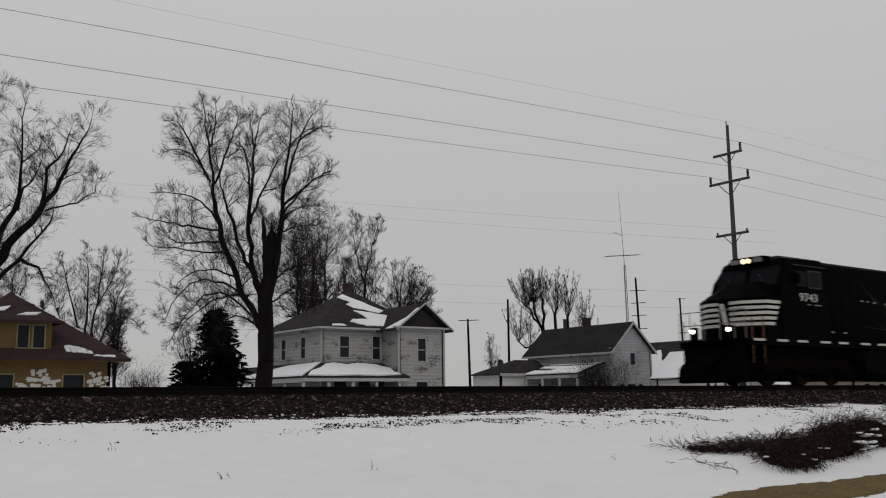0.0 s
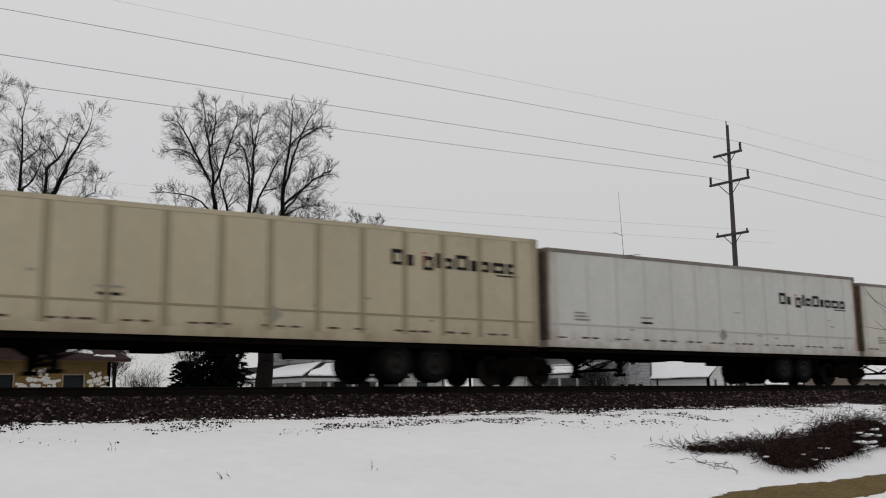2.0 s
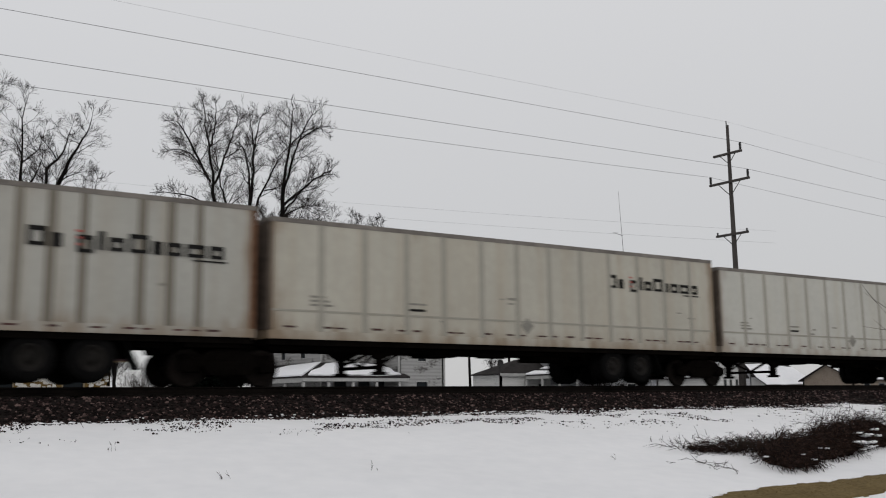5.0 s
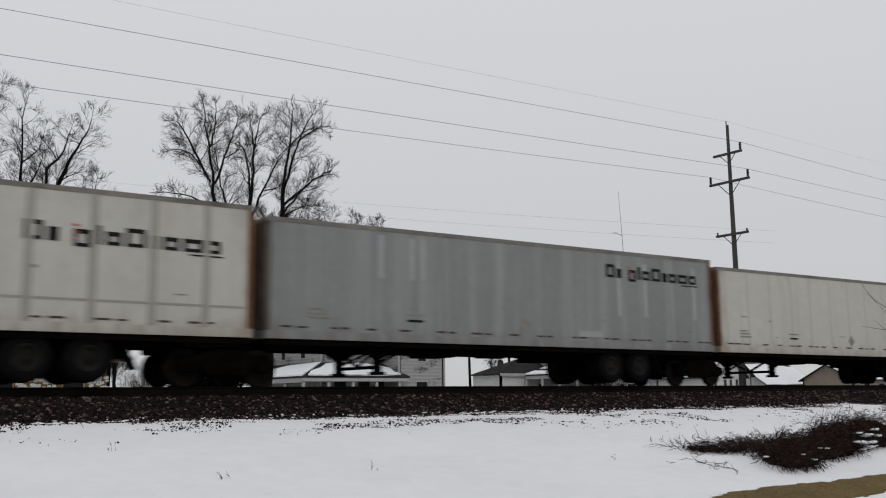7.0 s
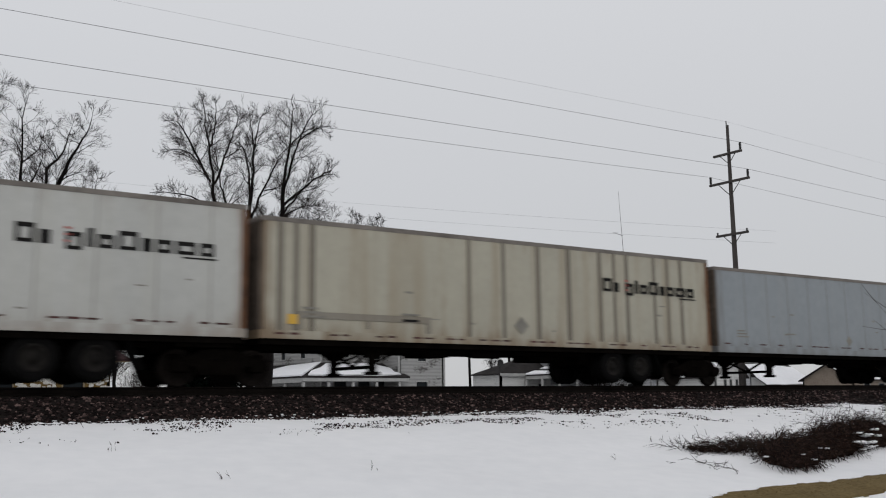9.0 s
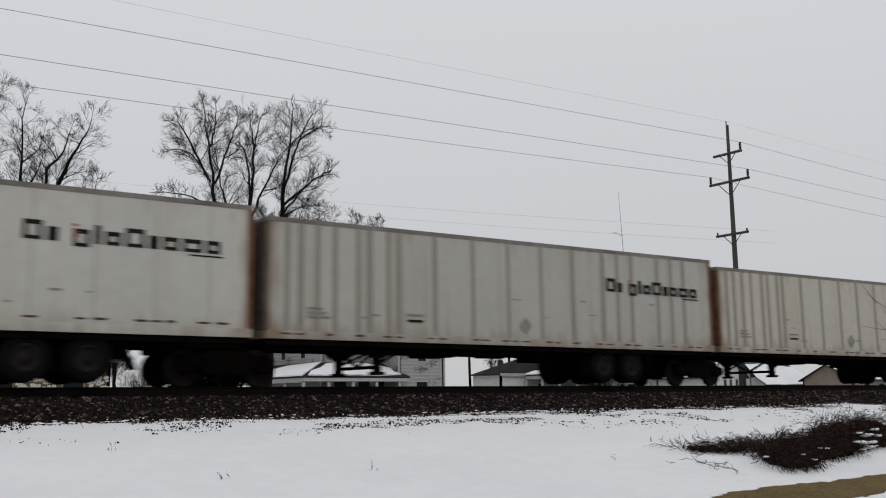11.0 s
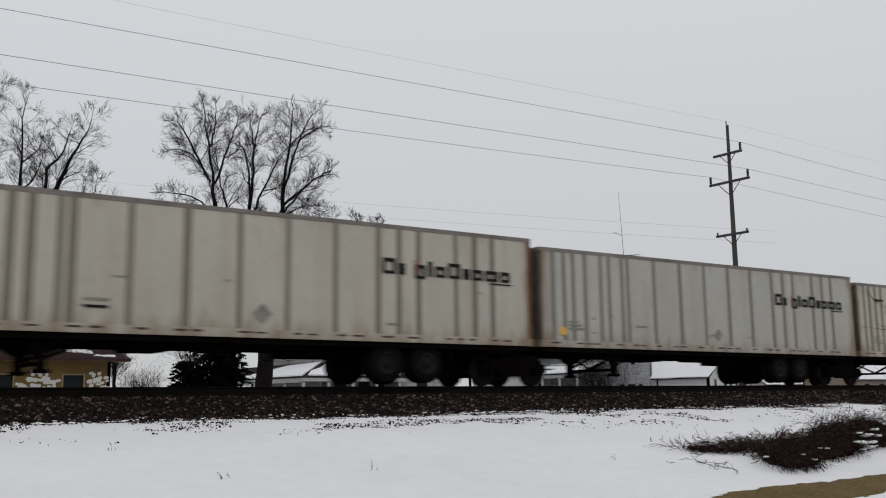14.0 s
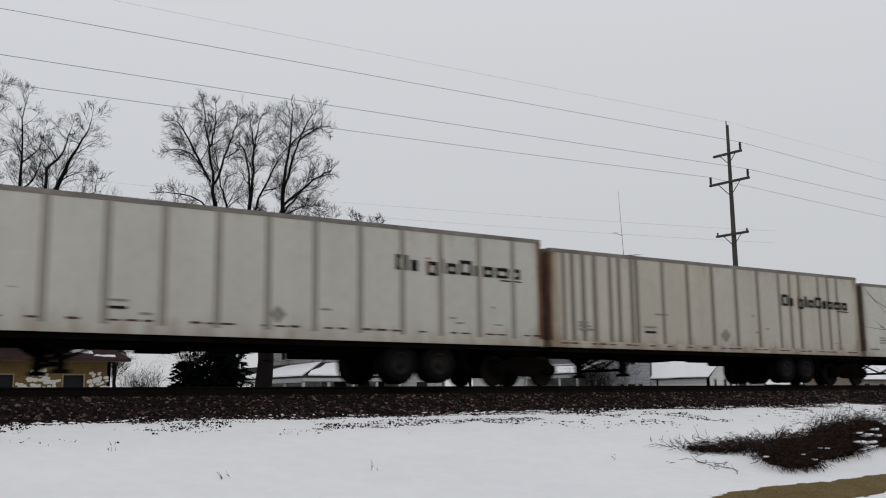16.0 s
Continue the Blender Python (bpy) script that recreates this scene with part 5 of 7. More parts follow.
segs = []
while len(segs) < 62000:
    u = rng.random()
    if u < 0.17:
        x = 14.75 + 2.1 * rng.random() ** 0.9
        y = 11.98 - 0.30 * (x - 14.8) + rng.gauss(0, 0.13)
        top, d = 0.05 + 0.13 * (x - 14.7), (rng.gauss(-0.3, 1.2), rng.gauss(0, 0.5), rng.gauss(0, 0.2))
    else:
        x, o = rng.uniform(14.2, 21.2), rng.random()
        y = pile_y(x) + o * 1.3
        if x < 14.75 + 0.75 * max(0.0, y - 10.1) + rng.gauss(0, 0.12):
            continue
        top = pile_h(x) * profile(o)
        d = (rng.gauss(0.4, 1.0), rng.gauss(-0.2, 0.6), rng.gauss(0, 0.35)) if rng.random() < 0.6 else (rng.gauss(0, 0.4), rng.gauss(-0.5, 0.4), rng.gauss(-0.5, 0.5))
    z = ground_z(x, y) + rng.uniform(0.05, 1.0) ** 0.6 * top
    grow(segs, rng, (x, y, z), d, rng.uniform(0.10, 0.32), rng.uniform(0.002, 0.0055), 0, 0.5, -0.25, (2,), 0.25)
tagged(part("brushwood", tubes_mesh("brushwood", segs, BRUSHWOOD, 3), None, pile, "tangled dead twigs and canes"), kind="stuff")
bm = bmesh.new()
for k in range(64):
    x = 15.65 + 5.4 * k / 63
    yc, hz = pile_y(x) + 0.55, pile_h(x) * (0.7 + 0.3 * smoothstep(15.4, 16.3, x))
    r = bmesh.ops.create_icosphere(bm, subdivisions=3, radius=1.0)
    for v in r["verts"]:
        w = 1 + 0.4 * noise.noise(v.co * 2.2 + Vector((k, 0, 0))) + 0.4 * noise.noise(v.co * 7 + Vector((0, k, 0)))
        v.co = Vector((x + v.co.x * 0.24 * w, yc + v.co.y * 0.40 * w, ground_z(x, yc) + hz * 0.26 + v.co.z * hz * 0.42 * w))
tagged(part("matted_core", bm, LITTER, pile, "matted dark leaves and stems inside the heap"), kind="stuff")
bm = bmesh.new()
for k in range(29):
    if k < 22:
        x = 19.2 + rng.gauss(0, 0.35)
        y = pile_y(x) + rng.uniform(-0.08, 0.12)
        z = ground_z(x, y) + rng.uniform(0.04, 0.42)
        a = rng.uniform(0.03, 0.09)
    else:
        x = rng.uniform(14.7, 17.2)
        y = pile_y(x) + rng.uniform(0.02, 0.3)
        z = ground_z(x, y) + pile_h(x) * rng.uniform(0.3, 0.75)
        a = rng.uniform(0.02, 0.05)
    r = bmesh.ops.create_icosphere(bm, subdivisions=2, radius=1.0)
    for v in r["verts"]:
        w = 1 + 0.9 * noise.noise(v.co * 1.6 + Vector((k * 3.1, 0, 0))) + 0.4 * noise.noise(v.co * 4 + Vector((0, k, 0)))
        v.co = Vector((x + v.co.x * a * 1.9 * w, y + v.co.y * a * 0.9 * w, z + v.co.z * a * 0.30 * w))
tagged(part("snow", bm, SNOW, pile, "flecks of snow caught in the branches", True), kind="stuff")
segs = []
for k in range(60):
    x = rng.uniform(15.0, 20.8)
    y = pile_y(x) + rng.uniform(0.4, 1.0)
    a = rng.uniform(0, 2 * math.pi)
    grow(segs, rng, (x, y, ground_z(x, y) + pile_h(x) * 0.75), (math.cos(a) - 0.5, math.sin(a) * 0.6, rng.uniform(0.0, 0.5)), rng.uniform(0.3, 0.8), 0.006, 0, 0.4, -0.1, (2,), 0.2)
for k in range(40):
    x = 14.3 + 2.6 * rng.random()
    y = 12.15 - 0.1 * (x - 14.6) + rng.gauss(0, 0.25)
    grow(segs, rng, (x, y, ground_z(x, y) + 0.06), (-1, rng.uniform(-0.3, 0.7), rng.uniform(0.0, 0.7)), rng.uniform(0.2, 0.55), 0.0045, 0, 0.4, -0.15, (2,), 0.2)
for k in range(22):
    x, y = 14.05 + rng.gauss(0, 0.25), 10.75 + rng.gauss(0, 0.35)
    grow(segs, rng, (x, y, ground_z(x, y) + 0.02), (rng.gauss(-0.6, 0.5), rng.gauss(0, 0.6), rng.uniform(0.0, 0.3)), rng.uniform(0.1, 0.35), 0.004, 0, 0.4, -0.15, (2,), 0.2)
tagged(part("stray_cane_mass", tubes_mesh("stray_cane_mass", segs, BRUSH, 3), None, pile), kind="stuff")

# dead grass verge, bare of snow, and a few weed stalks
gv, gf = [], []
gx = span(10.0, 24.0, 0.09)
gy = span(7.5, 9.8, 0.05)


def verge_z(x, y):
    edge = 9.24 + 0.10 * noise.noise((x * 0.8, 0, 4.0)) + 0.10 * noise.noise((x * 2.6, 0, 6.0)) + 0.05 * noise.noise((x * 9.0, 0, 2.0)) - 0.17 * max(0, 13.0 - x)
    near = 8.20 + 0.10 * noise.noise((x * 1.1, 0, 9.0)) + 0.05 * noise.noise((x * 4.0, 0, 3.0)) + 0.02 * (x - 15)
    return ground_z(x, y) + (0.02 if near < y < edge else -0.12)


tagged(new("grass_verge", grid_mesh("grass_verge", gx, gy, verge_z, DEADGRASS)), "strip of flattened tan dead grass bare of snow", "grass", kind="structure")
segs = []
for k in range(6500):
    x, y = rng.uniform(11, 22), rng.uniform(7.5, 9.3)
    if verge_z(x, y) < ground_z(x, y):
        continue
    a = rng.uniform(0, 2 * math.pi)
    l = rng.uniform(0.03, 0.09)
    z = ground_z(x, y) + 0.015
    segs.append(((x, y, z), (x + math.cos(a) * l, y + math.sin(a) * l, z + rng.uniform(0.0, 0.012)), 0.0025, 0.001))
tagged(new("grass_blades", tubes_mesh("grass_blades", segs, DEADGRASS, 3)), "flattened dry grass blades", "grass", kind="stuff")
segs = []
for x, y in ((4.54, 14.25), (7.7, 12.1), (5.4, 12.2), (14.7, 12.9), (14.9, 12.8), (12.6, 11.9), (6.4, 15.9), (25.5, 16.4), (23.1, 16.0), (12.4, 16.7)):
    for _ in range(3):
        grow(segs, rng, (x + rng.gauss(0, 0.05), y, ground_z(x, y) - 0.02), (rng.gauss(0, 0.3), rng.gauss(0, 0.3), 1), rng.uniform(0.06, 0.16), 0.003, 0, 0.4, 0.1, (1,), 0.15)
for k in range(420):
    x, y = rng.uniform(0, 40), 17.6 - abs(rng.gauss(0, 0.6))
    if noise.noise((x * 0.5, y, 4.0)) > 0.1:
        grow(segs, rng, (x, y, ground_z(x, y) - 0.02), (rng.gauss(0, 0.5), rng.gauss(0, 0.5), 0.8), rng.uniform(0.05, 0.22), 0.004, 0, 0.4, 0.0, (1,), 0.15)
tagged(new("weed_stalks", tubes_mesh("weed_stalks", segs, BRUSH, 3)), "thin dry weed stalks poking through snow", "weeds", kind="stuff")


# ---- the train ----
BLACK = surface("black_paint", (0.0006, 0.0006, 0.0008), (0.0022, 0.0022, 0.0025), 0.6, 0.8, 8.0, 0.05, spec=0.01)
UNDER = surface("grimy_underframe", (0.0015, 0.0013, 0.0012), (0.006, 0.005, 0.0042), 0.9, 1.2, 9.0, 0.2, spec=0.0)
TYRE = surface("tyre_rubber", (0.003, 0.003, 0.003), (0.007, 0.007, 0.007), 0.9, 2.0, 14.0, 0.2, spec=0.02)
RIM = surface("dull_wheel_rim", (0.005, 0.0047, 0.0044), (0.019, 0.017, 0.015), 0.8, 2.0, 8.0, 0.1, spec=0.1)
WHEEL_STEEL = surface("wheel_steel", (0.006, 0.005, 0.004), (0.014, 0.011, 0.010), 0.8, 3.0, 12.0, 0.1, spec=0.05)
RUST = surface("rusty_frame", (0.06, 0.03, 0.018), (0.16, 0.085, 0.05), 0.9, 1.6, 7.0, 0.3)
ROOF_RAIL = surface("dirty_roof_rail", (0.075, 0.066, 0.058), (0.20, 0.18, 0.16), 0.7, 0.8, 7.0, 0.1)
LETTER = surface("black_lettering", (0.004, 0.004, 0.004), (0.018, 0.017, 0.016), 0.75, 2.0, 10.0, 0.0, spec=0.08)
FADED = surface("faded_stencil", (0.13, 0.122, 0.105), (0.24, 0.23, 0.20), 0.7, 3.0, 20.0, 0.0)
TAPE = surface("reflective_tape", (0.022, 0.014, 0.012), (0.085, 0.03, 0.026), 0.6, 1.5, 4.0, 0.0)
RED = plain("red_dot", (0.30, 0.05, 0.04), 0.6)
YELLOW = plain("yellow_placard", (0.55, 0.33, 0.04), 0.6)
LIVERY = surface("white_livery", (0.36, 0.355, 0.32), (0.50, 0.49, 0.445), 0.6, 1.0, 8.0, 0.0)
LAMP_ON = plain("lit_headlight", (1.0, 0.72, 0.38), 0.3, 0.0, 2.6)
LAMP_DITCH = plain("lit_ditch_light", (1.0, 0.93, 0.80), 0.3, 0.0, 9.0)
CABGLASS = plain("cab_glass", (0.006, 0.007, 0.008), 0.1)
CABGLASS.node_tree.nodes["Principled BSDF"].inputs["Specular IOR Level"].default_value = 0.025

ROAD = {"tan": (0.12, 0.085, 0.05), "grey": (0.10, 0.085, 0.075), "bluegrey": (0.10, 0.09, 0.08)}
PAINTS = {
    "tan": trailer_paint("tan_trailer_paint", (0.36, 0.317, 0.223), (0.30, 0.24, 0.15), 0.35),
    "white": trailer_paint("white_trailer_paint", (0.42, 0.413, 0.372), (0.34, 0.30, 0.225), 0.4),
    "dull": trailer_paint("weathered_white_trailer_paint", (0.348, 0.341, 0.306), (0.25, 0.215, 0.16), 0.55),
    "cool": trailer_paint("cool_white_trailer_paint", (0.43, 0.433, 0.41), (0.38, 0.37, 0.32), 0.3),
    "cream": trailer_paint("cream_trailer_paint", (0.385, 0.366, 0.31), (0.29, 0.235, 0.16), 0.45),
    "dirty": trailer_paint("grimy_white_trailer_paint", (0.36, 0.342, 0.275), (0.225, 0.178, 0.115), 0.65),
    "grey": trailer_paint("grey_trailer_paint", (0.188, 0.195, 0.190), (0.40, 0.40, 0.38), 0.3),
    "bluegrey": trailer_paint("blue_grey_trailer_paint", (0.223, 0.245, 0.259), (0.24, 0.25, 0.25), 0.3),
}
SEAM = {
    "faint": trailer_paint("faint_panel_seam", (0.331, 0.328, 0.302), (0.34, 0.31, 0.25), 0.5),
    "dark": trailer_paint("grimy_side_post", (0.142, 0.126, 0.098), (0.14, 0.105, 0.07), 0.7),
    "tan": trailer_paint("tan_side_post", (0.216, 0.184, 0.115), (0.20, 0.16, 0.10), 0.6),
    "mid": trailer_paint("weathered_side_post", (0.215, 0.198, 0.163), (0.16, 0.13, 0.092), 0.7),
    "soft": trailer_paint("pale_side_post", (0.275, 0.262, 0.222), (0.2, 0.175, 0.135), 0.6),
    "grey": trailer_paint("grey_side_post", (0.18, 0.187, 0.187), (0.35, 0.35, 0.33), 0.5),
}
for key, m in PAINTS.items():
    splash(m, ROAD.get(key, (0.15, 0.095, 0.05)), 0.8 if key in ("dirty", "cream", "dull") else 0.55)
LEN, WID = 16.32, 2.59
HALF = WID / 2
FLOOR, TOP_FRONT, TOP_REAR = 1.10, 3.97, 4.16
# grime and the shade between trailers, put together into one dark colour
GRIME_SHADE = surface("grimy_shaded_wall", (0.045, 0.036, 0.03), (0.13, 0.105, 0.085), 0.9, 0.9, 6.0, 0.2)
PALE_TOUCH = surface("pale_touch_up", (0.225, 0.235, 0.232), (0.285, 0.29, 0.282), 0.6, 0.8, 5.0, 0.0)
RIB_SEAMS = [0.53, 0.94, 1.37, 1.85, 2.51, 2.87, 3.43, 3.72, 4.9, 6.15, 7.4, 8.66, 9.91, 11.16, 11.8, 12.4, 13.65, 14.28, 14.92]


def top_at(x):
    return TOP_FRONT + (TOP_REAR - TOP_FRONT) * x / LEN


def letters(t, x0, x1, z0, z1, y):
    """The livery mark as a row of plain hollow and solid blocks, with a bar under the last two."""
    tall = (1, 0.72, 0, 0.72, 1, 0.72, 1, 0.72, 0.72, 0.72, 0.72)
    wide = (0.95, 0.55, 0.3, 0.85, 0.34, 0.85, 1.05, 0.55, 0.9, 1.15, 0.85)
    k = (x1 - x0) / sum(v + 0.22 for v in wide)
    x = x0
    for i, (h, w) in enumerate(zip(tall, wide)):
        if h:
            bm = bmesh.new()
            a, b, c, e, g = x, x + w * k, z0 - (0.08 if i == 3 else 0), z0 + h * (z1 - z0), 0.24 * (z1 - z0)
            if w > 0.8:
                for q in ((a, b, e - g, e), (a, b, c, c + g * 0.8), (a, a + g, c + g * 0.8, e - g), (b - g, b, c + g * 0.8, e - g)):
                    box(bm, q[0], q[1], y - 0.004, y, q[2], q[3])
            else:
                box(bm, a, b, y - 0.004, y, c, e)
            part("lettering_block", bm, LETTER, t)
        x += (w + 0.22) * k
    part("lettering_bar", made(box, x1 - 0.19 * (x1 - x0), x1 - 0.02, y - 0.004, y, z0 - 0.085, z0 - 0.05), LETTER, t)


def tyre_mesh():
    bm = bmesh.new()
    disc(bm, (0, 0, 0), 0.5, 0.26, "y", 28, [(0.28, -0.12), (0.30, -0.135), (0.44, -0.14), (0.49, -0.11), (0.5, -0.06), (0.5, 0.06), (0.49, 0.11), (0.44, 0.14), (0.28, 0.13)])
    return finish("tyre", bm, TYRE, True)


def rim_mesh():
    bm = bmesh.new()
    disc(bm, (0, 0, 0), 0.28, 0.2, "y", 24, [(0.0, -0.10), (0.085, -0.10), (0.10, -0.045), (0.2, -0.02), (0.235, -0.10), (0.285, -0.125), (0.285, 0.1), (0.0, 0.1)])
    return finish("rim", bm, RIM, True)


def wheelset_mesh(r):
    bm = bmesh.new()
    for s in (-1, 1):
        disc(bm, (0, s * 0.7525, 0), r, 0.13, "y", 32, [(0.10, -0.08), (0.14, -0.03), (r - 0.09, -0.02), (r - 0.05, -0.065), (r, -0.065), (r + 0.0, 0.04), (r + (0.02 if s < 0 else 0.0), 0.065), (r - 0.07, 0.065), (0.14, 0.05), (0.10, 0.08)])
    tube(bm, (0, -1.05, 0), (0, 1.05, 0), 0.08, 0.08, 12)
    return finish("wheelset", bm, WHEEL_STEEL, True)


TYRE_ME, RIM_ME, SET_ME, BIGSET_ME = tyre_mesh(), rim_mesh(), wheelset_mesh(0.42), wheelset_mesh(0.53)


def bogie_frame(bm, base=1.8):
    """Cast side frames with boxed axle ends, an arched top and spring nests."""
    h = base / 2
    for s in (1,):
        y0, y1 = s * 1.0 - 0.07, s * 1.0 + 0.07
        prism(bm, [(-h - 0.28, 0.36), (-h - 0.28, 0.56), (-h + 0.2, 0.68), (-0.45, 0.80), (0.45, 0.80), (h - 0.2, 0.68), (h + 0.28, 0.56), (h + 0.28, 0.36),
                   (h + 0.1, 0.34), (h - 0.25, 0.46), (0.5, 0.26), (-0.5, 0.26), (-h + 0.25, 0.46), (-h - 0.1, 0.34)], "y", y0, y1)
        for x in (-h, h):
            box(bm, x - 0.16, x + 0.16, s * 1.0 - 0.12, s * 1.0 + 0.12, 0.30, 0.55, 0.03)
        for x in (-0.22, 0.0, 0.22):
            tube(bm, (x, s * 1.02, 0.30), (x, s * 1.02, 0.62), 0.09, 0.09, 10)


def bogie_bolster(bm, top=0.96):
    box(bm, -0.35, 0.35, -1.1, 1.1, 0.56, 0.84, 0.04)
    box(bm, -0.9, 0.9, -0.5, 0.5, 0.74, top, 0.04)
    box(bm, -1.1, -0.9, -0.9, 0.9, 0.55, 0.72, 0.02)
    box(bm, 0.9, 1.1, -0.9, 0.9, 0.55, 0.72, 0.02)


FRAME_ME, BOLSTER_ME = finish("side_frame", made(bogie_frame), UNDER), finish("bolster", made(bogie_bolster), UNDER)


def rail_bogie(x):
    b = thing("rail_bogie", pose(x, TRACK_Y, 0), "black two-axle rail bogie coupled between road trailers", "bogie", "rail bogies")
    for turn in (0, 180):
        part("side_frame", FRAME_ME, None, b, at=pose(0, 0, 0, 0, 0, turn))
    part("bolster", BOLSTER_ME, None, b)
    sets = [part("wheelset", SET_ME, None, b, at=pose(dx, 0, 0.42)) for dx in (-0.9, 0.9)]
    return b, sets


def landing_gear(bm):
    """Two legs with feet, a bottom bar, a V of braces between them and deep mounting brackets."""
    x = 3.28
    for y in (-0.95, 0.95):
        box(bm, x - 0.09, x + 0.09, y - 0.09, y + 0.09, 0.36, 1.02, 0.01)
        box(bm, x - 0.17, x + 0.17, y - 0.14, y + 0.14, 0.28, 0.36, 0.01)
        prism(bm, [(x - 0.6, 0.99), (x + 0.75, 0.99), (x + 0.16, 0.70), (x - 0.13, 0.70)], "y", y - 0.06, y + 0.06)
        tube(bm, (x, y, 0.55), (x + 1.0, y * 0.9, 0.98), 0.04, 0.04, 6)
    tube(bm, (x, -0.95, 0.48), (x, 0.95, 0.48), 0.045, 0.045, 6)
    for y in (-0.95, 0.95):
        tube(bm, (x, y, 0.95), (x, 0.0, 0.50), 0.04, 0.04, 6)
    tube(bm, (x + 0.02, -1.2, 0.86), (x + 0.02, -0.95, 0.86), 0.025, 0.025, 6)


def chassis(bm):
    """Twin longitudinal beams, cross members, coupler tongue and the suspension box of the road wheels."""
    for y in (-0.55, 0.55):
        box(bm, 0.3, 15.9, y - 0.07, y + 0.07, 0.86, 1.02)
    for i in range(26):
        box(bm, 0.4 + i * 0.61, 0.48 + i * 0.61, -1.24, 1.24, 0.97, 1.04)
    box(bm, -0.46, 0.5, -0.3, 0.3, 0.78, 1.0, 0.03)
    box(bm, 14.4, 16.45, -0.55, 0.55, 0.74, 1.0, 0.03)
    box(bm, 14.75, 16.1, -1.15, 1.15, 0.86, 1.0, 0.02)
    box(bm, 9.0, 10.6, -0.35, 0.35, 0.70, 0.9, 0.04)
    tube(bm, (6.6, -0.75, 0.86), (7.6, -0.75, 0.86), 0.11, 0.11, 10)
    box(bm, 10.9, 13.7, -0.62, 0.62, 0.62, 0.95, 0.04)
    for x in (11.64, 12.89):
        tube(bm, (x, -1.1, 0.62), (x, 1.1, 0.62), 0.07, 0.07, 10)
        box(bm, x - 0.42, x + 0.1, -0.78, -0.62, 0.55, 0.85, 0.02)
        box(bm, x - 0.42, x + 0.1, 0.62, 0.78, 0.55, 0.85, 0.02)
    box(bm, 5.2, 6.1, -0.5, 0.5, 0.78, 0.98, 0.03)


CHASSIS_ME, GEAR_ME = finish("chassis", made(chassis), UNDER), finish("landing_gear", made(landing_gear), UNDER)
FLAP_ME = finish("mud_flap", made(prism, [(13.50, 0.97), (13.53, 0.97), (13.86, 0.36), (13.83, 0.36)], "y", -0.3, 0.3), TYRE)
SMOOTH_POST = made(prism, [(-0.030, 0.0), (0.030, 0.0), (0.018, -0.006), (-0.018, -0.006)], "z", 0.0, 2.78)
RIB_POST = made(prism, [(-0.085, 0.0), (0.085, 0.0), (0.055, -0.022), (-0.055, -0.022)], "z", 0.0, 2.78)
POSTS = {}
for key, src in (("faint", SMOOTH_POST), ("dark", RIB_POST), ("tan", RIB_POST), ("mid", RIB_POST), ("soft", RIB_POST), ("grey", SMOOTH_POST)):
    POSTS[key] = finish("side_post", src.copy(), SEAM[key])

WORDS = {"tan": "tan", "white": "dull white", "dull": "weathered white", "cool": "pale cool grey-white", "cream": "cream", "dirty": "grimy off-white", "grey": "dull grey", "bluegrey": "blue-grey"}
FORM = {"flat": "smooth-sided", "panel": "panelled", "rib": "ribbed"}


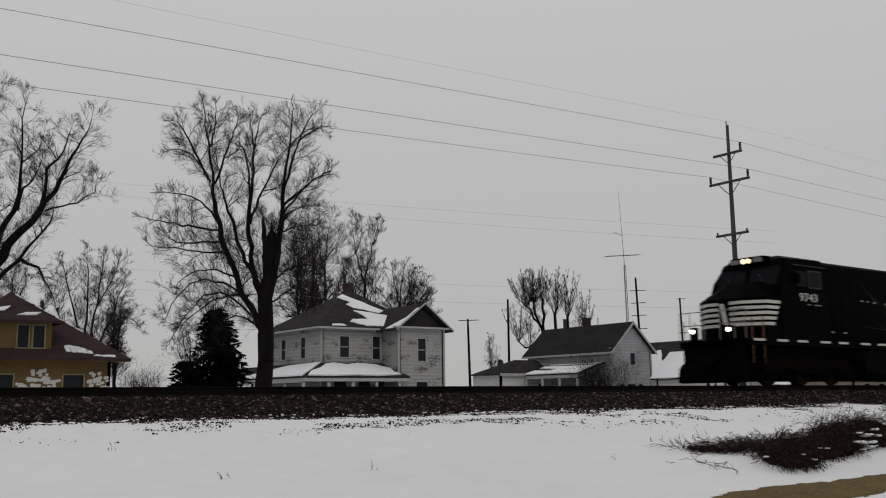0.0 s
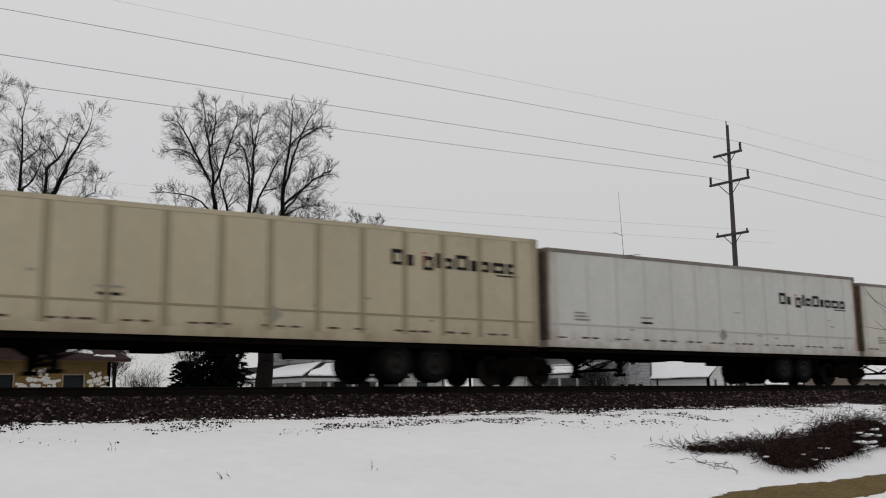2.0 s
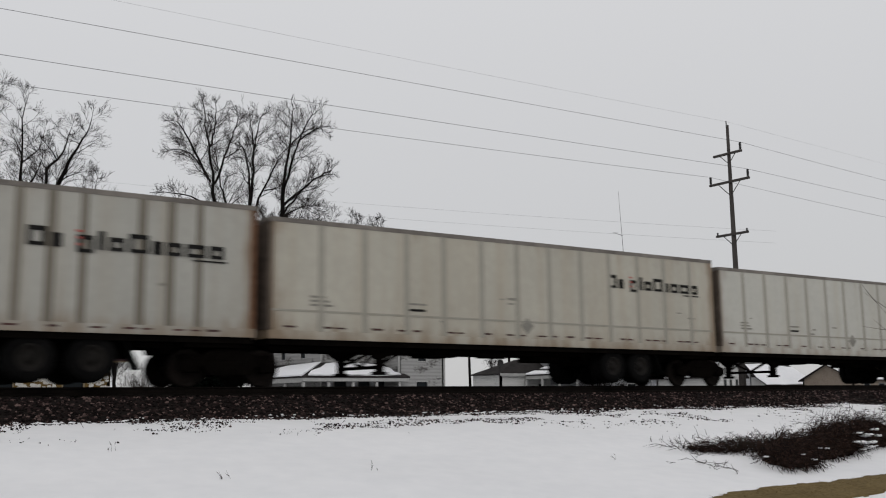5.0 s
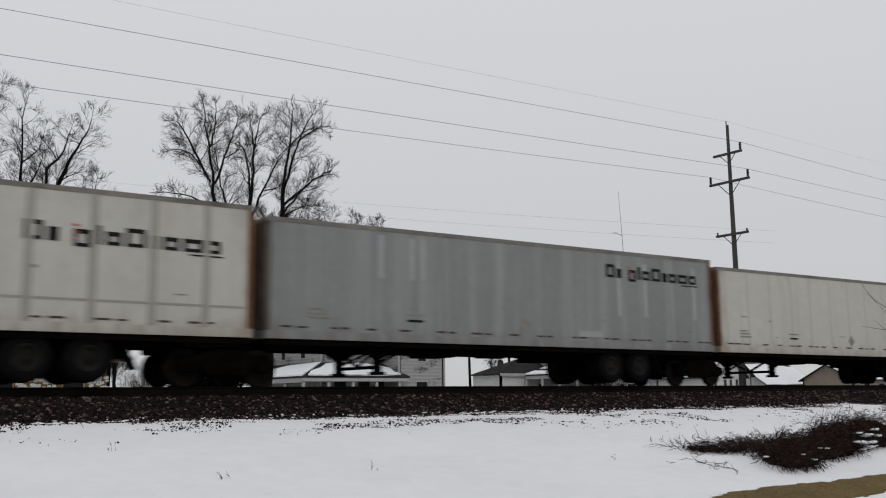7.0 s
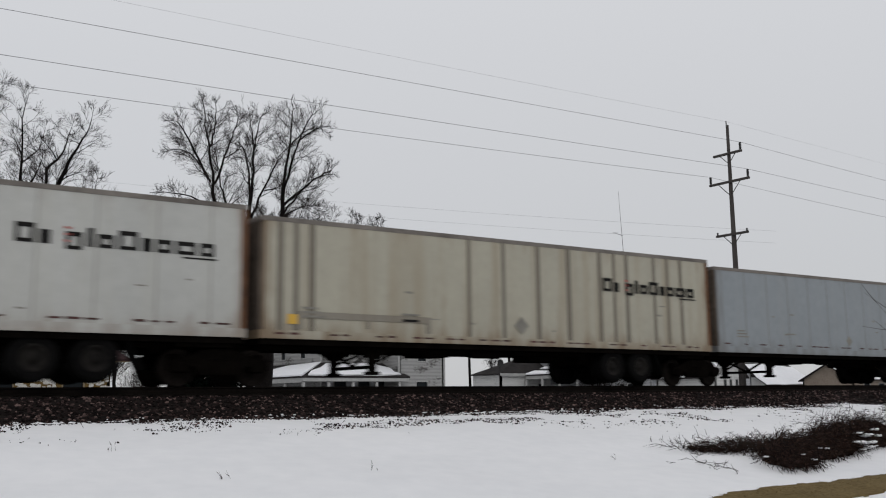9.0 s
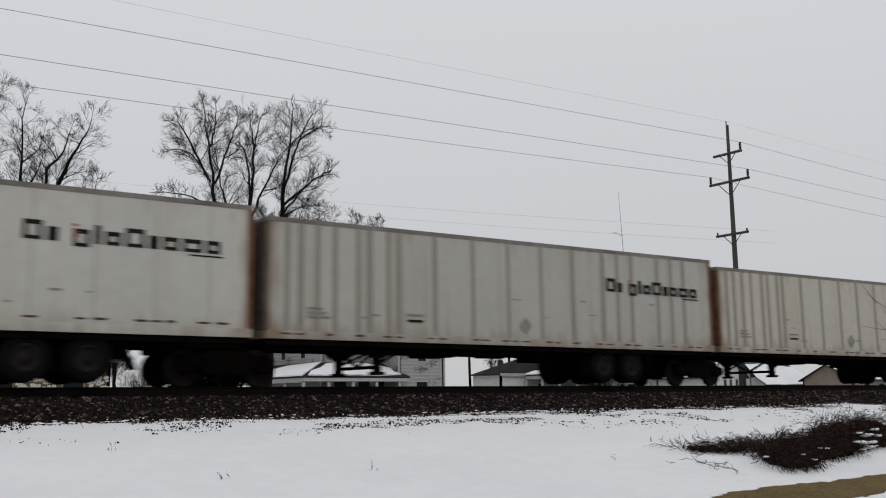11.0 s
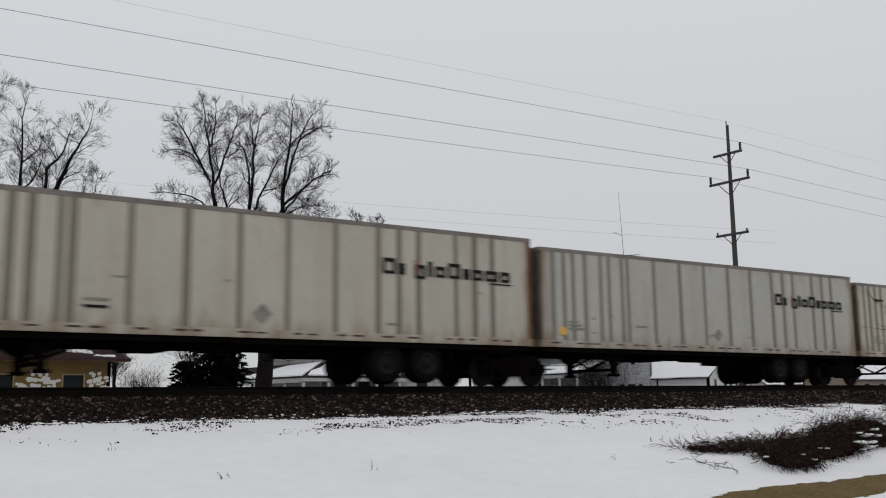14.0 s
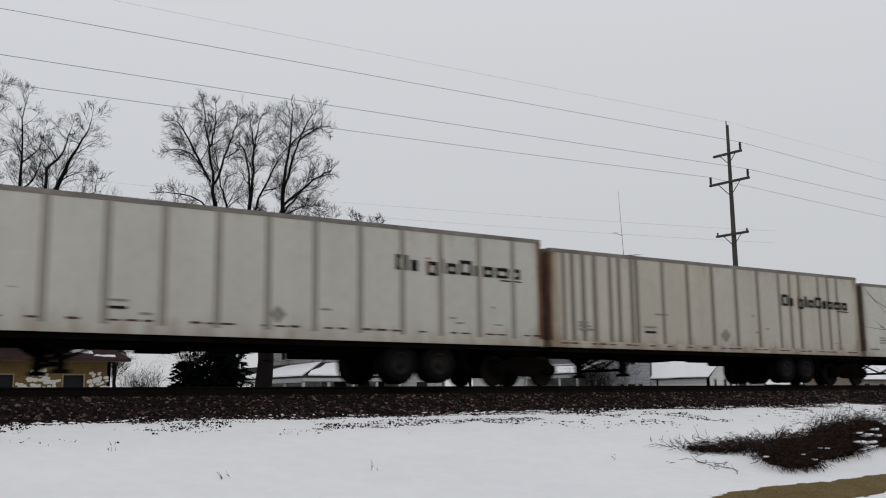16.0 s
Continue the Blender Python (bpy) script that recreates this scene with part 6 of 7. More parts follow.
def trailer(x, paint, form, seam, lower_rail=False, lettering="big", tag=False, patches=0, sink=0.0, phase=0.42, skip=(0, 0), seed=0):
    r = random.Random(seed)
    words = f"{WORDS[paint]} {FORM[form]} road-rail freight trailer on rail bogies"
    t = thing("road_rail_trailer", pose(x, TRACK_Y, 0), words, "trailer", "trailers of the train")
    p = PAINTS[paint]
    bm = bmesh.new()
    prism(bm, [(0.06, FLOOR + 0.2), (LEN - 0.14, FLOOR + 0.2), (LEN - 0.14, top_at(LEN) - 0.11), (0.06, top_at(0) - 0.11 - sink)], "y", -HALF, HALF)
    bmesh.ops.bevel(bm, geom=[e for e in bm.edges if abs(e.verts[0].co.x - e.verts[1].co.x) < 0.01 and e.verts[0].co.x < 1], offset=0.05, segments=2, affect="EDGES")
    part("body", bm, p, t)
    bm = bmesh.new()
    prism(bm, [(0.02, top_at(0) - 0.11 - sink), (LEN, top_at(LEN) - 0.11), (LEN, top_at(LEN)), (0.02, top_at(0) - sink)], "y", -HALF - 0.012, HALF + 0.012)
    part("top_rail", bm, p if paint == "tan" else ROOF_RAIL, t, "tan roof edge rail" if paint == "tan" else "dirty grey roof edge rail")
    bm = bmesh.new()
    prism(bm, [(0.02, FLOOR), (LEN, FLOOR), (LEN, FLOOR + 0.2), (0.02, FLOOR + 0.2)], "y", -HALF - 0.010, HALF + 0.010)
    part("bottom_rail", bm, p, t)
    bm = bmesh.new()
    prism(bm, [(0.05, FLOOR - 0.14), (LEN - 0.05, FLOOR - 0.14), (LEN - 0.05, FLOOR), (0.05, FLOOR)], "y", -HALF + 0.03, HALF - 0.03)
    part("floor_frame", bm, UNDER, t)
    bm = bmesh.new()
    for y in (-HALF - 0.006, HALF - 0.064):
        box(bm, LEN - 0.14, LEN - 0.004, y, y + 0.07, FLOOR + 0.2, top_at(LEN) - 0.11)
    box(bm, LEN - 0.14, LEN - 0.03, -HALF + 0.064, HALF - 0.064, FLOOR + 0.2, FLOOR + 0.34)
    box(bm, LEN - 0.14, LEN - 0.03, -HALF + 0.064, HALF - 0.064, top_at(LEN) - 0.25, top_at(LEN) - 0.11)
    part("rear_frame", bm, RUST if r.random() < 0.62 else p, t)
    for y in (-1, 1):
        part("rear_door", made(box, LEN - 0.13, LEN - 0.09, min(0.005 * y, y * 1.2), max(0.005 * y, y * 1.2), FLOOR + 0.36, top_at(LEN) - 0.27), RUST, t, "rust-streaked rear door")
    # all but the tan front wall carry the gap's shade in their colour
    wallm = p if paint == "tan" else GRIME_SHADE
    part("front_wall", made(box, 0.02, 0.058, -HALF + 0.16, HALF - 0.16, FLOOR + 0.22, top_at(0) - 0.13 - sink), wallm, t, "clean tan front wall" if paint == "tan" else "grimy front wall darkened with the shade of the gap")
    for y in (-HALF, HALF - 0.16):
        part("front_post", made(box, 0.0, 0.056, y, y + 0.16, FLOOR + 0.2, top_at(0) - 0.11 - sink), GRIME_SHADE if paint == "tan" else RUST if r.random() < 0.4 else GRIME_SHADE, t, "grimy front corner post")
    seams = RIB_SEAMS if form == "rib" else [v for v in (phase + 1.252 * k for k in range(13)) if 0.2 < v < LEN - 0.25]
    h0 = 2.78
    for xs in seams:
        if skip[0] < xs < skip[1]:
            continue
        zs = FLOOR + 0.2
        k = (top_at(xs) - 0.11 - sink * (1 - xs / LEN) - zs) / h0
        dx = r.uniform(-0.03, 0.03)
        part("side_post", POSTS[seam], None, t, at=Matrix.LocRotScale((xs + dx, -HALF, zs), None, (r.uniform(0.7, 1.15) if form == "rib" else 1, 1, k)))
        part("side_post", POSTS[seam], None, t, at=Matrix.LocRotScale((xs + dx, HALF, zs), Euler((0, 0, math.pi)), (1, 1, k)))
    if lower_rail:
        bm = bmesh.new()
        for y in (-HALF - 0.010, HALF - 0.0):
            prism(bm, [(0.1, 1.75), (LEN - 0.2, 1.75), (LEN - 0.2, 1.80), (0.1, 1.80)], "y", y, y + 0.010)
        part("rub_rail", bm, SEAM[seam], t)
    if skip[1]:
        bm = bmesh.new()
        for a, b, c, e in ((1.0, 4.87, 1.60, 1.76), (4.72, 4.87, 1.34, 1.60), (1.0, 1.12, 1.34, 1.60), (2.9, 3.0, 1.40, 1.60)):
            box(bm, a, b, -HALF - 0.02, -HALF, c, e)
        part("mounting_rail", bm, SEAM["mid"], t, "broad low steel rail")
    # lettering, stencils and tape on the side that faces the road
    lz = 3.08 if paint == "tan" else 3.27 if paint == "grey" else 2.88 if form == "flat" or seed < 4 else 2.95 if form == "panel" else 2.83
    y = -HALF - (0.024 if form == "rib" else 0.008)
    if lettering == "big":
        letters(t, 11.3, 15.6, lz, lz + 0.40, y)
        for dz in (0.06, 0.2, 0.34):
            part("red_mark", made(box, 12.26, 12.38, y - 0.004, y, lz + dz, lz + dz + 0.05), RED, t, "small red dot in the lettering")
    else:
        letters(t, 9.55, 11.7, 2.80, 2.96, y)
        part("stencil", made(box, 1.25, 1.95, y - 0.004, y, 3.30, 3.38), LETTER, t, "dark stencilled bar")
        part("stencil", made(box, 4.9, 5.4, y - 0.003, y, 3.14, 3.18), FADED, t)
    sz = 0.28 if lower_rail else 0.0
    for k in range(3):
        part("stencil", made(box, 1.1, 1.72 - 0.1 * k, y - 0.003, y, 1.62 + sz + 0.1 * k, 1.67 + sz + 0.1 * k), FADED, t, "faded stencilled mark")
    part("stencil", made(box, 3.95, 4.5, y - 0.003, y, 1.78 + sz, 1.83 + sz), FADED, t)
    part("diamond_placard", made(disc, (8.0, y, 1.66), 0.20 + 0.06 * r.random(), 0.006, "y", 4), FADED, t, "faded diamond placard")
    if lower_rail or r.random() < 0.7:
        part("data_plate", made(box, 3.98, 4.48, y - 0.004, y, 1.62 + sz, 1.68 + sz), LETTER, t)
    # dull red and black reflective dashes, one or two to a panel
    tz = FLOOR + (0.10 if form == "rib" else 0.27)
    ty = -HALF - (0.013 if form == "rib" else 0.009)
    xx = 0.4
    while xx < LEN - 0.7:
        for k in range(r.choice((1, 1, 2, 2, 3))):
            w = r.uniform(0.2, 0.36)
            part("tape_strip", made(box, xx, xx + w, ty - 0.002, ty + 0.004, tz, tz + r.uniform(0.035, 0.05)), TAPE, t)
            xx += w + r.uniform(0.06, 0.16)
        xx += r.uniform(0.3, 0.75)
    # scuffs and small fittings low on the panels
    for k in range(7):
        a, w, z = r.uniform(0.8, LEN - 1.2), r.uniform(0.1, 0.35), r.uniform(1.5, 2.5)
        part("scuff", made(box, a, a + w, -HALF - 0.003, -HALF + 0.002, z, z + r.uniform(0.03, 0.07)), FADED, t)
    if paint == "tan":
        for k in range(9):
            part("front_lettering", made(box, 0.012, 0.018, -0.62 - 0.0 + 0.15 * k - 0.25, -0.53 + 0.15 * k - 0.25, 3.42, 3.55), LETTER, t, "dark block on the front wall")
    if tag:
        part("placard", made(box, 0.72, 0.98, y - 0.004, y, 1.45, 1.68), YELLOW, t, "small yellow placard")
    for k in range(patches):
        px = (11.75, 12.95, 15.3, 3.1, 4.05, 4.4)[k]
        part("paint_patch", made(box, px, px + 0.16, y - 0.003, y - 0.001, 2.1 if k < 3 else 2.7, 3.8), PALE_TOUCH, t, "pale vertical touch-up strip")
    if patches:
        part("paint_patch", made(box, 10.1, 11.1, y - 0.003, y - 0.001, 1.42, 1.6), PALE_TOUCH, t)
    part("chassis", CHASSIS_ME, None, t)
    part("landing_gear", GEAR_ME, None, t)
    slide = {10: 0.17, 11: 0.1, 14: -0.45, 15: -0.2}.get(seed, -0.12)
    for x1 in (11.64 + slide, 12.86 + slide):
        for y1 in (-1.08, -0.78, 0.78, 1.08):
            w = part("road_wheel", TYRE_ME, None, t, at=pose(x1, y1, 0.58, 0, 0, 180 if y1 > 0 else 0))
            if abs(y1) > 1:
                part("rim", RIM_ME, None, w)
    for y1 in (-0.93, 0.93):
        part("mud_flap", FLAP_ME, None, t, at=pose(slide, y1, 0))
    return t


SPEED_ROWS = [(0.0, 37.725), (1.5, 0.0), (2.5, -25.22), (5.0, -87.93), (6.5, -125.40), (8.0, -162.97), (11.0, -237.76), (12.5, -274.98), (13.0, -287.52), (13.5, -299.98), (14.0, -312.38), (14.5, -324.80), (15.0, -337.22), (15.5, -349.62), (16.0, -361.90)]
PITCH = 16.639
FIRST = 14.62
# paint, form, seam, lower rail, lettering, placard, patches, front sink, first seam, stretch without posts
TRAILERS = [
    ("tan", "panel", "tan", True, "big", False, 0, 0.13, 0.42, (0, 0)),
    ("cool", "panel", "faint", True, "big", False, 0, 0.0, 0.42, (0, 0)),
    ("white", "flat", "faint", False, "big", False, 0, 0.0, 0.42, (0, 0)),
    ("white", "flat", "faint", False, "big", False, 0, 0.0, 0.42, (0, 0)),
    ("dull", "rib", "dark", False, "big", False, 0, 0.0, 0.42, (0, 0)),
    ("cream", "panel", "soft", True, "big", False, 0, 0.0, 0.12, (0, 0)),
    ("white", "panel", "soft", True, "big", False, 0, 0.0, 0.12, (0, 0)),
    ("white", "panel", "soft", True, "big", False, 0, 0.0, 0.18, (0, 0)),
    ("grey", "flat", "grey", False, "big", False, 6, 0.0, 0.42, (0, 0)),
    ("white", "flat", "faint", False, "big", False, 0, 0.0, 0.42, (0, 0)),
    ("cool", "flat", "faint", False, "big", False, 0, 0.0, 0.42, (0, 0)),
    ("dirty", "rib", "dark", False, "big", True, 0, 0.0, 0.42, (1.4, 5.6)),
    ("bluegrey", "flat", "grey", False, "big", False, 0, 0.0, 0.42, (0, 0)),
    ("white", "panel", "faint", False, "big", False, 0, 0.0, 0.24, (0, 0)),
    ("dull", "rib", "mid", False, "big", False, 0, 0.0, 0.24, (0, 0)),
    ("cream", "rib", "mid", False, "big", False, 0, 0.0, 0.42, (0, 0)),
    ("dull", "rib", "mid", False, "big", False, 0, 0.0, 0.42, (0, 0)),
    ("dirty", "rib", "mid", False, "big", False, 0, 0.0, 0.42, (0, 0)),
    ("cream", "rib", "dark", False, "big", False, 0, 0.0, 0.42, (0, 0)),
    ("dull", "rib", "dark", False, "big", True, 0, 0.0, 0.42, (0, 0)),
    ("dirty", "rib", "dark", False, "small", False, 0, 0.0, 0.42, (0, 0)),
    ("white", "panel", "mid", False, "big", False, 0, 0.0, 0.24, (0, 0)),
    ("cream", "rib", "dark", False, "big", False, 0, 0.0, 0.42, (0, 0)),
    ("white", "panel", "faint", False, "big", False, 0, 0.0, 0.24, (0, 0)),
    ("cream", "rib", "dark", False, "big", False, 0, 0.0, 0.42, (0, 0)),
    ("dull", "rib", "mid", False, "big", False, 0, 0.0, 0.42, (0, 0)),
]
MOVERS, WHEELS = [], []
for i, (paint, form, seam, rail, lett, tg, pat, sink, ph, skp) in enumerate(TRAILERS):
    MOVERS.append((trailer(FIRST + PITCH * i, paint, form, seam, rail, lett, tg, pat, sink, ph, skp, i), FIRST + PITCH * i))
for i in range(len(TRAILERS)):
    b, sets = rail_bogie(FIRST + PITCH * i + 15.82)
    MOVERS.append((b, FIRST + PITCH * i + 15.82))
    WHEELS += sets
b, sets = rail_bogie(FIRST - 0.69)
b.name = "coupler_bogie"
tagged(b, "black coupler bogie between the locomotive and first trailer")
bm = bmesh.new()
box(bm, -1.5, 1.0, -0.75, 0.75, 0.86, 1.02, 0.03)
box(bm, -0.9, 0.5, -0.9, 0.9, 1.02, 1.36, 0.05)
box(bm, -2.1, -1.4, -0.16, 0.16, 0.72, 0.98, 0.03)
part("deck", bm, UNDER, b)
MOVERS.append((b, FIRST - 0.69))
WHEELS += sets


# ---- the locomotive ----
def text_mesh(word, size, material):
    cu = bpy.data.curves.new("number", "FONT")
    cu.body, cu.size, cu.extrude = word, size, 0.004
    ob = new("number", cu)
    me = bpy.data.meshes.new_from_object(ob.evaluated_get(bpy.context.evaluated_depsgraph_get()))
    bpy.data.objects.remove(ob)
    me.materials.clear()
    me.materials.append(material)
    return me


# black paint lifted to grey: the roof's sky reflection is in the colour
CAB_ROOF = surface("sky_sheen_black_paint", (0.008, 0.008, 0.009), (0.028, 0.027, 0.027), 0.7, 0.8, 6.0, 0.1)
LIVERY_DULL = surface("dirty_white_livery", (0.10, 0.10, 0.10), (0.24, 0.24, 0.23), 0.7, 1.5, 9.0, 0.0)
NUMBER_BOARD = surface("number_board", (0.10, 0.10, 0.095), (0.16, 0.16, 0.15), 0.5, 2.0, 9.0, 0.0)


def locomotive(x):
    t = thing("locomotive", pose(x, TRACK_Y, 0), "black diesel freight locomotive with white nose stripes, headlights lit", "locomotive")
    bm = bmesh.new()
    box(bm, 0.75, 21.9, -1.5, 1.5, 1.36, 1.6, 0.02)
    box(bm, 1.2, 21.4, -0.9, 0.9, 0.95, 1.36, 0.03)
    part("frame", bm, BLACK, t)
    # pilot plate with plough, coupler, steps
    bm = bmesh.new()
    box(bm, 0.75, 0.93, -1.3, 1.3, 0.3, 1.6, 0.02)
    prism(bm, [(0.74, 0.10), (0.45, 0.14), (0.55, 0.62), (0.74, 0.80)], "y", -1.4, 1.4)
    box(bm, 0.96, 1.7, -1.15, 1.15, 0.2, 1.36)
    part("pilot", bm, BLACK, t, "black pilot plate with a snow plough")
    for x0, x1 in ((0.05, 0.75), (21.9, 22.6)):
        bm = bmesh.new()
        box(bm, x0, x1, -0.14, 0.14, 0.72, 1.0, 0.03)
        box(bm, x0 - 0.02, x0 + 0.3, -0.2, 0.2, 0.68, 1.02, 0.05)
        part("coupler", bm, UNDER, t)
    part("rear_pilot", made(box, 21.8, 21.95, -1.5, 1.5, 0.45, 1.6, 0.02), BLACK, t)
    tread = finish("step_tread", made(box, 0, 0.62, -0.16, 0.16, 0, 0.04), BLACK)
    stringer = finish("step_side", made(box, 0, 0.03, -0.16, 0.16, 0.3, 1.4), BLACK)
    for x0 in (0.96, 21.1):
        for s in (-1, 1):
            for k in range(4):
                part("step_tread", tread, None, t, at=pose(x0, s * 1.32, 0.34 + 0.31 * k))
            for dx in (-0.03, 0.62):
                part("step_side", stringer, None, t, at=pose(x0 + dx, s * 1.32, 0))
    # wide nose with slanted corners, rising to the windscreen
    half = [(2.75, 1.45), (1.95, 1.45), (1.45, 0.75)]
    rings = [[(*p, 1.6) for p in half], [(*p, 3.08) for p in half], [(2.75, 1.18, 3.48), (2.25, 1.02, 3.44), (1.85, 0.6, 3.36)], [(2.75, 0.75, 3.74), (2.45, 0.6, 3.70), (2.2, 0.4, 3.62)]]
    bm = bmesh.new()
    loops = [[bm.verts.new((p[0], -p[1], p[2])) for p in r] + [bm.verts.new(p) for p in r[::-1]] for r in rings]
    for u, v in zip(loops, loops[1:]):
        for k in range(6):
            bm.faces.new((u[k], u[(k + 1) % 6], v[(k + 1) % 6], v[k]))
    bm.faces.new(loops[-1])
    bmesh.ops.recalc_face_normals(bm, faces=bm.faces[:])
    part("nose", bm, BLACK, t)
    bm = bmesh.new()
    prism(bm, [(2.75, 1.6), (2.75, 3.5), (3.18, 4.40), (3.36, 4.58), (5.75, 4.62), (5.75, 1.6)], "y", -1.5, 1.5)
    es = [e for e in bm.edges if abs(e.verts[0].co.y) > 1.4 and e.verts[0].co.y * e.verts[1].co.y > 0 and min(v.co.z for v in e.verts) > 4.3]
    bmesh.ops.bevel(bm, geom=es, offset=0.2, segments=3, affect="EDGES")
    cab = part("cab", bm, BLACK, t, "black wide cab")
    part("cab_roof", made(prism, [(-1.22, 4.60), (1.22, 4.60), (1.05, 4.70), (-1.05, 4.70)], "x", 3.4, 5.9), CAB_ROOF, cab, "black cab roof greyed by a painted sky reflection")
    for s in (-1, 1):
        for k, (a, b) in enumerate(((3.72, 4.42), (4.52, 5.25))):
            y0, y1 = sorted((s * 1.5, s * 1.512))
            w = part("side_window", made(box, a, b, y0, y1, 3.55, 4.12, bevel=0.004), CABGLASS, cab, "dark cab window")
            bm = bmesh.new()
            for q in ((a - 0.05, b + 0.05, 4.12, 4.17), (a - 0.05, b + 0.05, 3.5, 3.55), (a - 0.05, a, 3.55, 4.12), (b, b + 0.05, 3.55, 4.12)):
                ya, yb = sorted((s * 1.5, s * 1.525))
                box(bm, q[0], q[1], ya, yb, q[2], q[3])
            part("window_frame", bm, CAB_ROOF if k else BLACK, w)
        ya, yb = sorted((s * 1.5, s * 1.56))
        part("drip_rail", made(prism, [(3.5, 4.30), (5.6, 4.30), (5.6, 4.335), (3.5, 4.335)], "y", ya, yb), CAB_ROOF, cab)
        ya, yb = sorted((s * 1.5, s * 1.75))
        part("mirror", made(box, 3.58, 3.62, ya, yb, 3.62, 3.98, bevel=0.01), BLACK, cab)
        bm = bmesh.new()
        for x0 in (0.98, 1.62):
            tube(bm, (x0, s * 1.47, 0.75), (x0, s * 1.47, 2.35), 0.022, 0.022, 6)
        part("step_rail", bm, RUST, t, "rusty orange step handrail")
    for s in (-1, 1):
        m = Matrix.Translation((2.80, s * 0.70, 3.58)) @ Matrix.Rotation(math.atan2(0.43, 0.90), 4, "Y")
        part("windscreen", made(box, -0.02, -0.005, -0.6, 0.6, 0.0, 0.80, bevel=0.004), CABGLASS, cab, "raked windscreen", at=m)
        m = Matrix.Translation((2.80, s * 0.70, 3.58)) @ Matrix.Rotation(math.atan2(0.43, 0.90), 4, "Y")
        part("wiper", made(tube, (-0.035, -0.1, 0.02), (-0.035, 0.25, 0.55), 0.012, 0.012, 6), DARKMETAL, cab, at=m)
    bm = bmesh.new()
    box(bm, 2.92, 3.5, -0.72, 0.72, 4.44, 4.72, 0.04)
    part("lamp_box", bm, BLACK, cab)
    for s in (-0.5, 0.5):
        part("number_board", made(box, 2.905, 2.92, s - 0.19, s + 0.19, 4.49, 4.66, bevel=0.004), NUMBER_BOARD, t, "pale number board")
    for s in (-0.11, 0.11):
        part("headlight", made(disc, (2.91, s, 4.57), 0.088, 0.03, "x", 18), LAMP_ON, t, "lit round headlight")
    for s in (-0.78, 0.78):
        part("ditch_light", made(disc, (0.60, s, 1.93), 0.072, 0.05, "x", 18), LAMP_DITCH, t, "lit ditch light")
        part("lamp_bracket", made(box, 0.63, 0.8, s - 0.14, s + 0.14, 1.6, 2.07, bevel=0.02), BLACK, t)
    # white bands round the nose, broken by a plain mark in the middle
    for k in range(5):
        z = 2.08 + 0.195 * k
        for s in (-1, 1):
            y0, y1 = sorted((s * 0.24, s * 0.75))
            part("nose_stripe", made(box, 1.442, 1.447, y0, y1, z, z + 0.11), LIVERY, t, "white livery stripe")
            m = Matrix.Translation((1.45, s * 0.75, z)) @ Matrix.Rotation(s * math.atan2(0.7, 0.5), 4, "Z")
            ya, yb = sorted((s * 0.003, s * 0.008))
            part("nose_stripe", made(box, 0.0, 0.86, ya, yb, 0.0, 0.11), LIVERY, t, at=m)
            part("nose_stripe", made(prism, [(1.95, z), (2.32 + 0.105 * k, z), (2.37 + 0.105 * k, z + 0.11), (1.95, z + 0.11)], "y", *sorted((s * 1.453, s * 1.458))), LIVERY, t)
    part("nose_mark", made(prism, [(-0.16, 2.15), (0.02, 2.15), (0.2, 2.92), (0.0, 2.92)], "x", 1.441, 1.447), LIVERY, t, "plain white slanted mark")
    part("number", text_mesh("9743", 0.42, LIVERY), None, t, "white fleet number", at=pose(3.86, -1.504, 3.02, 90, 0, 0) @ Matrix.Diagonal((1.42, 1, 1, 1)))
    for a, b in ((4.35, 4.55), (4.8, 5.25)):
        part("stencil", made(box, a, b, -1.506, -1.501, 2.88, 2.92), FADED, t)
    # long hood in three heights
    bm = bmesh.new()
    prism(bm, [(-1.12, 1.6), (1.12, 1.6), (1.12, 4.54), (0.92, 4.67), (-0.92, 4.67), (-1.12, 4.54)], "x", 5.75, 11.41)
    part("front_hood", bm, BLACK, t)
    bm = bmesh.new()
    prism(bm, [(-0.95, 1.6), (0.95, 1.6), (0.95, 4.06), (0.75, 4.22), (-0.75, 4.22), (-0.95, 4.06)], "x", 11.41, 15.75)
    part("engine_hood", bm, BLACK, t)
    bm = bmesh.new()
    box(bm, 15.75, 21.38, -0.98, 0.98, 1.6, 3.95)
    part("rear_hood", bm, BLACK, t)
    bm = bmesh.new()
    prism(bm, [(15.7, 3.86), (15.7, 4.20), (16.3, 4.37), (21.80, 4.37), (21.80, 4.04), (21.40, 3.80)], "y", -1.45, 1.45)
    part("radiator", bm, BLACK, t, "broad overhanging radiator housing")
    for s in (-1, 1):
        for k in range(9):
            x0 = 16.5 + 0.55 * k
            part("radiator_grille", made(box, x0, x0 + 0.46, min(s * 1.45, s * 1.462), max(s * 1.45, s * 1.462), 3.98, 4.28), BLACK, t)
        for k in range(7):
            x0 = 11.45 + 0.61 * k
            part("hood_door", made(box, x0, x0 + 0.56, min(s * 0.95, s * 0.966), max(s * 0.95, s * 0.966), 1.75, 2.95), BLACK, t)
        for k in range(8):
            x0 = 5.85 + 0.68 * k
            part("hood_door", made(box, x0, x0 + 0.62, min(s * 1.12, s * 1.136), max(s * 1.12, s * 1.136), 1.75, 4.0), BLACK, t)
        for k in range(4):
            x0 = 16.7 + 1.0 * k
            part("hood_door", made(box, x0, x0 + 0.92, min(s * 0.98, s * 0.996), max(s * 0.98, s * 0.996), 1.75, 3.5), BLACK, t)
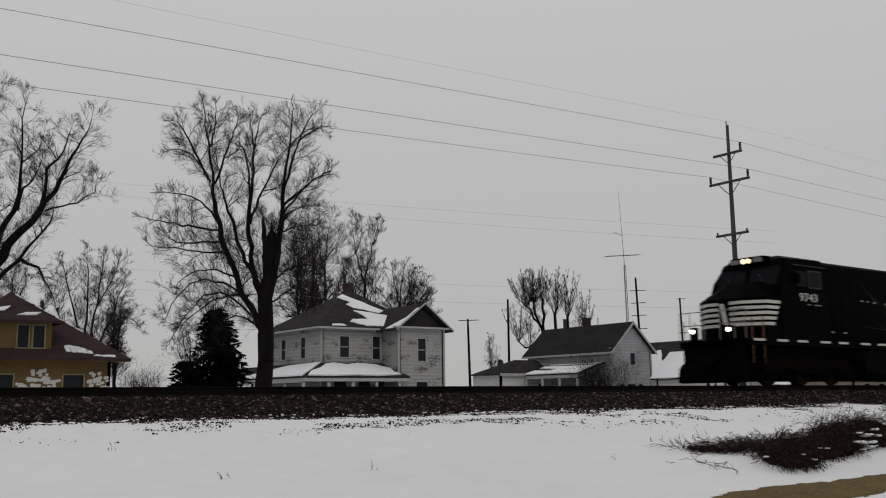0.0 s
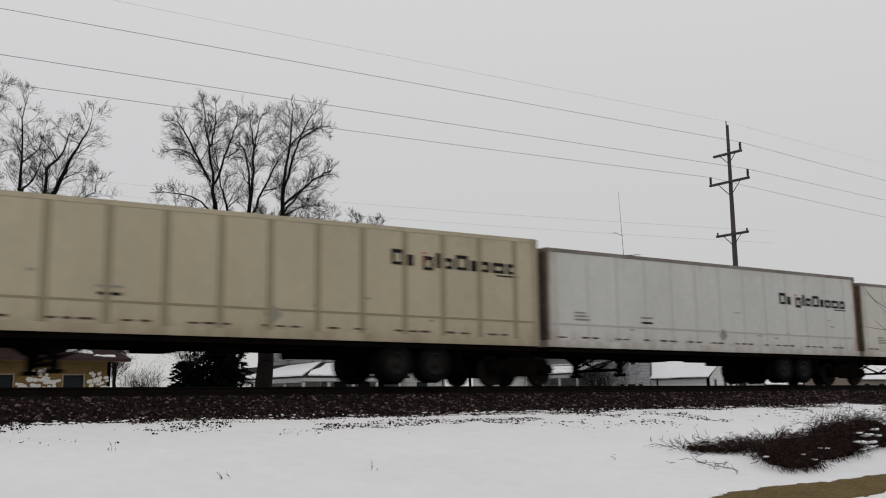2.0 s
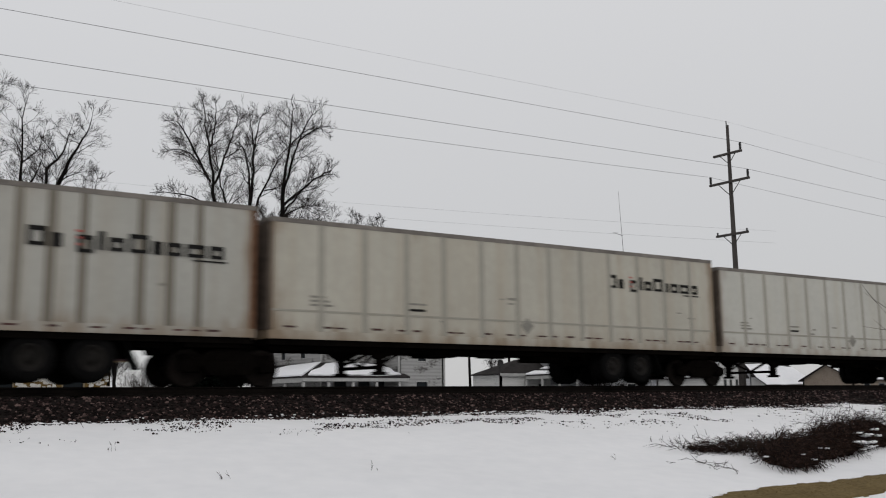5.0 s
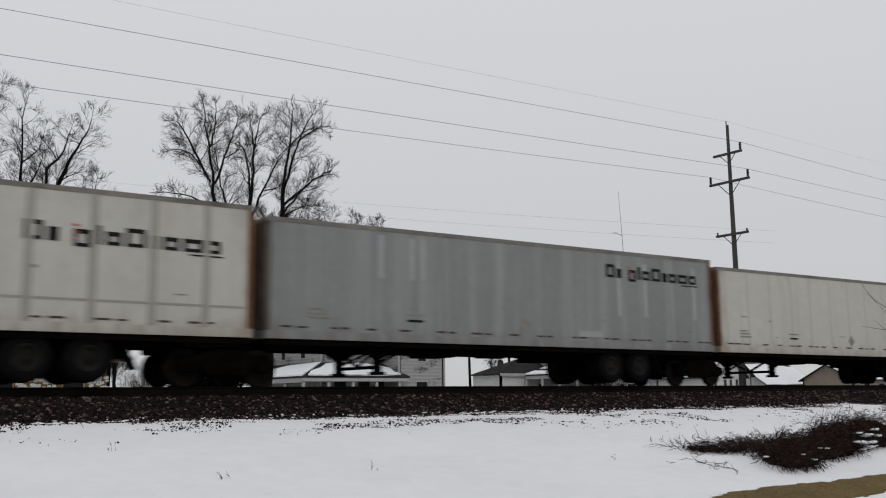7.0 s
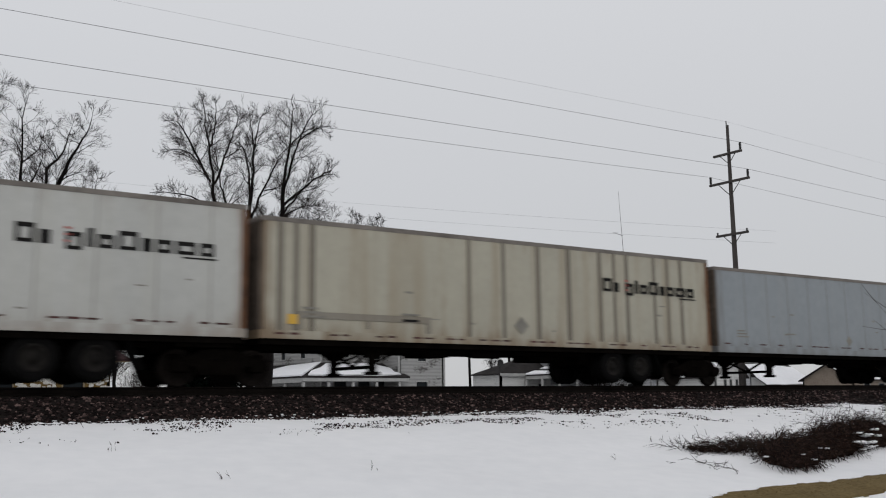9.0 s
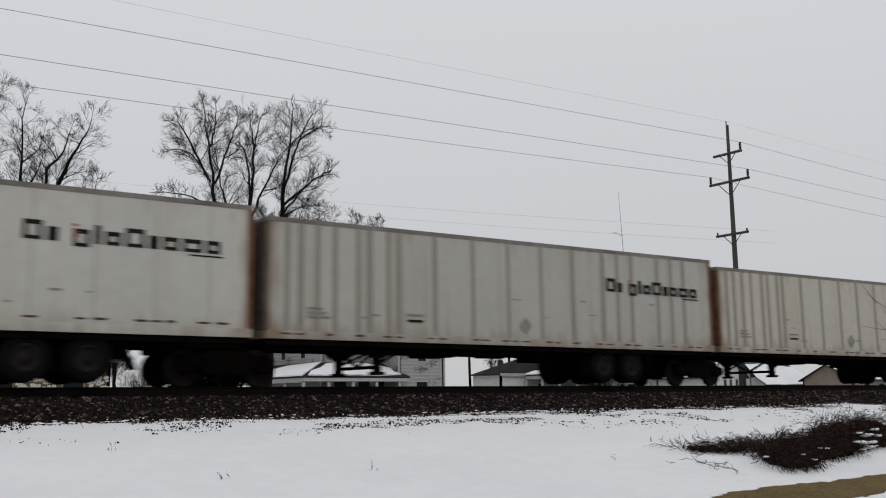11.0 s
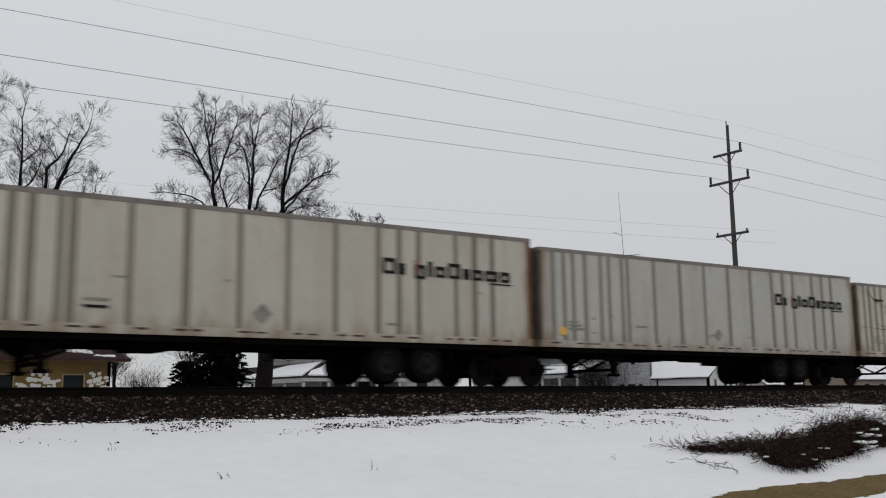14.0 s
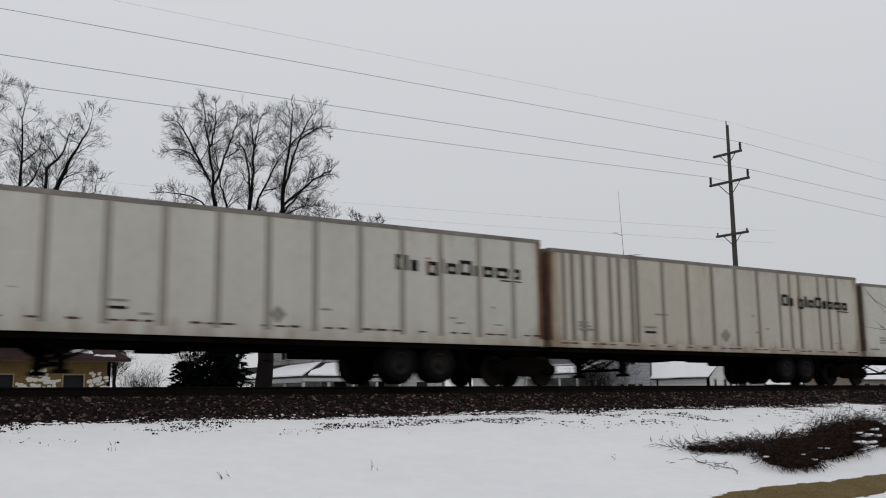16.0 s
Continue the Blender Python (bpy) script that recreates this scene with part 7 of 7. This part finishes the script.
    part("exhaust", made(box, 14.75, 15.68, -0.45, 0.45, 4.20, 4.70, bevel=0.03), BLACK, t)
    bm = bmesh.new()
    for k, (dy, l) in enumerate(((-0.2, 0.5), (0.0, 0.42), (0.2, 0.34))):
        tube(bm, (13.45, dy, 4.46), (13.45 + l, dy, 4.46), 0.03, 0.09, 8)
        tube(bm, (13.45, dy, 4.46), (13.45 - l * 0.7, dy, 4.46), 0.03, 0.09, 8)
    tube(bm, (13.45, 0, 4.18), (13.45, 0, 4.46), 0.05, 0.05, 8)
    tube(bm, (13.45, -0.2, 4.46), (13.45, 0.2, 4.46), 0.035, 0.035, 8)
    part("horn", bm, DARKMETAL, t)
    # side panel: white stripes, plain mark, two rows of bars
    y = -0.972
    for k in range(5):
        part("hood_stripe", made(box, 11.57, 14.9, y - 0.004, y, 3.06 + 0.145 * k, 3.17 + 0.145 * k), LIVERY, t, "white livery stripe")
    part("hood_mark", made(prism, [(14.98, 3.08), (15.28, 3.08), (15.64, 3.74), (15.34, 3.74)], "y", -0.985, -0.951), LIVERY, t, "plain white mark")
    part("hood_mark", made(prism, [(15.5, 3.08), (15.68, 3.08), (15.76, 3.4), (15.62, 3.4)], "y", -0.985, -0.951), LIVERY, t, "plain white mark")
    for c in (3.08, 3.34, 3.60):
        part("hood_mark", made(box, 15.8, 16.38, -0.990, -0.981, c, c + 0.13), LIVERY, t, "plain white mark")
    for a, b, c in ((14.52, 14.85, 2.60), (14.95, 15.3, 2.60), (15.4, 15.7, 2.60), (15.8, 16.3, 2.60), (14.52, 14.8, 2.32), (14.9, 15.25, 2.32), (15.36, 15.7, 2.32), (15.82, 16.2, 2.32), (16.3, 16.66, 2.32)):
        part("stencil", made(box, a, b, -1.002, -0.96, c, c + 0.16), LIVERY_DULL, t)
    for a, b, c in ((16.5, 16.8, 2.05), (17.9, 18.2, 2.95), (18.5, 18.8, 3.0), (17.0, 17.15, 3.3)):
        part("stencil", made(box, a, b, -1.004, -0.978, c, c + 0.08), FADED, t)
    for a, b, c in ((5.95, 6.1, 3.3), (8.6, 8.8, 3.25), (9.05, 9.15, 3.25), (9.5, 9.7, 3.22), (10.4, 10.6, 3.2), (6.4, 6.62, 1.95), (7.2, 7.42, 1.95)):
        part("stencil", made(box, a, b, -1.142, -1.136, c, c + 0.06), FADED, t)
    # rear end stripes
    for k in range(5):
        part("rear_stripe", made(box, 21.381, 21.386, -0.95, 0.95, 2.12 + 0.17 * k, 2.21 + 0.17 * k), LIVERY, t)
    # white dashes along the sill
    for s in (-1, 1):
        for x0 in (1.0, 2.35, 3.57, 5.03, 6.23, 7.74, 8.95, 10.24, 11.86, 13.31, 14.65, 16.03, 17.09, 18.25, 19.96, 21.1):
            part("sill_mark", made(box, x0, x0 + 0.64, min(s * 1.5, s * 1.506), max(s * 1.5, s * 1.506), 1.515, 1.595), LIVERY, t, "white sill dash")
    # handrails
    for s in (-1, 1):
        bm = bmesh.new()
        xs = [6.1 + 1.5 * k for k in range(11)]
        for a in xs:
            tube(bm, (a, s * 1.44, 1.6), (a, s * 1.44, 2.66), 0.018, 0.018, 6)
        tube(bm, (xs[0], s * 1.44, 2.66), (xs[-1], s * 1.44, 2.66), 0.018, 0.018, 6)
        part("handrail", bm, BLACK, t)
        for x0 in (0.7, 21.85):
            bm = bmesh.new()
            for yy in (0.35, 0.95, 1.42):
                tube(bm, (x0, s * yy, 1.6), (x0, s * yy, 2.62), 0.016, 0.016, 6)
            tube(bm, (x0, s * 0.35, 2.62), (x0, s * 1.42, 2.62), 0.016, 0.016, 6)
            tube(bm, (x0, s * 0.35, 2.15), (x0, s * 1.42, 2.15), 0.016, 0.016, 6)
            part("end_rail", bm, ROOF_RAIL, t, "pale end handrail")
    # fuel tank and reservoirs
    bm = bmesh.new()
    prism(bm, [(-1.42, 0.45), (-1.2, 0.17), (1.2, 0.17), (1.42, 0.45), (1.42, 1.30), (-1.42, 1.30)], "x", 8.1, 14.6)
    part("fuel_tank", bm, BLACK, t)
    part("air_reservoir", made(tube, (7.6, -1.2, 1.1), (8.2, -1.2, 1.1), 0.2, 0.2, 14), UNDER, t)
    sets = []
    for c in (4.75, 17.95):
        bm = bmesh.new()
        for s in (-1, 1):
            prism(bm, [(-2.75, 0.42), (-2.75, 0.75), (-2.2, 0.98), (-1.0, 0.92), (0, 1.02), (1.0, 0.92), (2.2, 0.98), (2.75, 0.75), (2.75, 0.42), (2.2, 0.40), (1.6, 0.62), (0.9, 0.45), (0.4, 0.40), (-0.4, 0.40), (-0.9, 0.45), (-1.6, 0.62), (-2.2, 0.40)], "y", s * 1.15 - 0.09, s * 1.15 + 0.09)
            for dx in (-2.0, 0, 2.0):
                box(bm, dx - 0.2, dx + 0.2, s * 1.15 - 0.16, s * 1.15 + 0.16, 0.36, 0.72, 0.04)
            for dx in (-1.0, 1.0):
                tube(bm, (dx, s * 1.18, 0.55), (dx, s * 1.18, 0.95), 0.12, 0.12, 10)
        box(bm, -2.4, 2.4, -0.85, 0.85, 0.72, 0.95, 0.04)
        for dx in (-2.75, -1.0, 1.0, 2.75):
            box(bm, dx - 0.46, dx + 0.46, -1.0, 1.0, 0.16, 0.6, 0.05)
        truck = part("truck", bm, UNDER, t, at=pose(c, 0, 0))
        for dx in (-2.0, 0.0, 2.0):
            sets.append(part("wheelset", BIGSET_ME, None, truck, at=pose(dx, 0, 0.53)))
    return t, sets


LOCO_X = -10.7
loco, sets = locomotive(LOCO_X)
MOVERS.append((loco, LOCO_X))
WHEELS += sets


# ---- the train runs through at an even fifty-six miles an hour ----
def motions():
    for ob, x in MOVERS:
        walk(ob, [(t, pose(x + s, TRACK_Y, 0)) for t, s in SPEED_ROWS])
    for ob in WHEELS:
        home = ob.matrix_basis.translation.copy()
        walk(ob, [(k / FPS, pose(*home, 0, -75.0 * k, 0)) for k in range(16 * FPS + 1)])


motions()
